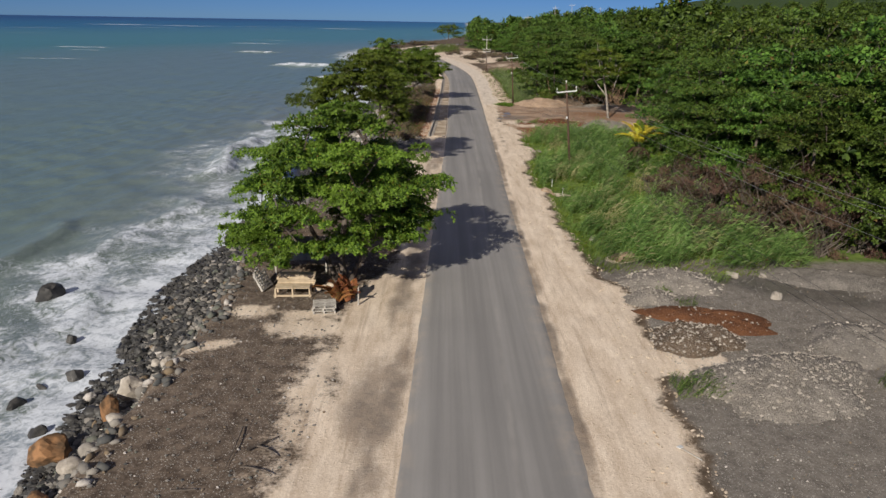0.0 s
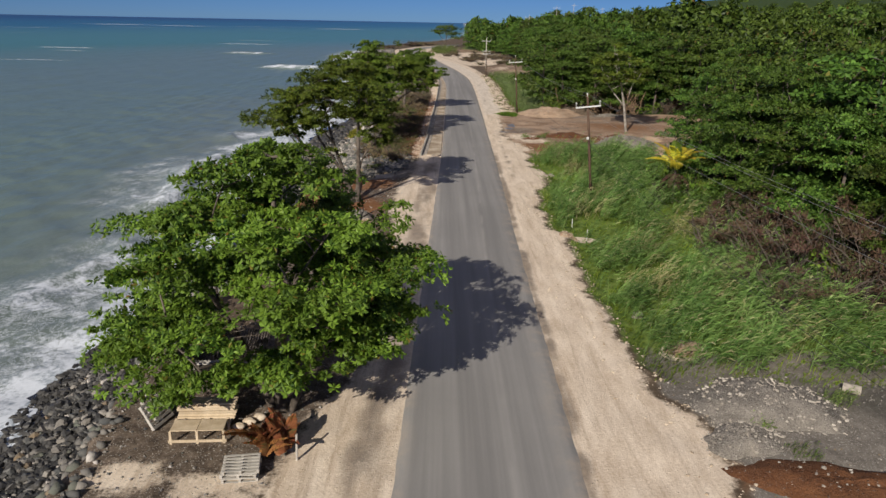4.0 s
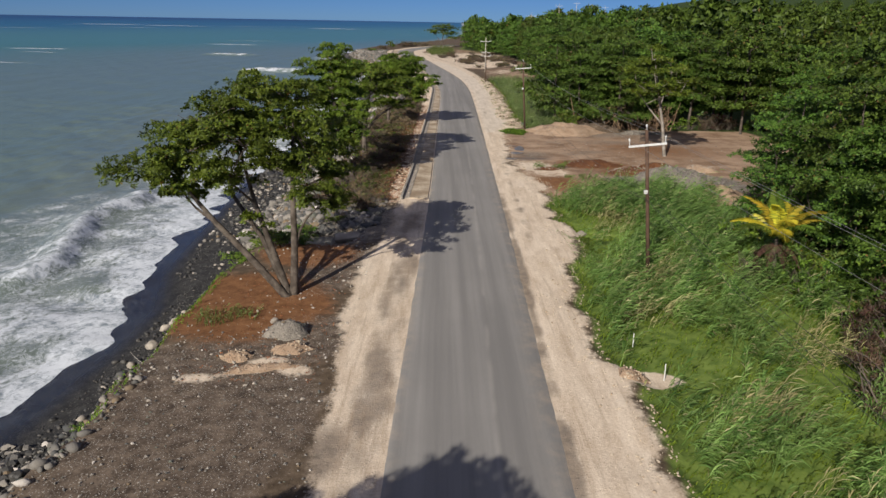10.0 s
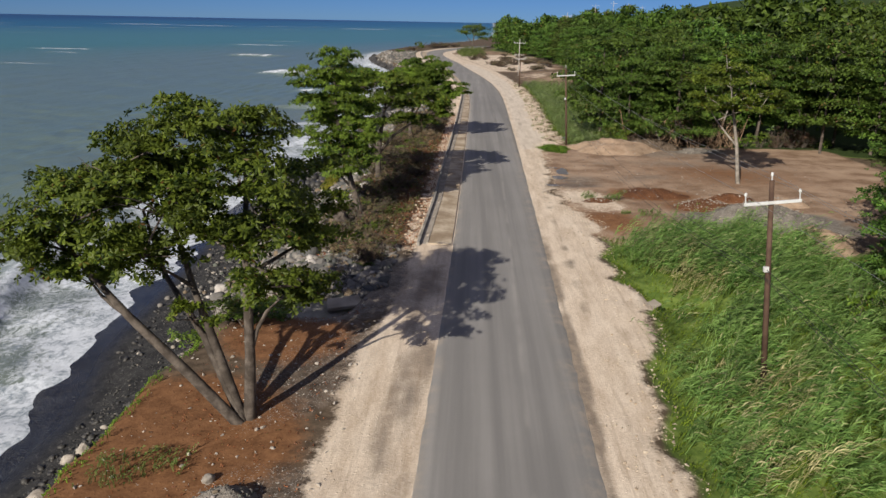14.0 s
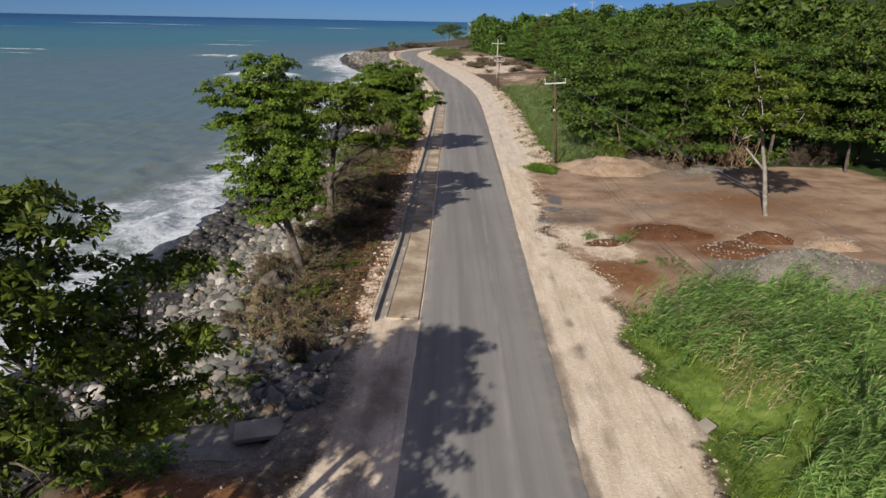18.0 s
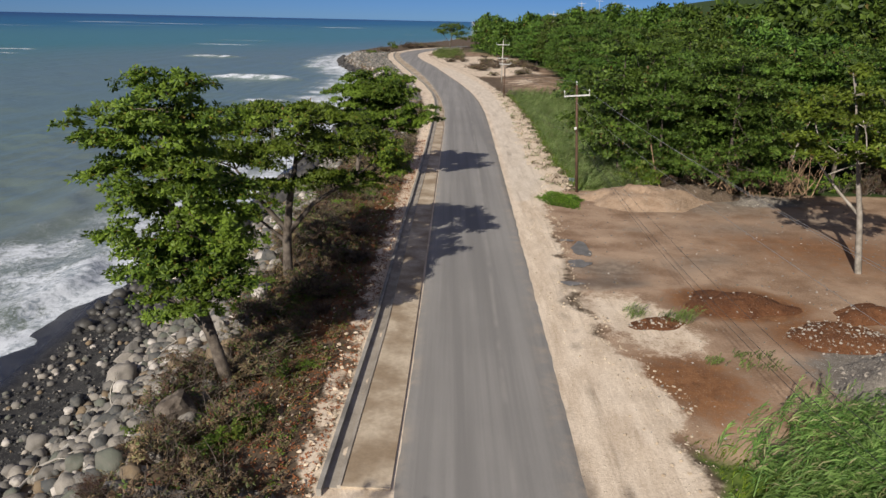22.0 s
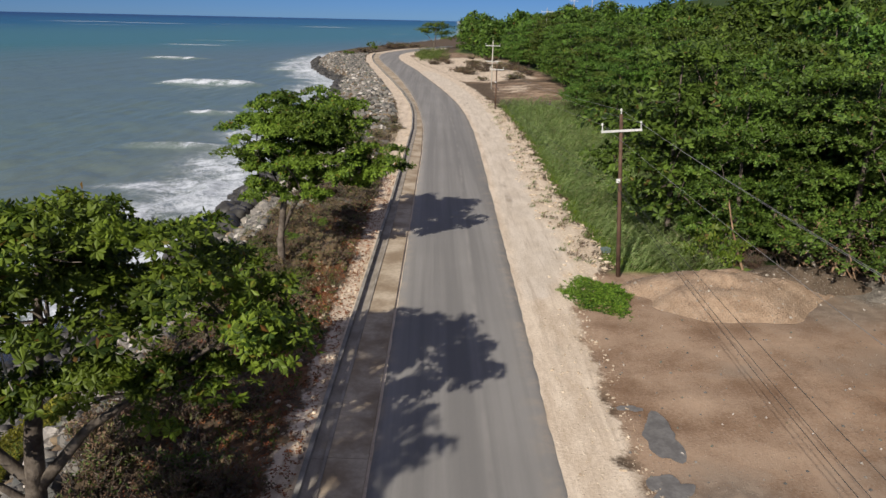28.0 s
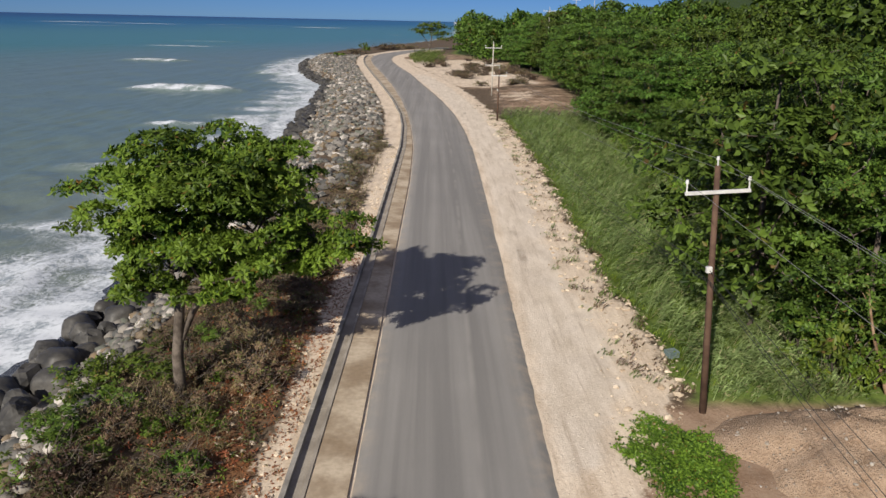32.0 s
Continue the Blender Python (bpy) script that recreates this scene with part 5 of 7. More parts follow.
BOULDERS = []
for k in range(7):
    me = bpy.data.meshes.new("boulder")
    bm = rough_ball(200 + k, 3, 0.16 if k < 4 else 0.26, 0.78, 0 if k < 4 else 5)
    bm.to_mesh(me)
    bm.free()
    for p in me.polygons:
        p.use_smooth = k < 4
    BOULDERS.append(me)
TINTED = {}


def boulder(x, y, size, material, label, z=None, kind=None, turn=None, sink=0.28, group="boulders of the shore", tall=1.0):
    rr = random.Random(int(x * 971 + y * 131))
    k = rr.randrange(7) if kind is None else kind
    if (k, material.name) not in TINTED:
        me = BOULDERS[k].copy()
        me.materials.append(material)
        TINTED[k, material.name] = me
    ob = new("boulder", TINTED[k, material.name])
    zz = (at(x, y) if z is None else z) + size * 0.39 * (1 - 2 * sink) * tall
    ob.matrix_basis = pose(x, y, zz, rr.uniform(-25, 25), rr.uniform(-25, 25), rr.uniform(0, 360) if turn is None else turn)
    ob.scale = (size, size * rr.uniform(0.8, 1.0), size * tall)
    return tagged(ob, label, "boulder", group)


CHIPS = [ball_arrays(230 + k, 1, lumpy=0.3, flat=0.7) for k in range(5)]
ROUND = [ball_arrays(240 + k, 1, lumpy=0.16, flat=0.78) for k in range(6)]
OCTA = [(np.array([[0.5, 0, 0], [-0.5, 0.1, 0], [0, 0.45, 0.05], [0.1, -0.5, 0], [0, 0, 0.4], [0.05, 0, -0.35]]), np.array([[0, 2, 4], [2, 1, 4], [1, 3, 4], [3, 0, 4], [2, 0, 5], [1, 2, 5], [3, 1, 5], [0, 3, 5]]))]
rng = np.random.RandomState(5)


def strew(n, xf, yf, smin, smax, power=2.0):
    """n stones on the ground: xf(y, t) gives x across, yf(t) gives y along."""
    ys = yf(rng.uniform(0, 1, n))
    xs = xf(ys, rng.uniform(0, 1, n))
    s = smin + (smax - smin) * rng.uniform(0, 1, n) ** power
    return np.stack([xs, ys, land(xs, ys) + 0.12 * s], -1), s


# the large coloured blocks by the surf
for x, y, s, m, lab, k, tall in ((-15.9, 23.9, 1.9, M_RED_STONE, "large rusty brown boulder in the surf", 5, 0.75), (-14.6, 26.7, 1.35, M_RED_STONE, "orange boulder leaning on a pale block", 6, 0.9),
                                 (-14.1, 28.0, 1.4, M_PALE_STONE, "tall pale limestone boulder by the surf", 4, 1.15), (-13.6, 25.3, 1.05, M_PALE_STONE, "pale rounded boulder by the surf", 0, 0.8),
                                 (-13.4, 24.1, 0.95, M_PALE_STONE, "pale flat boulder by the surf", 5, 0.6), (-14.2, 22.4, 1.0, M_PALE_STONE, "pale cracked boulder by the surf", 1, 0.9),
                                 (-14.0, 23.4, 0.8, M_STONE, "grey green boulder by the surf", 2, 1.0), (-14.4, 20.2, 1.2, M_RED_STONE, "brown boulder at the water's edge", 1, 0.7),
                                 (-13.7, 28.1, 1.0, M_STONE, "grey boulder by the surf", 3, 1.0), (-13.8, 31.4, 0.75, M_PALE_STONE, "pale boulder on the dark bank", 4, 0.8), (-14.4, 31.6, 0.6, M_PALE_STONE, "pale boulder on the dark bank", 2, 0.8)):
    boulder(x, y, s, m, lab, kind=k, tall=tall, sink=0.06)
for x, y, s in ((-25.2, 42.0, 1.7), (-18.4, 31.2, 1.0), (-19.8, 28.4, 0.8), (-19.6, 30.2, 0.6), (-20.8, 35.7, 0.7), (-17.0, 42.5, 1.0), (-16.4, 37.5, 0.9), (-17.5, 26.0, 0.9)):
    boulder(x, y, s, M_DARK_STONE, "wet black boulder standing in the surf", z=SEA - 0.1, kind=4 + int(s * 10) % 3, sink=0.3)
rr = random.Random(9)
for _ in range(44):                                     # dark stones along the first water's edge
    y = rr.uniform(17, 60)
    x = float(TOE(y)) + 0.6 + (float(SHORE(y)) - float(TOE(y)) - 0.6) * rr.random()
    m = rr.choice([M_DARK_STONE, M_DARK_STONE, M_STONE, M_DARK_STONE])
    boulder(x, y, rr.uniform(0.35, 0.8), m, "dark wet stone at the water's edge" if m is M_DARK_STONE else "grey stone at the water's edge")
# the bank of big rounded stones below the road
placed = []
for _ in range(7000):
    y = rr.uniform(87, 129)
    x = float(BANK(y)) - 0.2 + (float(TOE(y)) - 0.3 - float(BANK(y))) * rr.random()
    s = rr.uniform(0.5, 1.0) if rr.random() < 0.88 else rr.uniform(1.0, 1.4)
    if len(placed) < 260 and all((x - a) ** 2 + (y - b) ** 2 > (0.42 * (s + q)) ** 2 for a, b, q in placed):
        placed.append((x, y, s))
        m = M_STONE
        boulder(x, y, s, m, "large pale limestone boulder of the sea defence" if m is M_PALE_STONE else "large rounded grey boulder of the sea defence", kind=rr.randrange(5), group="boulders of the sea defence")
boulder(-7.8, 98.4, 1.5, M_BARK, "large brown angular boulder among grey stones", kind=5, sink=0.1)
for y in np.arange(138, 168, 1.2):                     # black wave-washed blocks
    for q in (0.0, 1.5):
        boulder(-14.4 + q + rr.uniform(-0.4, 0.4), float(y) + rr.uniform(-0.4, 0.4), rr.uniform(1.0, 2.1), M_DARK_STONE, "large wet black boulder washed by waves", kind=rr.randrange(7), sink=0.25, group="black boulders in the surf")
p, s = strew(330, lambda y, t: TOE(y) - 0.1 + (SHORE(y) + 1.6 - TOE(y)) * t, lambda t: 111 + 29 * t, 0.5, 1.25, 1.4)
scatter("black_stones", ROUND, p, s, rng, M_DARK_STONE, "wet black stones at the foot of the boulders", "stones", True)
# smaller stones, past counting
p, s = strew(2900, lambda y, t: BANK(y) - 0.3 + (TOE(y) + 0.3 - BANK(y)) * t, lambda t: 87 + 65 * t, 0.22, 0.8, 1.3)
scatter("cobbles", ROUND, p, s, rng, M_STONE, "small grey cobbles filling between boulders", "cobbles", True)
p, s = strew(700, lambda y, t: TOE(y) + 0.6 + (SHORE(y) + 1.2 - TOE(y)) * t ** 1.3, lambda t: 88 + 45 * t, 0.12, 0.5, 2.2)
scatter("beach_cobbles", ROUND, p, s, rng, M_STONE, "grey and brown cobbles on the black beach", "cobbles", True)
p, s = strew(1500, lambda y, t: BANK(y) - 1.2 + (SHORE(y) + 0.8 - BANK(y) + 1.2) * t ** 0.8, lambda t: 15 + 46 * t, 0.10, 0.5, 2.2)
scatter("shore_cobbles", CHIPS, p, s, rng, M_STONE, "mixed grey and brown stones above the water's edge", "stones")
p, s = strew(5200, lambda y, t: BANK(y) - 1.6 + (SHORE(y) - 0.6 - BANK(y) + 1.6) * t ** 0.65, lambda t: 15 + 46 * t, 0.09, 0.48, 2.2)
scatter("shore_stones", CHIPS, p, s, rng, M_DARK_STONE, "dark wet stones strewn along the water's edge", "stones")
p, s = strew(1300, lambda y, t: BANK(y) + 0.6 + (TOE(y) - 1.6 - BANK(y)) * t, lambda t: 15 + 48 * t, 0.08, 0.55, 2.6)
scatter("bank_stones", CHIPS, p, s, rng, M_STONE, "grey, brown and pale stones strewn on the bank", "stones", True)
p, s = strew(2200, lambda y, t: TOE(y) + 1.0 + (SHORE(y) + 1.0 - TOE(y)) * t ** 1.6, lambda t: 60 + 55 * t, 0.08, 0.34, 3)
scatter("beach_pebbles", CHIPS, p, s, rng, M_DARK_STONE, "dark pebbles on the black beach", "pebbles", True)
p, s = strew(160, lambda y, t: TOE(y) + 0.8 + (SHORE(y) + 2 - TOE(y)) * t ** 1.6, lambda t: 60 + 60 * t, 0.1, 0.5, 2.5)
scatter("beach_stones", CHIPS, p, s, rng, M_PALE_STONE, "pale stones scattered on the black beach", "stones", True)
p, s = strew(5600, lambda y, t: KERB(y) - 2.6 + (TOE(y) - 0.6 - KERB(y) + 2.6) * t, lambda t: 150 + 240 * t, 0.35, 1.0, 1.6)
scatter("rubble_revetment", CHIPS, p, s, rng, M_STONE, "grey rubble stones of the long sea defence", "rubble")
p, s = strew(420, lambda y, t: TOE(y) + 0.5 + (SHORE(y) - 0.4 - TOE(y)) * t, lambda t: 160 + 230 * t, 0.9, 2.2, 1.6)
scatter("black_rubble", CHIPS, p, s, rng, M_DARK_STONE, "wet black rubble at the foot of the sea defence", "rubble")
p, s = strew(3600, lambda y, t: BANK(y) + (SAND_L(y) - BANK(y)) * t, lambda t: 15 + 52 * t, 0.04, 0.17, 3.5)
scatter("dirt_pebbles", OCTA, p, s, rng, M_STONE, "small pale pebbles on dark gravelly dirt", "pebbles")
p, s = strew(6500, lambda y, t: SAND_R(y) + 0.4 + 15 * t, lambda t: 15 + 29 * t, 0.03, 0.13, 3.0)
scatter("yard_pebbles", OCTA, p, s, rng, M_STONE, "small pale pebbles on grey gravel", "pebbles")
p, s = strew(3200, lambda y, t: 9 + 26 * t, lambda t: 97 + 39 * t, 0.03, 0.16, 4)
scatter("dirt_yard_pebbles", OCTA, p, s, rng, M_STONE, "small pale stones on the brown dirt yard", "pebbles")
p, s = strew(5200, lambda y, t: SAND_R(y) - 2.6 * t ** 2.2 + 0.35, lambda t: 16 + 210 * t, 0.03, 0.15, 3.0)
scatter("verge_rubble", CHIPS, p, s, rng, M_MARL, "broken pale marl lumps along the verge", "rubble")
p, s = strew(1300, lambda y, t: SAND_R(y) - 2.8 * t ** 1.6, lambda t: 136 + 80 * t, 0.05, 0.32, 3.5)
scatter("shoulder_lumps", CHIPS, p, s, rng, M_MARL, "broken pale marl lumps along the wide shoulder", "rubble")
p, s = strew(2200, lambda y, t: KERB(y) - 0.3 - 3.0 * t ** 1.8, lambda t: 92 + 100 * t, 0.03, 0.22, 3.0)
scatter("kerb_rubble", CHIPS, p, s, rng, M_MARL, "broken pale marl lumps behind the kerb", "rubble")
p, s = strew(520, lambda y, t: -3.0 - 8 * t, lambda t: 60 + 26 * t, 0.04, 0.2, 3.8)
scatter("soil_stones", CHIPS, p, s, rng, M_PALE_STONE, "pale stones on red soil", "stones")
p, s = strew(900, lambda y, t: -3.2 - 6.6 * t, lambda t: 85.5 + 8.5 * t, 0.12, 0.8, 1.8)
scatter("gully_rocks", CHIPS, p, s, rng, M_STONE, "grey rocks tumbled in the gully", "rocks")


# ---- heaps of soil and gravel ----
def heap(x, y, rx, ry, high, turn, material, label, stones=0, stone_mat=M_PALE_STONE, seed=1, name="heap"):
    n, m = 40, 14
    ang = np.linspace(0, 2 * np.pi, n, endpoint=False)
    rad = np.linspace(0, 1, m)
    A_, R_ = np.meshgrid(ang, rad)
    edge = 1 + 0.10 * np.sin(3 * A_ + seed) + 0.07 * np.sin(5 * A_ + 2 * seed) + 0.04 * np.sin(9 * A_ + seed)
    u, v = rx * R_ * edge * np.cos(A_), ry * R_ * edge * np.sin(A_)
    c, s = math.cos(radians(turn)), math.sin(radians(turn))
    wx, wy = x + u * c - v * s, y + u * s + v * c
    up = 0.9 * high * (1 - R_ ** 2.2) ** 1.25
    up = up * (1 + 0.2 * waves_noise(wx, wy, seed + 60, 2.4, 3)) + 0.07 * waves_noise(wx, wy, seed + 61, 0.6, 2) * (1 - R_)
    wz = land(wx, wy) + up - 0.12 * R_ ** 3
    z0 = at(x, y)
    v3 = np.stack([wx - x, wy - y, wz - z0], -1).reshape(-1, 3)
    i = np.arange(n * m).reshape(m, n)
    f = np.stack([i[:-1], np.roll(i[:-1], -1, 1), np.roll(i[1:], -1, 1), i[1:]], -1).reshape(-1, 4)
    h = thing(name, pose(x, y, z0), label, name.replace("_", " "))
    part("mound", mesh_of("mound", v3, f, material, True), h)
    if stones:
        k = (np.sqrt(rng.uniform(0.01, 1, stones)) * (m - 1)).astype(int) * n + rng.randint(0, n, stones)
        pos = v3[k] + rng.normal(0, 0.08, (stones, 3)) * np.array([1, 1, 0]) + np.array([0, 0, 0.02])
        st = scatter("gravel_cover", CHIPS, pos, 0.03 + 0.13 * rng.uniform(0, 1, stones) ** 2.6, rng, stone_mat, "pale stones on the heap", "")
        st.parent = h
    return h


heap(14.9, 26.4, 4.6, 3.0, 1.0, 25, M_GRAVEL, "long heap of grey gravel with pale stones", 1500, seed=1, name="gravel_heap")
heap(12.3, 30.6, 2.5, 1.8, 0.95, 10, M_BROWN_GRAVEL, "brown gravel heap full of pale stones", 800, seed=2, name="gravel_heap")
heap(13.6, 39.2, 3.3, 2.7, 0.85, 0, M_GRAVEL, "low heap of grey gravel", 700, seed=3, name="gravel_heap")
heap(11.6, 36.4, 1.7, 1.3, 0.5, 20, M_GRAVEL, "small heap of grey gravel beside the road", 260, seed=4, name="gravel_heap")
heap(14.0, 33.4, 3.9, 1.9, 0.5, -18, M_REDSOIL, "spread heap of red soil", 90, seed=5, name="soil_heap")
heap(23.5, 41.0, 4.6, 3.2, 0.5, -10, M_GRAVEL, "flat spread of fine grey gravel", 60, seed=6, name="gravel_heap")
heap(20.2, 30.5, 3.2, 2.4, 0.9, 30, M_GRAVEL, "heap of grey gravel with pale stones", 240, seed=16, name="gravel_heap")
heap(12.3, 45.2, 1.2, 0.8, 0.5, 30, M_TANSOIL, "small heap of pale marl at the verge", 40, seed=7, name="marl_heap")
heap(9.6, 63.4, 0.9, 0.6, 0.4, 20, M_TANSOIL, "small heap of pale marl at the verge", 60, M_MARL, 21, "marl_heap")
heap(17.2, 110.8, 3.2, 2.1, 0.5, -6, M_REDSOIL, "heap of dark red soil on the dirt yard", 40, seed=8, name="soil_heap")
heap(20.6, 106.6, 2.9, 2.0, 0.6, -10, M_REDSOIL, "heap of red soil scattered with pale stones", 520, seed=9, name="soil_heap")
heap(23.6, 109.6, 2.2, 1.5, 0.6, 8, M_REDSOIL, "heap of dark red soil", 60, seed=10, name="soil_heap")
heap(23.2, 102.8, 5.4, 3.0, 1.4, 12, M_GRAVEL, "long heap of grey gravel beyond the cane grass", 1000, seed=11, name="gravel_heap")
heap(27.6, 108.4, 2.2, 1.6, 0.6, 8, M_TANSOIL, "heap of light brown gravelly soil", 160, seed=22, name="soil_heap")
heap(25.0, 97.6, 3.9, 2.2, 1.3, 8, M_TANSOIL, "heap of tan marl beside dense trees", 60, seed=12, name="marl_heap")
heap(18.0, 133.6, 5.6, 3.6, 1.3, 2, M_TANSOIL, "broad pinkish-tan rubble heap beside the utility pole", 260, seed=13, name="soil_heap")
heap(22.2, 135.2, 4.2, 1.9, 1.25, 0, M_BROWN_GRAVEL, "dark soil heap at the back of the yard", 40, seed=14, name="soil_heap")
heap(28.0, 134.0, 3.2, 1.6, 0.35, 4, M_GRAVEL, "flat heap of grey gravel in the yard", 90, seed=15, name="gravel_heap")
heap(12.2, 108.0, 1.8, 1.0, 0.22, 14, M_REDSOIL, "low mound of red soil and broken marl", 130, seed=17, name="soil_heap")
heap(-5.9, 66.9, 1.15, 0.85, 0.8, 20, M_GRAVEL, "small heap of grey rubble on red soil", 120, M_STONE, 18, "rubble_heap")
heap(-8.0, 40.5, 1.4, 0.9, 0.3, 20, M_BROWN_GRAVEL, "low mound of dark earth behind the planks", 20, M_STONE, 19, "soil_heap")
for x, y, a, b, h, turn, k in ((-7.6, 64.2, 0.75, 0.5, 0.42, 5, 31), (-5.4, 65.0, 1.1, 0.5, 0.35, 12, 32), (-6.4, 63.2, 1.9, 0.45, 0.22, 16, 33)):
    heap(x, y, a, b, h, turn, M_TANSOIL, "low heap of pale crumbling marl on dark gravel", 50, M_MARL, k, "marl_heap")
for x, y, s in ((18.9, 36.7, 0.7), (19.9, 40.8, 0.5), (-13.5, 72.7, 0.6), (-13.8, 72.1, 0.55), (-13.6, 69.7, 0.7), (-12.5, 67.4, 0.35), (-5.4, 66.5, 0.4), (-6.8, 68.1, 0.5), (11.0, 49.2, 0.7)):
    boulder(x, y, s, M_PALE_STONE, "single pale stone lying on the ground", group="loose pale stones")


def puddle(x, y, rx, ry, turn, seed):
    ang = np.linspace(0, 2 * np.pi, 36, endpoint=False)
    e = 1 + 0.25 * np.sin(2 * ang + seed) + 0.14 * np.sin(3 * ang + 2 * seed) + 0.1 * np.sin(5 * ang + seed) + 0.05 * np.sin(9 * ang)
    c, s = math.cos(radians(turn)), math.sin(radians(turn))
    u, v = rx * e * np.cos(ang), ry * e * np.sin(ang)
    zz = float(land(x + u * c - v * s, y + u * s + v * c).max()) + 0.006
    ob = new("puddle", mesh_of("puddle", np.stack([u * c - v * s, u * s + v * c, u * 0], -1), [list(range(36))], M_PUDDLE))
    ob.location = (x, y, zz)
    return tagged(ob, "shallow muddy grey puddle in the dirt", "puddle", "puddles")


puddle(10.5, 119.9, 1.25, 0.7, 80, 1)
puddle(9.9, 121.9, 0.4, 0.25, 0, 2)
puddle(9.9, 117.0, 0.9, 0.55, 40, 5)
puddle(8.9, 113.4, 0.7, 0.3, 10, 4)

# the dark pool in the gully
ang = np.linspace(0, 2 * np.pi, 40, endpoint=False)
e = 1 + 0.15 * np.sin(2 * ang + 1) + 0.08 * np.sin(5 * ang)
pool = tagged(new("pool", mesh_of("pool", np.stack([2.6 * e * np.cos(ang), 1.5 * e * np.sin(ang), 0 * ang], -1), [list(range(40))], M_PUDDLE)), "dark still pool of water in the gully", "pool")
pool.location = (-6.9, 84.9, -1.02)


# ---- cane grass ----
def cane(n, xf, yf, tall, seed, blades=9, droop=1.0, width=0.055, patchy=0.0, leaf=None, glades=()):
    """Stalks bent by the sea wind, with leaves to both sides like a feather, as one array of blades."""
    r = np.random.RandomState(seed)
    y = yf(r.uniform(0, 1, n))
    x = xf(y, r.uniform(0, 1, n))
    cl = np.clip(0.5 + 0.5 * waves_noise(x, y, seed + 1, 4.0, 4), 0, 1)
    keep = cl > patchy
    for gx_, gy_, ga, gb in glades:
        keep &= ((x - gx_) / ga) ** 2 + ((y - gy_) / gb) ** 2 > r.uniform(0.55, 1.25, n)
    x, y, cl = x[keep], y[keep], cl[keep]
    n = len(x)
    h = tall * (0.3 + 0.95 * cl ** 1.4) * r.uniform(0.6, 1.25, n)
    th = r.normal(-0.45, 0.55, n) + 0.9 * waves_noise(x, y, seed + 2, 3.5, 3)
    lean = np.stack([np.cos(th), np.sin(th)], -1) * (r.uniform(0.2, 0.9, n) * h)[:, None]
    base = np.stack([x, y, land(x, y) - 0.03], -1)
    V = []
    for k in range(blades):
        t = 0.2 + 0.8 * (k + 0.5) / blades
        p = base + np.concatenate([lean * t ** 1.7, (h * t * (1 - 0.18 * t))[:, None]], 1)
        side = th + (0.75 if k % 2 else -0.75) * r.uniform(0.5, 1.3, n) * (1.1 - 0.7 * t)
        L = (h * 0.36 if leaf is None else leaf) * r.uniform(0.65, 1.25, n) * (1.15 - 0.45 * t)
        d = np.stack([np.cos(side), np.sin(side), r.uniform(0.25, 1.3, n) * droop], -1)
        d /= np.linalg.norm(d, axis=1, keepdims=True)
        s = np.cross(d, np.stack([r.normal(0, 0.5, n), r.normal(0, 0.5, n), np.ones(n)], -1))
        s /= np.linalg.norm(s, axis=1, keepdims=True) + 1e-6
        w = width * r.uniform(0.7, 1.3, n)[:, None]
        m = p + d * (0.4 * L)[:, None] + np.array([0, 0, 0.03])
        e = p + d * L[:, None] - np.array([0, 0, 1.0]) * (0.22 * L)[:, None]
        V.append(np.stack([p, m + s * w * 0.5, e, m - s * w * 0.5], 1))
    top = base + np.concatenate([lean, (h * 0.85)[:, None]], 1)
    sd = np.stack([-np.sin(th), np.cos(th), 0 * th], -1) * 0.02
    V.append(np.stack([base - sd, base + sd, top + sd * 0.3, top - sd * 0.3], 1))
    return np.concatenate(V).reshape(-1, 3)


def grass(name, arrays, material, label):
    v = np.concatenate(arrays)
    ob = new(name, mesh_of(name, v, np.arange(len(v)).reshape(-1, 4), material))
    return tagged(ob, label, "grass", kind="stuff")


GLADES = ((12.0, 65.0, 2.6, 5.0), (12.6, 87.0, 3.0, 4.4), (18.5, 67.0, 2.6, 5.5), (12.2, 53.5, 1.6, 3.4), (11.6, 79.5, 0.9, 3.0), (16.2, 60.0, 1.6, 4.0), (9.6, 63.4, 2.2, 1.4), (9.9, 85.4, 1.6, 1.6))    # open lawns in the cane
WIDE = lambda y: np.minimum(FOREST(y) + 1.0, 24.0)
grass("cane_grass", [cane(6400, lambda y, t: SAND_R(y) + 0.5 + (WIDE(y) - SAND_R(y) - 0.7) * t, lambda t: 42.5 + 55.0 * t, 2.8, 300, 18, 0.8, width=0.05, patchy=0.42, leaf=0.68, glades=GLADES),
                     cane(900, lambda y, t: 14.0 + 8 * t, lambda t: 90 + 9.5 * t, 2.8, 301, 18, 0.8, width=0.05, leaf=0.68)], M_GRASS, "tall wind-bent green cane grass beside the road")
M_STRAW_CANE = leaf_material("dry_cane_blade", (0.24, 0.20, 0.09), (0.42, 0.36, 0.20), (0.16, 0.2, 0.06), 0.25, 0.25)
DRY_CANE = [cane(70, lambda y, t, q=q: q[0] + 1.6 * (2 * t - 1), lambda t, q=q: q[1] + 1.4 * (2 * t - 1), 2.2, 380 + k, 9, width=0.04) for k, q in enumerate(((12.8, 53), (15.5, 50.5), (17.2, 55.5), (13.6, 60), (12.2, 70.5), (18.2, 66), (16.6, 46.5), (14.4, 89), (13.4, 92.4), (14.8, 92.2), (12.6, 75.0)))]
grass("dry_cane", DRY_CANE, M_STRAW_CANE, "straw-coloured dry cane among green grass")
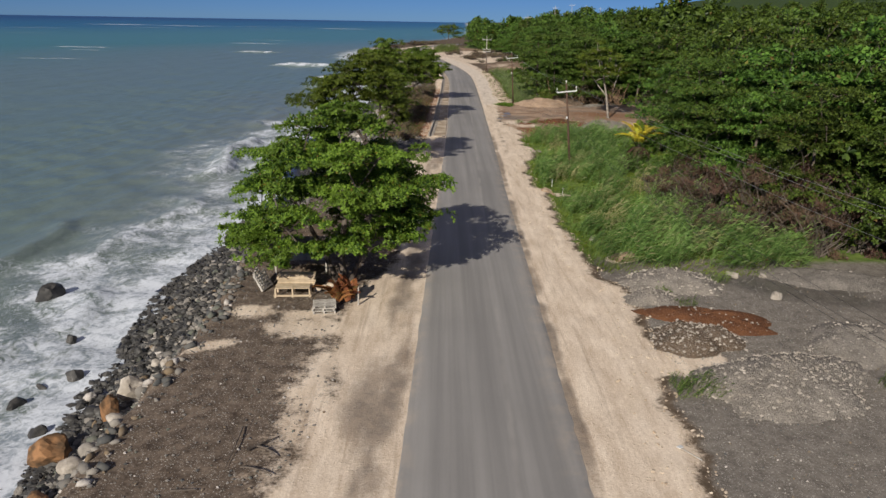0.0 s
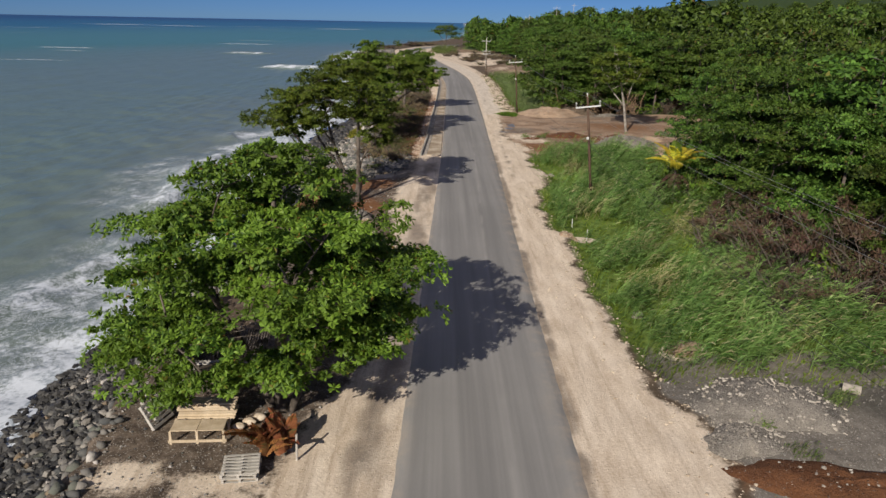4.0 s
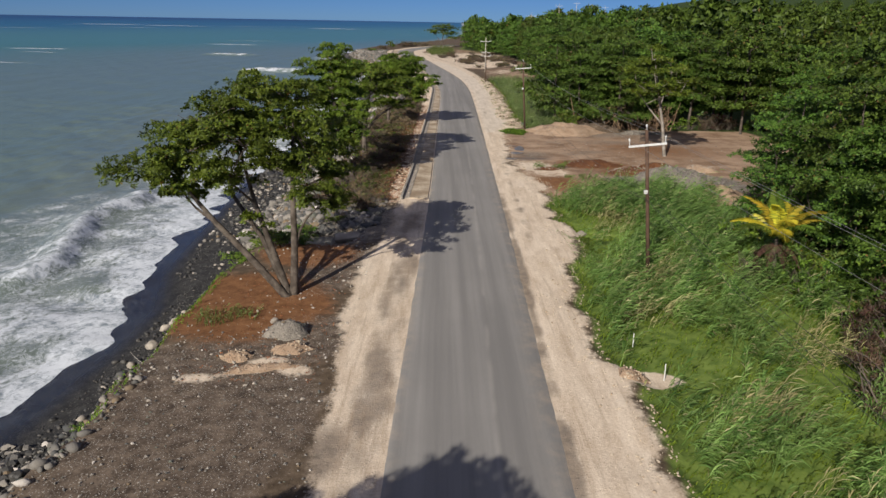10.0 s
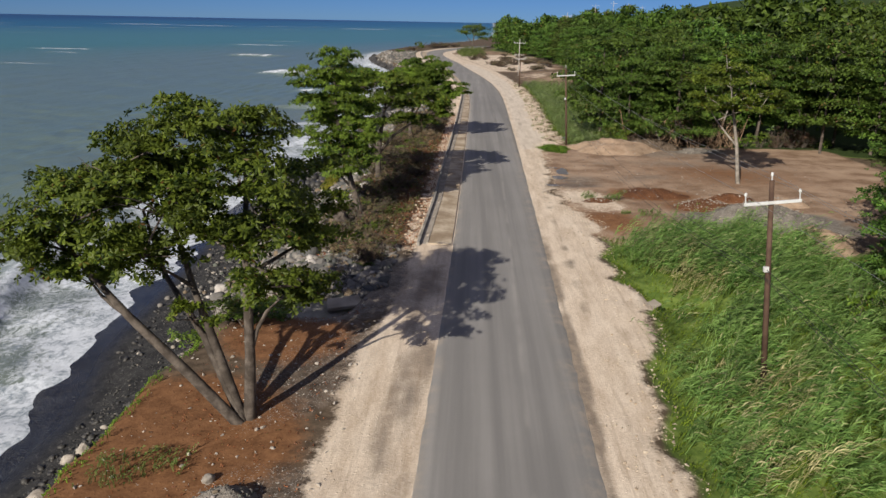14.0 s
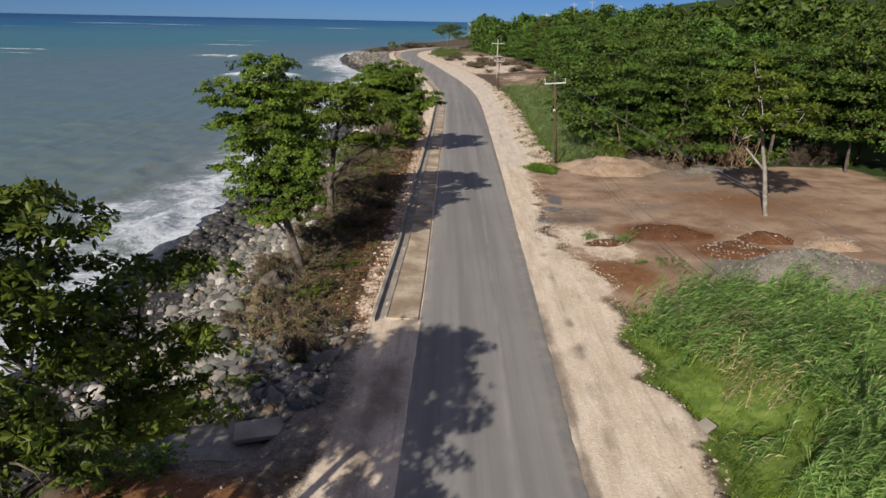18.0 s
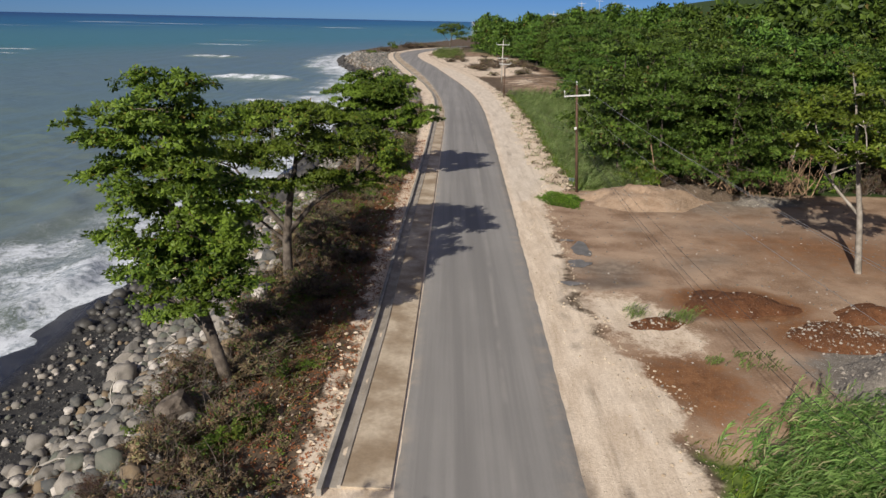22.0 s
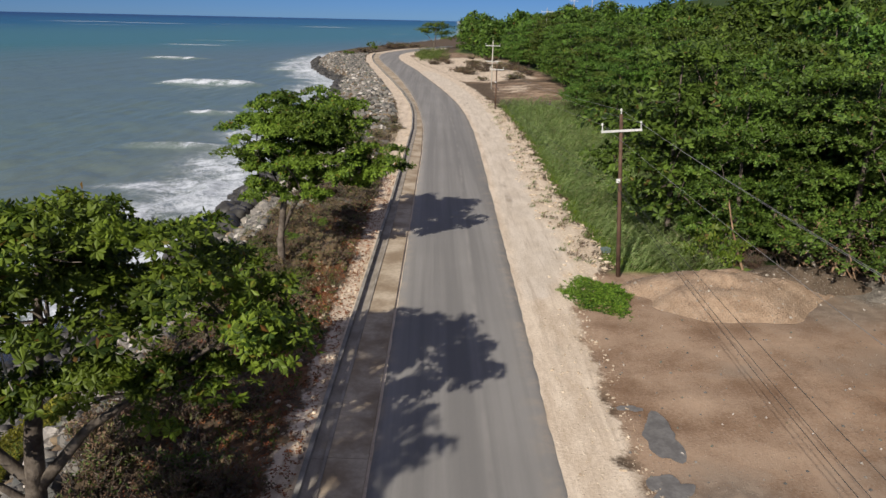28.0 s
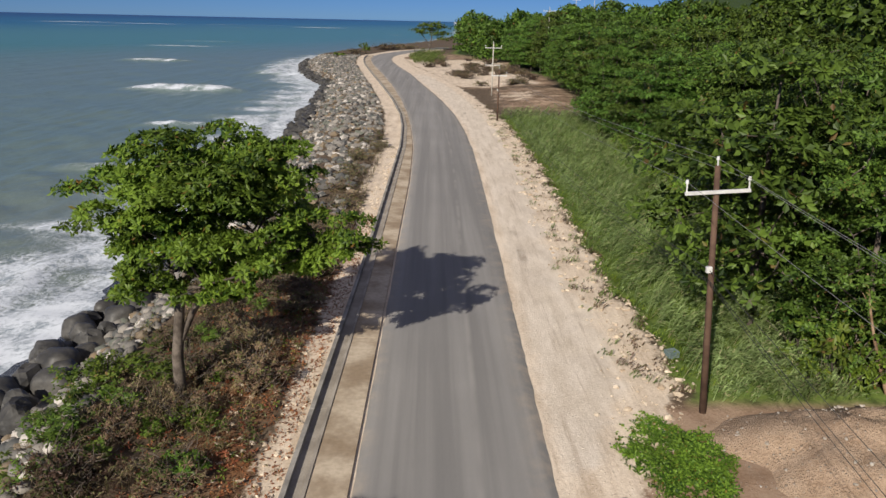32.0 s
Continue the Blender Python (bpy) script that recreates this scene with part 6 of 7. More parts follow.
grass("roadside_grass", [cane(5200, lambda y, t: SAND_R(y) + 0.5 + (FOREST(y) - SAND_R(y)) * t, lambda t: 139 + 84 * t, 2.0, 310, 14, 0.8, width=0.045, patchy=0.33, leaf=0.5),
                        cane(420, lambda y, t: 13.6 + 5.6 * t, lambda t: 137.2 + 3.0 * t, 1.3, 311, 10, width=0.045)], M_VERGE_GRASS, "green cane grass between road and wood")
grass("reeds", [cane(1000, lambda y, t: SAND_R(y) + 1 + 9 * t, lambda t: 345 + 60 * t, 3.0, 320, 7, width=0.2)], M_GRASS, "tall green reeds at the far bend")
M_TURF = leaf_material("low_turf", (0.10, 0.20, 0.018), (0.25, 0.38, 0.04), (0.34, 0.29, 0.14), 0.06, 0.42)
grass("low_grass", [cane(15000, lambda y, t: SAND_R(y) + 0.1 + (WIDE(y) - SAND_R(y)) * t, lambda t: 41.0 + 57.0 * t, 0.36, 330, 5, 1.3, 0.042, glades=((9.8, 63.5, 2.1, 1.1), (9.9, 85.4, 1.6, 1.3))),
                    cane(3600, lambda y, t: SAND_R(y) + 0.1 + (FOREST(y) - SAND_R(y)) * t ** 1.3, lambda t: 138 + 84 * t, 0.45, 331, 5, 1.3, 0.045)], M_TURF, "bright green low grass under the cane")
TUFTS = []
for k, (tx, ty, tr, th_, n) in enumerate(((10.6, 25.8, 0.9, 0.9, 120), (11.4, 109.2, 0.6, 0.8, 60), (13.2, 108.6, 0.7, 0.9, 80), (13.5, 103.9, 0.4, 0.5, 40), (15.4, 104.0, 0.9, 0.6, 90), (12.6, 37.4, 0.5, 0.6, 40), (13.4, 35.6, 0.5, 0.6, 40),
                                          (16.5, 39.5, 0.6, 0.8, 60), (19.5, 26.0, 0.7, 0.9, 60), (-10.0, 68.4, 0.9, 0.7, 70), (-8.6, 69.0, 0.8, 0.5, 60))):
    TUFTS.append(cane(n, lambda y, t, tx=tx, tr=tr: tx + tr * (2 * t - 1), lambda t, ty=ty, tr=tr: ty + tr * (2 * t - 1), th_, 340 + k, 6, 1.2, 0.04))
for k in range(120):                                    # small tufts on the wide shoulder
    y = rng_f.uniform(138, 225)
    TUFTS.append(cane(7, lambda yy, t, tx=float(SAND_R(y)) - 2.6 * rng_f.random() ** 1.6: tx + 0.3 * (2 * t - 1), lambda t, ty=y: ty + 0.3 * (2 * t - 1), rng_f.uniform(0.2, 0.45), 700 + k, 6, 1.2, 0.05))
DRY_TUFTS = []
for k in range(170):                                    # withered weeds along the outer edge of the shoulder
    y = rng_f.uniform(138, 235)
    DRY_TUFTS.append(cane(9, lambda yy, t, tx=float(SAND_R(y)) + 0.3 - 2.4 * rng_f.random() ** 1.8: tx + 0.35 * (2 * t - 1), lambda t, ty=y: ty + 0.3 * (2 * t - 1), rng_f.uniform(0.15, 0.4), 900 + k, 6, 1.2, 0.06))
grass("dry_tufts", DRY_TUFTS, M_SCRUB, "brown withered weeds along the pale shoulder")
grass("grass_tufts", TUFTS, M_GRASS, "green grass tufts growing through gravel and dirt")
grass("bank_grass", [cane(900, lambda y, t: TOE(y) + 0.4 + (BANK(y) - TOE(y) - 0.2) * t, lambda t: 58 + 22 * t, 0.35, 360, 5, 1.2, 0.05)], M_TURF, "bright green creeping plants on the bank above the beach")
M_STRAW = leaf_material("straw_blade", (0.16, 0.13, 0.07), (0.32, 0.25, 0.14), (0.09, 0.13, 0.03), 0.3, 0.25)
grass("dry_grass", [cane(700, lambda y, t: -8.6 + 5.2 * t, lambda t: 126 + 30 * t, 1.2, 372, 8, 1.0, 0.035, 0.5), cane(4200, lambda y, t: KERB(y) - 1.4 + (BANK(y) - 1.5 - KERB(y) + 1.4) * t ** 0.8, lambda t: 90 + 70 * t, 0.7, 370, 6, 1.2, 0.04, 0.4),
                    cane(1500, lambda y, t: KERB(y) - 1.6 - 3.5 * t, lambda t: 150 + 45 * t, 0.6, 371, 5, 1.2, 0.05)], M_STRAW, "dry straw-coloured grass on the slope below the kerb")
p, s = strew(9000, lambda y, t: KERB(y) - 0.3 - 4.6 * t ** 1.2, lambda t: 93 + 70 * t, 0.12, 0.3)
up = rng.normal(0, 0.4, p.shape) + np.array([0, 0, 1.0])
v, f = leaves(p, up, rng, 3, 0.12, 0.07, 0.6)
tagged(new("fallen_leaves", mesh_of("fallen_leaves", v, f, M_RUST)), "rust-red fallen leaves littering the slope", "leaf litter", kind="stuff")
p, s = strew(900, lambda y, t: -3.8 - 6.0 * t, lambda t: 62 + 22 * t, 0.12, 0.3)
up = rng.normal(0, 0.4, p.shape) + np.array([0, 0, 1.0])
v, f = leaves(p, up, rng, 3, 0.10, 0.055, 0.6)
tagged(new("leaf_litter", mesh_of("leaf_litter", v, f, M_RUST)), "rust-red leaf litter on bare soil", "leaf litter", kind="stuff")


p, s = strew(9000, lambda y, t: KERB(y) - 1.3 - 5.6 * t, lambda t: 90 + 72 * t, 0.1, 0.3)
p = p[waves_noise(p[:, 0], p[:, 1], 95, 3.0, 3) > -0.25]
for q, hm, lab in ((p[::2], M_SCRUB, "dry brown herbs covering the slope"), (p[1::4], M_LEAF_BRIGHT, "small green herbs covering the slope"), (p[3::4], M_RUST, "rusty withered herbs on the slope")):
    q = q + np.array([0, 0, 0.04]) + np.abs(rng.normal(0, 0.10, (len(q), 1))) * np.array([0, 0, 1.0])
    v, f = leaves(q, rng.normal(0, 0.45, q.shape) + np.array([0, 0, 1.0]), rng, 5, 0.17, 0.06, 0.15)
    tagged(new("slope_herbs", mesh_of("slope_herbs", v, f, hm)), lab, "herbs", kind="stuff")


# ---- bushes ----
def bush_meshes(seed, leaf, per_area=60, length=0.17, count=6, flat=0.7, masses_n=6, bare=8, name="bush", thin=0.5):
    """About 1 m in radius and height."""
    rr, rg = random.Random(seed), np.random.RandomState(seed)
    blobs = [(rr.uniform(-0.55, 0.55), rr.uniform(-0.55, 0.55), rr.uniform(0.3, 0.75), *(3 * [rr.uniform(0.35, 0.55)])) for _ in range(masses_n)]
    blobs = [(x, y, z, a, b, c * flat) for x, y, z, a, b, c in blobs]
    paths = [limb((rr.uniform(-0.15, 0.15), rr.uniform(-0.15, 0.15), -0.1), Vector(b[:3]), 0.03, 0.01, rr, 0.2, 4) for b in blobs]
    paths += [limb((rr.uniform(-0.4, 0.4), rr.uniform(-0.4, 0.4), -0.05), (rr.uniform(-1, 1), rr.uniform(-1, 1), rr.uniform(0.5, 1.15)), 0.018, 0.005, rr, 0.25, 4) for _ in range(bare)]
    V, F = tubes(paths, 4)
    pts, ups = crown_points(blobs, per_area, rg)
    v, f = leaves(pts, ups, rg, count, length, length * thin, 0.35 if thin > 0.3 else 0.0)
    return mesh_of(name + "_stems", [tuple(q) for q in V], F, M_BARK), mesh_of(name + "_foliage", v, f, leaf)


GREEN_BUSH = [bush_meshes(400 + k, M_LEAF_BRIGHT) for k in range(3)]
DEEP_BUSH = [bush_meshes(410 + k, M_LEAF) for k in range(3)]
DRY_BUSH = [bush_meshes(420 + k, M_DRY, 300, 0.13, 6, 1.0, 9, 50, thin=0.16) for k in range(3)]
SCRUB = [bush_meshes(430 + k, M_SCRUB, 110, 0.15, 5, 0.8, 7, 40, thin=0.36) for k in range(3)]
RUSTY = [bush_meshes(440 + k, M_RUST, 60, 0.15, 5, 0.6, 6, 10) for k in range(2)]
shown = {}


def bush(kinds, k, x, y, r, h, label, group):
    m = pose(x, y, at(x, y) - 0.03, 0, 0, rr.uniform(0, 360))
    key = (id(kinds), k)
    if key not in shown:
        b = thing("bush", m, label, "bush", group)
        part("twig_frame", kinds[k][0], b)
        part("foliage", kinds[k][1], b)
        shown[key] = b
    else:
        b = copy_thing(shown[key], m)
        b.matrix_basis = m
        tagged(b, label, "bush", group)
    b.scale = (r, r * rr.uniform(0.85, 1.15), h)
    return b


rr = random.Random(31)
# on the slope between kerb and boulders
for _ in range(150):
    y = rr.uniform(89, 160)
    x = float(KERB(y)) - rr.uniform(2.2, 7.2)
    k = rr.random()
    if abs(x + 6) < 1.0 and abs(y - 137.2) < 1.2:
        continue
    if k < 0.5:
        bush(SCRUB, rr.randrange(3), x, y, rr.uniform(0.8, 1.6), rr.uniform(0.7, 1.35), "dry brown scrub on the slope below the kerb", "scrub of the slope")
    elif k < 0.68:
        bush(DRY_BUSH, rr.randrange(3), x, y, rr.uniform(0.5, 1.0), rr.uniform(0.4, 0.8), "dark dry bush of bare twigs on the slope", "scrub of the slope")
    else:
        bush(GREEN_BUSH, rr.randrange(3), x, y, rr.uniform(0.4, 0.9), rr.uniform(0.35, 0.8), "small green bush on the slope below the kerb", "green bushes")
for x, y, r, h in ((-4.6, 101.5, 0.8, 0.7), (-4.0, 111.3, 0.7, 0.6), (-9.6, 137.4, 1.5, 0.9), (-8.6, 134.2, 1.4, 0.9), (-7.9, 136.0, 1.2, 1.0), (-9.2, 138.6, 1.3, 1.0), (-10.2, 139.4, 1.4, 0.7), (-7.4, 133.0, 1.0, 0.7), (-5.2, 135.4, 0.8, 0.7), (-5.4, 104.6, 0.9, 0.7), (-6.0, 96.6, 0.9, 0.6), (-5.0, 98.6, 0.7, 0.5), (-6.2, 107.4, 0.9, 0.7), (-5.2, 117.6, 0.9, 0.7), (-6.8, 120.6, 1.0, 0.8), (-7.2, 138.2, 1.0, 0.9), (-10.6, 133.0, 1.3, 0.6), (-10.6, 87.2, 1.5, 0.8), (-12.6, 85.6, 1.5, 0.9), (-11.9, 86.8, 1.7, 1.0), (-10.2, 83.6, 1.6, 1.1), (-12.0, 85.2, 1.4, 0.9),
                   (-10.8, 84.0, 1.4, 0.9), (-11.8, 80.6, 1.2, 0.8), (-10.2, 81.8, 1.8, 1.2), (-9.0, 80.6, 1.4, 1.0), (-8.6, 86.9, 1.5, 0.9), (-9.6, 85.4, 1.7, 1.0), (-8.0, 82.2, 1.2, 0.7), (-6.6, 88.0, 1.0, 0.6), (-12.4, 45.0, 1.4, 0.9), (-12.2, 48.0, 1.6, 1.0), (-11.4, 42.2, 1.2, 0.7), (-11.6, 52.0, 1.3, 0.8), (21.9, 92.4, 1.4, 1.7), 
                   (-12.6, 60.5, 0.7, 0.4), (-9.0, 127.0, 1.3, 0.8), (-10.0, 129.5, 1.2, 0.7), (-9.8, 135.0, 1.2, 0.6), (-10.8, 130.6, 1.2, 0.5), (-9.2, 132.4, 1.0, 0.5), (-8.6, 139.0, 1.2, 0.7), (-8.0, 141.4, 1.1, 0.6), (-10.4, 136.4, 1.0, 0.5), (-9.4, 125.0, 1.4, 0.8), (-7.4, 124.2, 1.1, 0.6)):
    bush(GREEN_BUSH, rr.randrange(3), x, y, r, h, "green leafy bush at the edge of the shore" if x < 0 else "low green leafy bush beside the road", "green bushes")
for x, y, r, h in ((-12.7, 117.5, 1.0, 0.3), (-12.5, 120.0, 1.0, 0.3), (-12.6, 122.5, 1.0, 0.3), (-12.8, 119, 0.8, 0.3)):
    bush(GREEN_BUSH, 1, x, y, r, h, "yellow-green creeper over the boulders", "green bushes")
for y in np.arange(150, 200, 2.6):
    bush(SCRUB, rr.randrange(3), float(KERB(y)) - rr.uniform(2.0, 4.2), float(y), rr.uniform(0.8, 1.5), rr.uniform(0.5, 0.9), "brown dry scrub behind the kerb", "scrub of the slope")
# brown thicket and undergrowth before the wood
for x, y, r, h in ((19.6, 61.0, 1.9, 2.0), (22.0, 60.4, 2.1, 2.4), (23.0, 64.5, 2.0, 2.3), (21.4, 55.0, 2.2, 2.6), (24.6, 51.6, 2.6, 3.0), (26.6, 49.4, 2.4, 2.8), (22.0, 66.8, 1.5, 1.6), (24.8, 57.0, 2.4, 3.0), (19.8, 76.0, 0.9, 1.3), (28.6, 50.4, 2.6, 3.2), (19.4, 50.0, 1.5, 1.7), (21.0, 57.6, 2.2, 2.4), (25.6, 61.5, 2.2, 2.6), (30.5, 52.5, 2.6, 3.0), (27.2, 53.6, 2.6, 3.8), (18.6, 54.0, 1.3, 1.3), (24.0, 54.4, 2.6, 3.6), (29.6, 56.0, 3.0, 4.0), (23.2, 58.8, 2.4, 3.2), (26.0, 46.6, 2.0, 2.4), (29.4, 47.6, 2.2, 2.6), (22.4, 49.8, 1.7, 2.0), (32.5, 50.0, 3, 3.6), (24.0, 67.6, 1.8, 2.2)):
    bush(DRY_BUSH, rr.randrange(3), x, y, r * 1.1, h * 1.35, "dead reddish-brown thicket before the wood", "dead thicket")
for x, y, r, h in ((22.6, 79.8, 1.7, 3.0), (23.0, 77.2, 1.7, 2.8), (22.6, 82.0, 1.6, 2.6), (21.6, 83.8, 1.4, 2.2), (22.4, 74.8, 1.6, 2.4), (21.6, 72.4, 1.3, 1.8)):
    bush(DEEP_BUSH, rr.randrange(3), x, y, r, h, "dense dark green bush behind the palm", "undergrowth of the wood")
for x, y, r, h in ((20.4, 48.2, 1.3, 1.2), (18.2, 51.6, 1.0, 0.9), (23.4, 52.6, 1.6, 2.6), (27.0, 56.6, 2.0, 4.2), (20.6, 59.0, 1.3, 1.4), (25.4, 65.0, 1.8, 3.2), (21.0, 64.0, 1.2, 1.4), (30.6, 48.6, 1.8, 2.6), (24.8, 47.6, 1.2, 1.6), (28.2, 60.6, 2.2, 4.5), (19.0, 57.0, 0.9, 0.9), (32.4, 54.0, 2.0, 4.4)):
    bush(GREEN_BUSH if r < 1.5 else DEEP_BUSH, rr.randrange(3), x, y, r, h, "green bush growing through the dead thicket", "undergrowth of the wood")
for _ in range(60):
    y = rr.choice([rr.uniform(46, 96), rr.uniform(138, 222)])
    x = float(FOREST(y)) + rr.uniform(-1.2, 1.6)
    bush(DEEP_BUSH if rr.random() < 0.6 else GREEN_BUSH, rr.randrange(3), x, y, rr.uniform(1.0, 1.9), rr.uniform(1.2, 2.6), "green undergrowth at the foot of the wood", "undergrowth of the wood")
for x in np.arange(17.5, 46, 1.9):
    dead = 22.5 < x < 33 or rr.random() < 0.3
    bush(DRY_BUSH if dead else DEEP_BUSH, rr.randrange(3), float(x), 138.4 + rr.uniform(-0.5, 0.9), rr.uniform(0.9, 1.5), rr.uniform(1.0, 2.2), "dead brown brush along the back of the yard" if dead else "undergrowth along the back of the yard", "undergrowth of the wood")
for _ in range(46):
    x, y = rr.uniform(-3, 26), rr.uniform(268, 368)
    if x > float(SAND_R(y)) + 2:
        bush(DRY_BUSH if rr.random() < 0.25 else SCRUB, rr.randrange(3), x, y, rr.uniform(1.5, 3.2), rr.uniform(0.8, 1.8), "heap of brown cut brushwood", "cut brushwood")
for x, y, r, h in ((-23, 405, 3.6, 4.6), (-26, 398, 4.5, 2.0), (-14, 445, 6.0, 3.0), (-18, 440, 5.0, 2.4), (-8, 452, 5, 2.4), (-29, 385, 4, 1.4)):
    bush(SCRUB if r > 4 else DEEP_BUSH, rr.randrange(3), x, y, r, h, "distant bushes on the headland", "headland bushes")
w, c = tree_meshes("headland_tree", 451, [stem((0, 0, -0.5, 0.4), (0.4, 0, 3, 0.32), (1.0, 0, 6, 0.22), (0.5, 0, 10, 0.08)), stem((0.2, 0, 2.0, 0.25), (-2.5, 0, 5.5, 0.14), (-4, 0, 8, 0.06))],
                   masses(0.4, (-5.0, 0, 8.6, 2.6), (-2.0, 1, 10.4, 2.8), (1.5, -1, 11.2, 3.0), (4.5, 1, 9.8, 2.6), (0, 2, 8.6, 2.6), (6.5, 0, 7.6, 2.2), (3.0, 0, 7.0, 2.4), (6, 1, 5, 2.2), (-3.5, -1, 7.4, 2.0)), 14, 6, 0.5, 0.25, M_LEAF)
tree(pose(1.5, 452, at(1.5, 452)), w, c, "wide dark tree standing alone on the headland")
rg = np.random.RandomState(12)                           # leafy creeper round the foot of the pole
k = 2200
a, q = rg.uniform(0, 6.28, k), rg.uniform(0, 1, k) ** 0.6 + rg.normal(0, 0.1, k)
px, py = 11.2 + 1.7 * q * np.cos(a) * (1 + 0.2 * np.sin(3 * a)), 133.3 + 2.4 * q * np.sin(a) * (1 + 0.2 * np.sin(4 * a))
pts = np.stack([px, py, land(px, py) + 0.03 + (0.12 + 0.5 * np.clip(waves_noise(px, py, 93, 1.3, 3), 0, 1)) * rg.uniform(0, 1, k) * np.clip(1.2 - q, 0.2, 1)], -1)
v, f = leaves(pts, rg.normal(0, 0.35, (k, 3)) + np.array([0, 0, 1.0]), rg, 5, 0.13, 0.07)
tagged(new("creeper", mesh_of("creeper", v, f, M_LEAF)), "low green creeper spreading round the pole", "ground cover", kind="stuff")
M_MOSS = leaf_material("yellow_creeper", (0.15, 0.14, 0.018), (0.30, 0.26, 0.035), (0.10, 0.13, 0.02), 0.3)
k = 2600
a, q = rg.uniform(0, 6.28, k), rg.uniform(0, 1, k) ** 0.55 + rg.normal(0, 0.07, k)
py = 121.0 + 4.4 * q * np.sin(a) * (1 + 0.15 * np.sin(3 * a))
px = TOE(py) + 0.75 + 0.85 * q * np.cos(a) * (1 + 0.2 * np.sin(5 * a))
pts = np.stack([px, py, land(px, py) + 0.42 + 0.12 * rg.uniform(0, 1, k)], -1)
v, f = leaves(pts, rg.normal(0, 0.35, (k, 3)) + np.array([0, 0, 1.0]), rg, 5, 0.13, 0.07)
tagged(new("yellow_creeper", mesh_of("yellow_creeper", v, f, M_MOSS)), "yellow-green creeper matted over the boulders", "ground cover", kind="stuff")
# the slim tree of the yard
w, c = tree_meshes("yard_tree", 450, [stem((0, 0, -0.2, 0.21), (-0.6, 0, 3.5, 0.17), (-1.4, 0, 7, 0.1), (-2.4, 0, 11.6, 0.03))],
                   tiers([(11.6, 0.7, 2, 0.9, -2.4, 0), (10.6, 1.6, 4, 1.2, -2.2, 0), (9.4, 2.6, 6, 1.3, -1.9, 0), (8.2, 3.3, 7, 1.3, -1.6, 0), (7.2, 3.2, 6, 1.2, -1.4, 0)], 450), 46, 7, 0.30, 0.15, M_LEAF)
w.materials[0] = M_PALE_BARK
tree(pose(26.5, 116.4, at(26.5, 116.4)), w, c, "slim pale-trunked tree leaning on the dirt yard")


# ---- yellow palm ----
def frond(seed, length):
    rg = np.random.RandomState(seed)
    n = 34
    t = np.linspace(0.12, 1, n)
    spine = np.stack([length * t * 0.92, 0 * t, length * (0.55 * t - 0.75 * t ** 2.2)], -1)
    V = []
    for sgn in (-1, 1):
        L = 0.62 * np.sin(np.pi * (0.12 + 0.85 * t)) ** 0.7 * length * 0.33
        d = np.stack([0.45 + 0 * t, sgn * np.ones(n), -0.35 + rg.normal(0, 0.12, n)], -1)
        d /= np.linalg.norm(d, axis=1, keepdims=True)
        w = np.array([1, 0, 0.1]) * 0.06
        m = spine + d * (0.5 * L)[:, None]
        V.append(np.stack([spine, m + w, spine + d * L[:, None] - np.array([0, 0, 0.15]) * L[:, None], m - w], 1))
    w = np.array([0, 0.02, 0])
    V.append(np.stack([spine[:-1] - w, spine[:-1] + w, spine[1:] + w, spine[1:] - w], 1))
    return np.concatenate(V).reshape(-1, 3)


def palm(x, y, high, n, length, material, label):
    z = at(x, y)
    p = thing("palm", pose(x, y, z), label, "palm")
    V, F = tubes([stem((0, 0, -0.1, 0.16), (0.1, 0, high * 0.5, 0.12), (0, 0, high, 0.09))], 8)
    part("trunk", mesh_of("trunk", [tuple(q) for q in V], F, M_BARK, True), p)
    for k in range(n):
        v = frond(500 + k % 3, length * rr.uniform(0.85, 1.1))
        f = part("frond", mesh_of("frond", v, np.arange(len(v)).reshape(-1, 4), M_LEAF_BRIGHT if k % 4 == 3 else material), p)
        f.matrix_basis = pose(0, 0, high, 0, rr.uniform(-84, -22), 360 * k / n + rr.uniform(-14, 14))
    for k in range(9):
        v = frond(510 + k % 3, length * rr.uniform(0.5, 0.7))
        f = part("dead_frond", mesh_of("dead_frond", v, np.arange(len(v)).reshape(-1, 4), M_DRY), p, "dead brown hanging frond")
        f.matrix_basis = pose(0, 0, high * 0.9, 0, rr.uniform(20, 48), 40 * k + rr.uniform(-14, 14))
    return p


palm(20.9, 75.9, 2.9, 13, 3.3, M_PALM, "young palm with yellow fronds before dark trees")


# ---- dead branches and driftwood ----
def branch(name, a, b, r, label, seed, material=M_BARK, forks=3, group="dead branches"):
    q = random.Random(seed)
    a, b = Vector(a), Vector(b)
    main = limb(a, b, r, r * 0.35, q, 0.08, 7)
    V, F = tubes([[(p - a, s) for p, s in main]], 6)
    ob = new(name, mesh_of(name, [tuple(v) for v in V], F, material, True))
    ob.location = a
    tagged(ob, label, name.replace("_", " "), group)
    for _ in range(forks):
        p, s = main[q.randrange(2, 6)]
        e = p + Vector((q.uniform(-1, 1), q.uniform(-1, 1), q.uniform(0.0, 0.9))) * (b - a).length * 0.35
        V, F = tubes([[(v - a, w) for v, w in limb(p, e, s * 0.6, s * 0.2, q, 0.15, 5)]], 5)
        part("fork", mesh_of("fork", [tuple(v) for v in V], F, material, True), ob)
    return ob


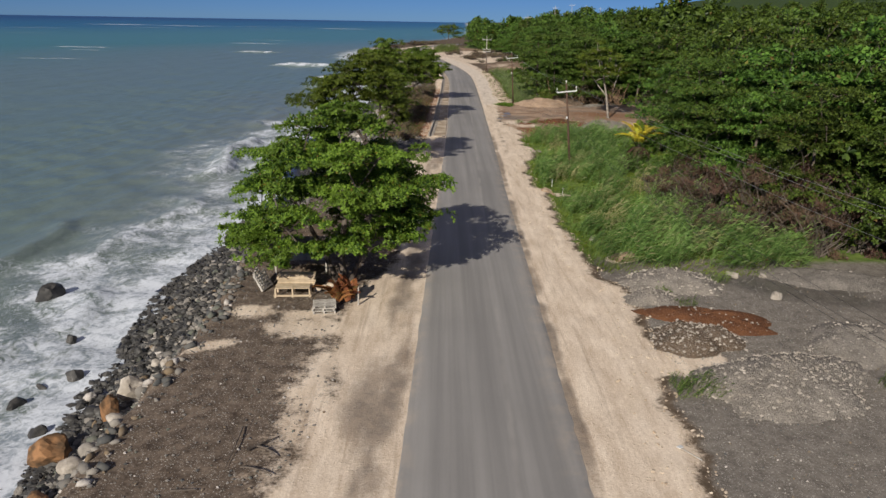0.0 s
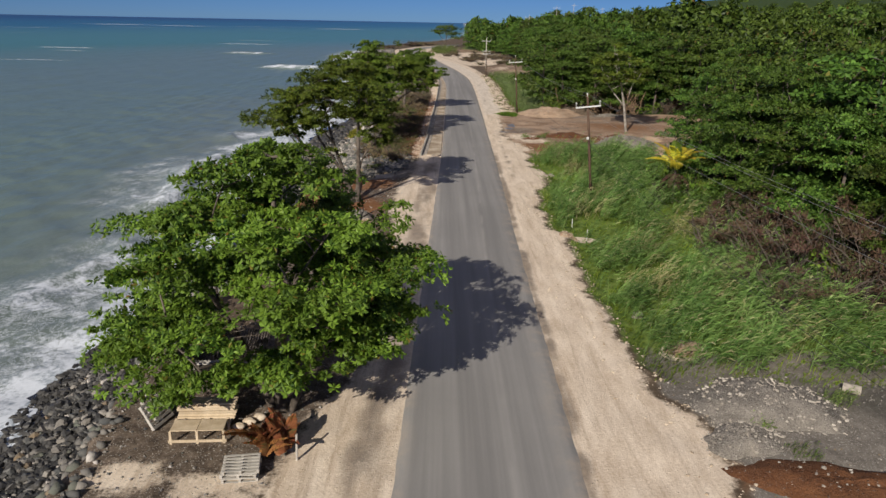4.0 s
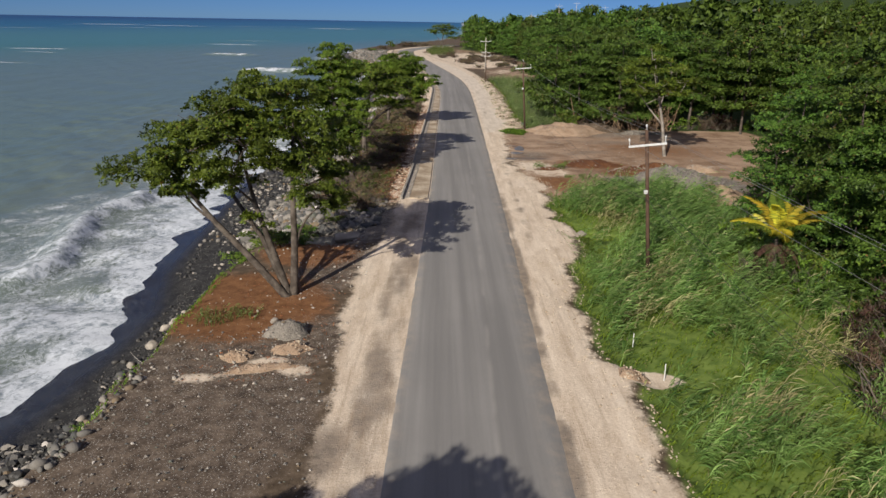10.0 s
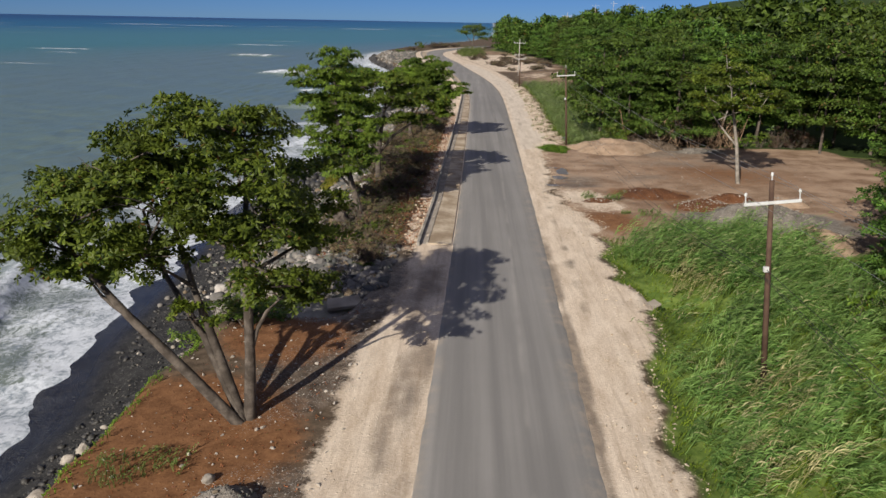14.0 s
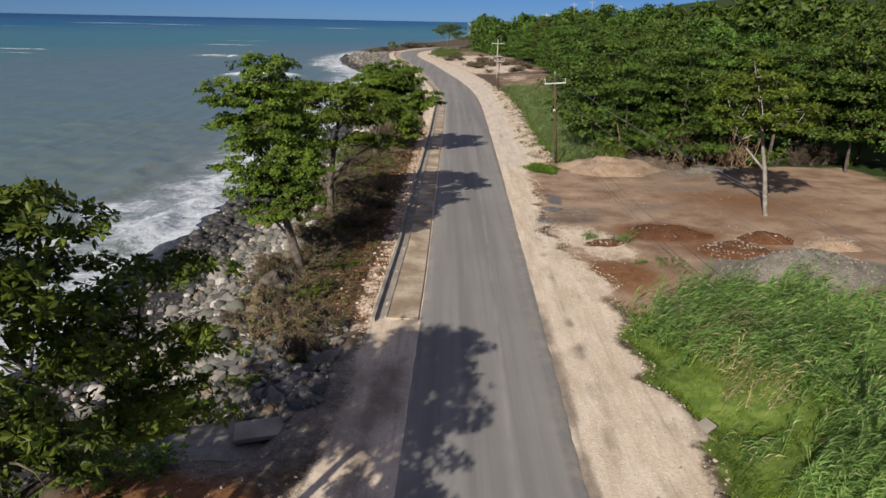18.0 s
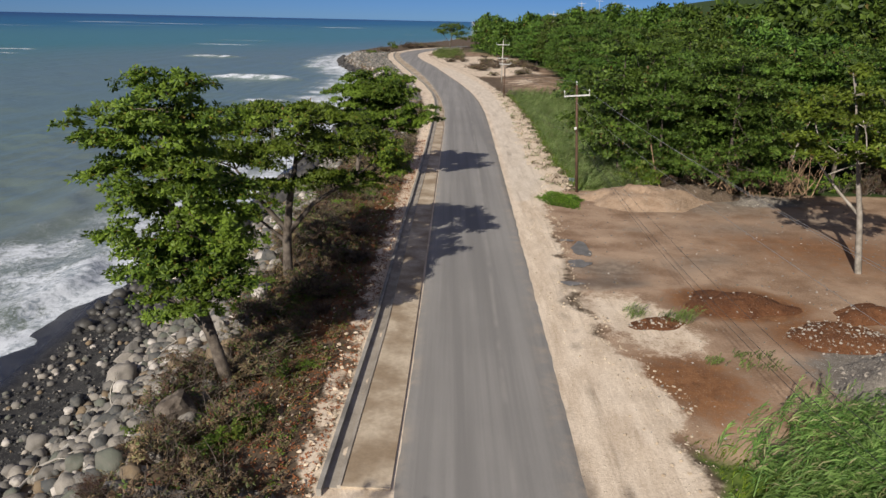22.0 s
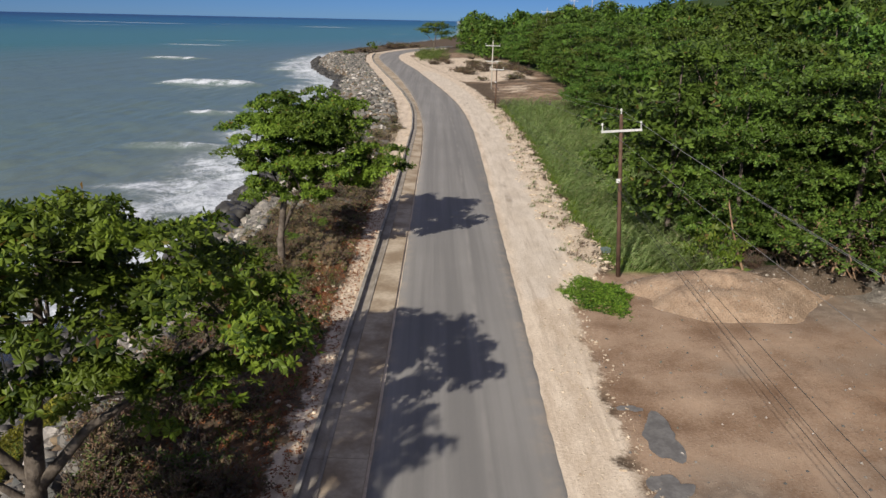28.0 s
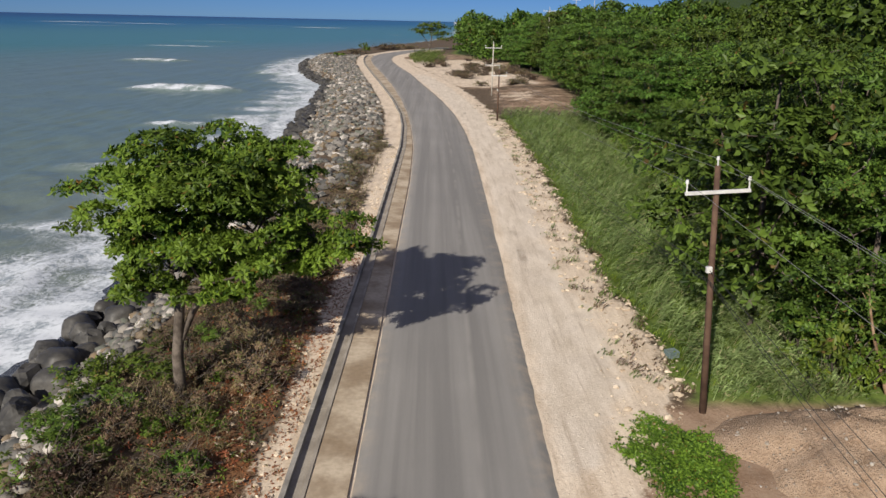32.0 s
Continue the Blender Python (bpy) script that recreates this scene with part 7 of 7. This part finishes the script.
for k in range(84):
    x, y = 22.8 + rr.uniform(0, 10.5), 136.8 + rr.uniform(-0.8, 1.8)
    z = at(x, y)
    branch("dead_branch", (x, y, z), (x + rr.uniform(-3, 3), y + rr.uniform(-0.5, 1.5), z + rr.uniform(0.6, 4.0)), rr.uniform(0.035, 0.085), "brown dead branch tangled at the edge of the wood", 600 + k, M_BRUSH)
branch("leaning_trunk", (24.6, 137.0, 0), (22.6, 138.4, 4.6), 0.13, "pale dead trunk leaning against the wood", 620, M_PALE_BARK, 2)
branch("leaning_trunk", (20.6, 138.0, 0), (19.4, 138.8, 4.6), 0.09, "brown dead trunk standing before the wood", 621, M_BRUSH, 1)
branch("leaning_trunk", (31.5, 138.0, 0), (33.5, 139.0, 7.0), 0.16, "pale leaning trunk at the edge of the wood", 622, M_PALE_BARK, 2)
for k, (x0, y0, x1, y1, r) in enumerate(((-12.8, 95.2, -12.4, 99.4, 0.09), (-12.5, 98.6, -11.4, 103.5, 0.11), (-12.0, 103.5, -11.6, 107.6, 0.06), (-13.2, 97.6, -11.4, 98.6, 0.07), (-12.8, 64.2, -12.0, 66.8, 0.05), (-12.6, 63.6, -11.8, 66.0, 0.04),
                                         (-6.8, 20.6, -5.9, 21.6, 0.05), (-6.6, 20.9, -5.7, 20.3, 0.05), (-7.4, 22.2, -7.3, 19.6, 0.035), (-8.7, 18.3, -7.9, 18.4, 0.05), (-6.8, 19.6, -5.6, 19.2, 0.04), (-11.8, 102, -11.0, 104.4, 0.05), (-12.2, 106, -10.6, 108.0, 0.05))):
    z0, z1 = at(x0, y0) + r + 0.05, at(x1, y1) + r + 0.05
    branch("driftwood", (x0, y0, z0), (x1, y1, z1), r, "weathered driftwood lying on stones" if x0 < -10 else "dark broken stick lying on the dirt", 640 + k, M_GREY_WOOD if x0 < -10 else M_BARK, 1, "driftwood")


# ---- planks, pallets and shed under the wide tree ----
def board(parent, name, sx, sy, sz, m, material=M_PLANK):
    return bpart(name, box(sx, sy, sz, (0, 0, 0), 0.006), material, parent, m=m)


def pallet(x, y, z, turn, material=M_GREY_WOOD, label="weathered wooden pallet lying flat"):
    p = thing("pallet", pose(x, y, z, 0, 0, turn), label, "pallet", "pallets")
    for k in range(6):
        board(p, "slat", 1.2, 0.1, 0.022, pose(0, -0.45 + 0.18 * k, 0.13), material)
    for k in (-0.55, 0, 0.55):
        board(p, "bearer", 0.09, 1.0, 0.1, pose(k, 0, 0.068), material)
    for k in (-0.45, 0.45):
        board(p, "foot_board", 1.2, 0.1, 0.018, pose(0, k, 0.009), material)
    return p


z0 = at(-8.3, 36.2)
bench = thing("plank_bench", pose(-8.25, 36.1, z0, 0, 0, 4), "rough bench frame of pale planks on posts", "bench")
for sx in (-0.93, 0.0, 0.93):
    for sy in (-0.45, 0.4):
        board(bench, "post", 0.09, 0.09, 0.52, pose(sx, sy, 0.26))
board(bench, "rail", 2.05, 0.05, 0.1, pose(0, -0.47, 0.12))
board(bench, "rail", 2.05, 0.05, 0.1, pose(0, 0.43, 0.4))
for k in range(2):
    board(bench, "seat_board", 0.93, 0.75, 0.035, pose(-0.47 + 0.94 * k, -0.1, 0.54))
stack = thing("plank_stack", pose(-8.25, 36.9, z0, 0, 0, 4), "stack of fresh pale sawn planks behind the bench", "plank stack")
for k in range(6):
    for j in range(2):
        board(stack, "plank", 2.1, 0.22, 0.09, pose(0.04 * (k % 3 - 1), 0.12 + 0.26 * j + 0.02 * (k % 2), 0.30 + 0.11 * k, 0, 0, (k * 37 % 5 - 2) * 0.4))
for k in (-0.8, 0.8):
    board(stack, "support", 0.1, 0.6, 0.24, pose(k, 0.25, 0.12), M_GREY_WOOD)
pallet(-6.2, 33.9, at(-6.2, 33.9), 8)
pallet(-6.2, 33.9, at(-6.2, 33.9) + 0.145, 3, label="weathered wooden pallet on top of another")
pallet(-6.18, 33.92, at(-6.2, 33.9) + 0.29, 10, label="weathered wooden pallet on top of another")
for k, (x, y) in enumerate(((-10.2, 37.0), (-10.5, 37.5))):
    p = pallet(x, y, at(x, y) + 0.05, 75 + 20 * k, label="weathered pallet leaning among debris")
    p.matrix_basis = pose(x, y, at(x, y) + 0.45, 60, 0, 75 + 20 * k)
shed = thing("shed", pose(-8.6, 40.6, at(-8.6, 40.6), 0, 0, 6), "low shed with rusty tin roof under a tree", "shed")
for sx in (-1.5, 1.5):
    for sy in (-0.9, 0.9):
        board(shed, "post", 0.1, 0.1, 1.5, pose(sx, sy, 0.75), M_GREY_WOOD)
for k in range(7):
    board(shed, "wall_board", 0.43, 0.03, 1.1, pose(-1.32 + 0.44 * k, 0.92, 0.75), M_GREY_WOOD)
for k in range(4):
    bm = bmesh.new()
    rows = []
    for i in range(25):
        rows.append([bm.verts.new((-0.46 + 0.92 * i / 24, v, 0.02 * math.sin(i * 2.1))) for v in (-1.2, 1.2)])
    for a, b in zip(rows, rows[1:]):
        bm.faces.new((a[0], b[0], b[1], a[1]))
    bmesh.ops.solidify(bm, geom=bm.faces[:], thickness=0.006)
    bpart("roof_sheet", bm, M_TIN, shed, m=pose(-1.35 + 0.9 * k, 0, 1.56 + 0.006 * k, 6, 0, 0))
stake = tagged(new("stake", mesh_of("stake", *[np.array(q) for q in tubes([[(Vector((0, 0, -0.2)), 0.05), (Vector((0.02, 0, 0.5)), 0.05), (Vector((0.03, 0.02, 1.0)), 0.045)]], 6)], M_GREY_WOOD, True)), "short grey wooden stake in the dirt", "stake")
stake.location = (-4.5, 34.7, at(-4.5, 34.7))
dry_palm = thing("dry_palm_fronds", pose(-5.4, 35.0, at(-5.4, 35.0)), "heap of dry rust-brown palm fronds", "palm fronds")
for k in range(22):
    v = frond(500 + k % 3, rr.uniform(1.1, 1.7))
    f = part("frond", mesh_of("frond", v, np.arange(len(v)).reshape(-1, 4), M_RUST), dry_palm)
    f.matrix_basis = pose(rr.uniform(-0.5, 0.5), rr.uniform(-0.4, 0.4), 0.1, 0, rr.uniform(-88, -38), rr.uniform(0, 360))
for k in range(3):
    sack = thing("sack", pose(-7.0 + 0.3 * k, 36.6 + 0.35 * k, at(-7, 36.6)), "dusty tan crumpled sack beside the planks", "sack", "sacks")
    part("body", BOULDERS[k].copy(), sack)
    sack.children[0].data.materials.append(M_MARL)
    sack.children[0].matrix_basis = pose(0, 0, 0.14) @ Matrix.Diagonal((0.5, 0.36, 0.38, 1))

# ---- culvert ----
def slab(name, sx, sy, sz, m, label, category):
    bm = box(sx, sy, sz, (0, 0, 0), 0.03)
    me = bpy.data.meshes.new(name)
    bm.to_mesh(me)
    bm.free()
    me.materials.append(M_CONCRETE)
    ob = new(name, me)
    ob.matrix_basis = m
    return tagged(ob, label, category)


slab("culvert_slab", 2.7, 1.0, 0.22, pose(-4.9, 85.2, at(-4.9, 85.2) + 0.3, 12, -6, 8), "tilted grey concrete slab in the gully", "concrete slab")
slab("culvert_headwall", 0.9, 0.55, 0.14, pose(11.3, 85.4, at(11.3, 85.4) + 0.12, 14, -10, 35), "broken grey concrete culvert headwall in the grass", "concrete wall")
pipe = bmesh.new()
bmesh.ops.create_cone(pipe, cap_ends=False, segments=20, radius1=0.2, radius2=0.2, depth=0.7)
bmesh.ops.solidify(pipe, geom=pipe.faces[:], thickness=0.05)
me = bpy.data.meshes.new("drain_pipe")
pipe.to_mesh(me)
pipe.free()
me.materials.append(M_CONCRETE)
pp = tagged(new("drain_pipe", me), "short grey concrete drain pipe lying on gravel", "drain pipe")
pp.matrix_basis = pose(17.9, 40.6, at(17.9, 40.6) + 0.2, 90, 0, 60)
# a few marker stakes in the grass
for x, y, h in ((11.0, 63.6, 0.8), (10.5, 67.0, 0.7), (13.2, 75.6, 3.2)):
    if h < 2:
        bm = rod(0.03, 0.025, h + 0.3, 6, (0, 0, -0.3))
        me = bpy.data.meshes.new("marker_stake")
        bm.to_mesh(me)
        bm.free()
        me.materials.append(M_PORCELAIN)
        ob = tagged(new("marker_stake", me), "thin pale marker stake in the grass", "stake", "marker stakes")
        ob.location = (x, y, at(x, y))
crate = thing("crate", pose(13.3, 141.2, at(13.3, 141.2), 0, 0, 20), "small grey-green plastic crate at the verge", "crate")
for sx, sy, px, py in ((0.5, 0.03, 0, -0.2), (0.5, 0.03, 0, 0.2), (0.03, 0.37, -0.235, 0), (0.03, 0.37, 0.235, 0)):
    for k in range(3):
        bpart("side_slat", box(sx, sy, 0.08, (px, py, 0.06 + 0.1 * k), 0.004), M_CRATE, crate)
bpart("bottom", box(0.46, 0.37, 0.02, (0, 0, 0.012)), M_CRATE, crate)
hoe = thing("hoe", pose(8.75, 21.3, at(8.75, 21.3) + 0.03, 0, 0, -56), "short-handled hoe lying on pale marl", "tool")
bpart("handle", box(0.95, 0.035, 0.035, (0.45, 0, 0.02), 0.008), M_GREY_WOOD, hoe)
bpart("blade", box(0.16, 0.22, 0.03, (-0.04, 0, 0.04), 0.006), M_STEEL, hoe)
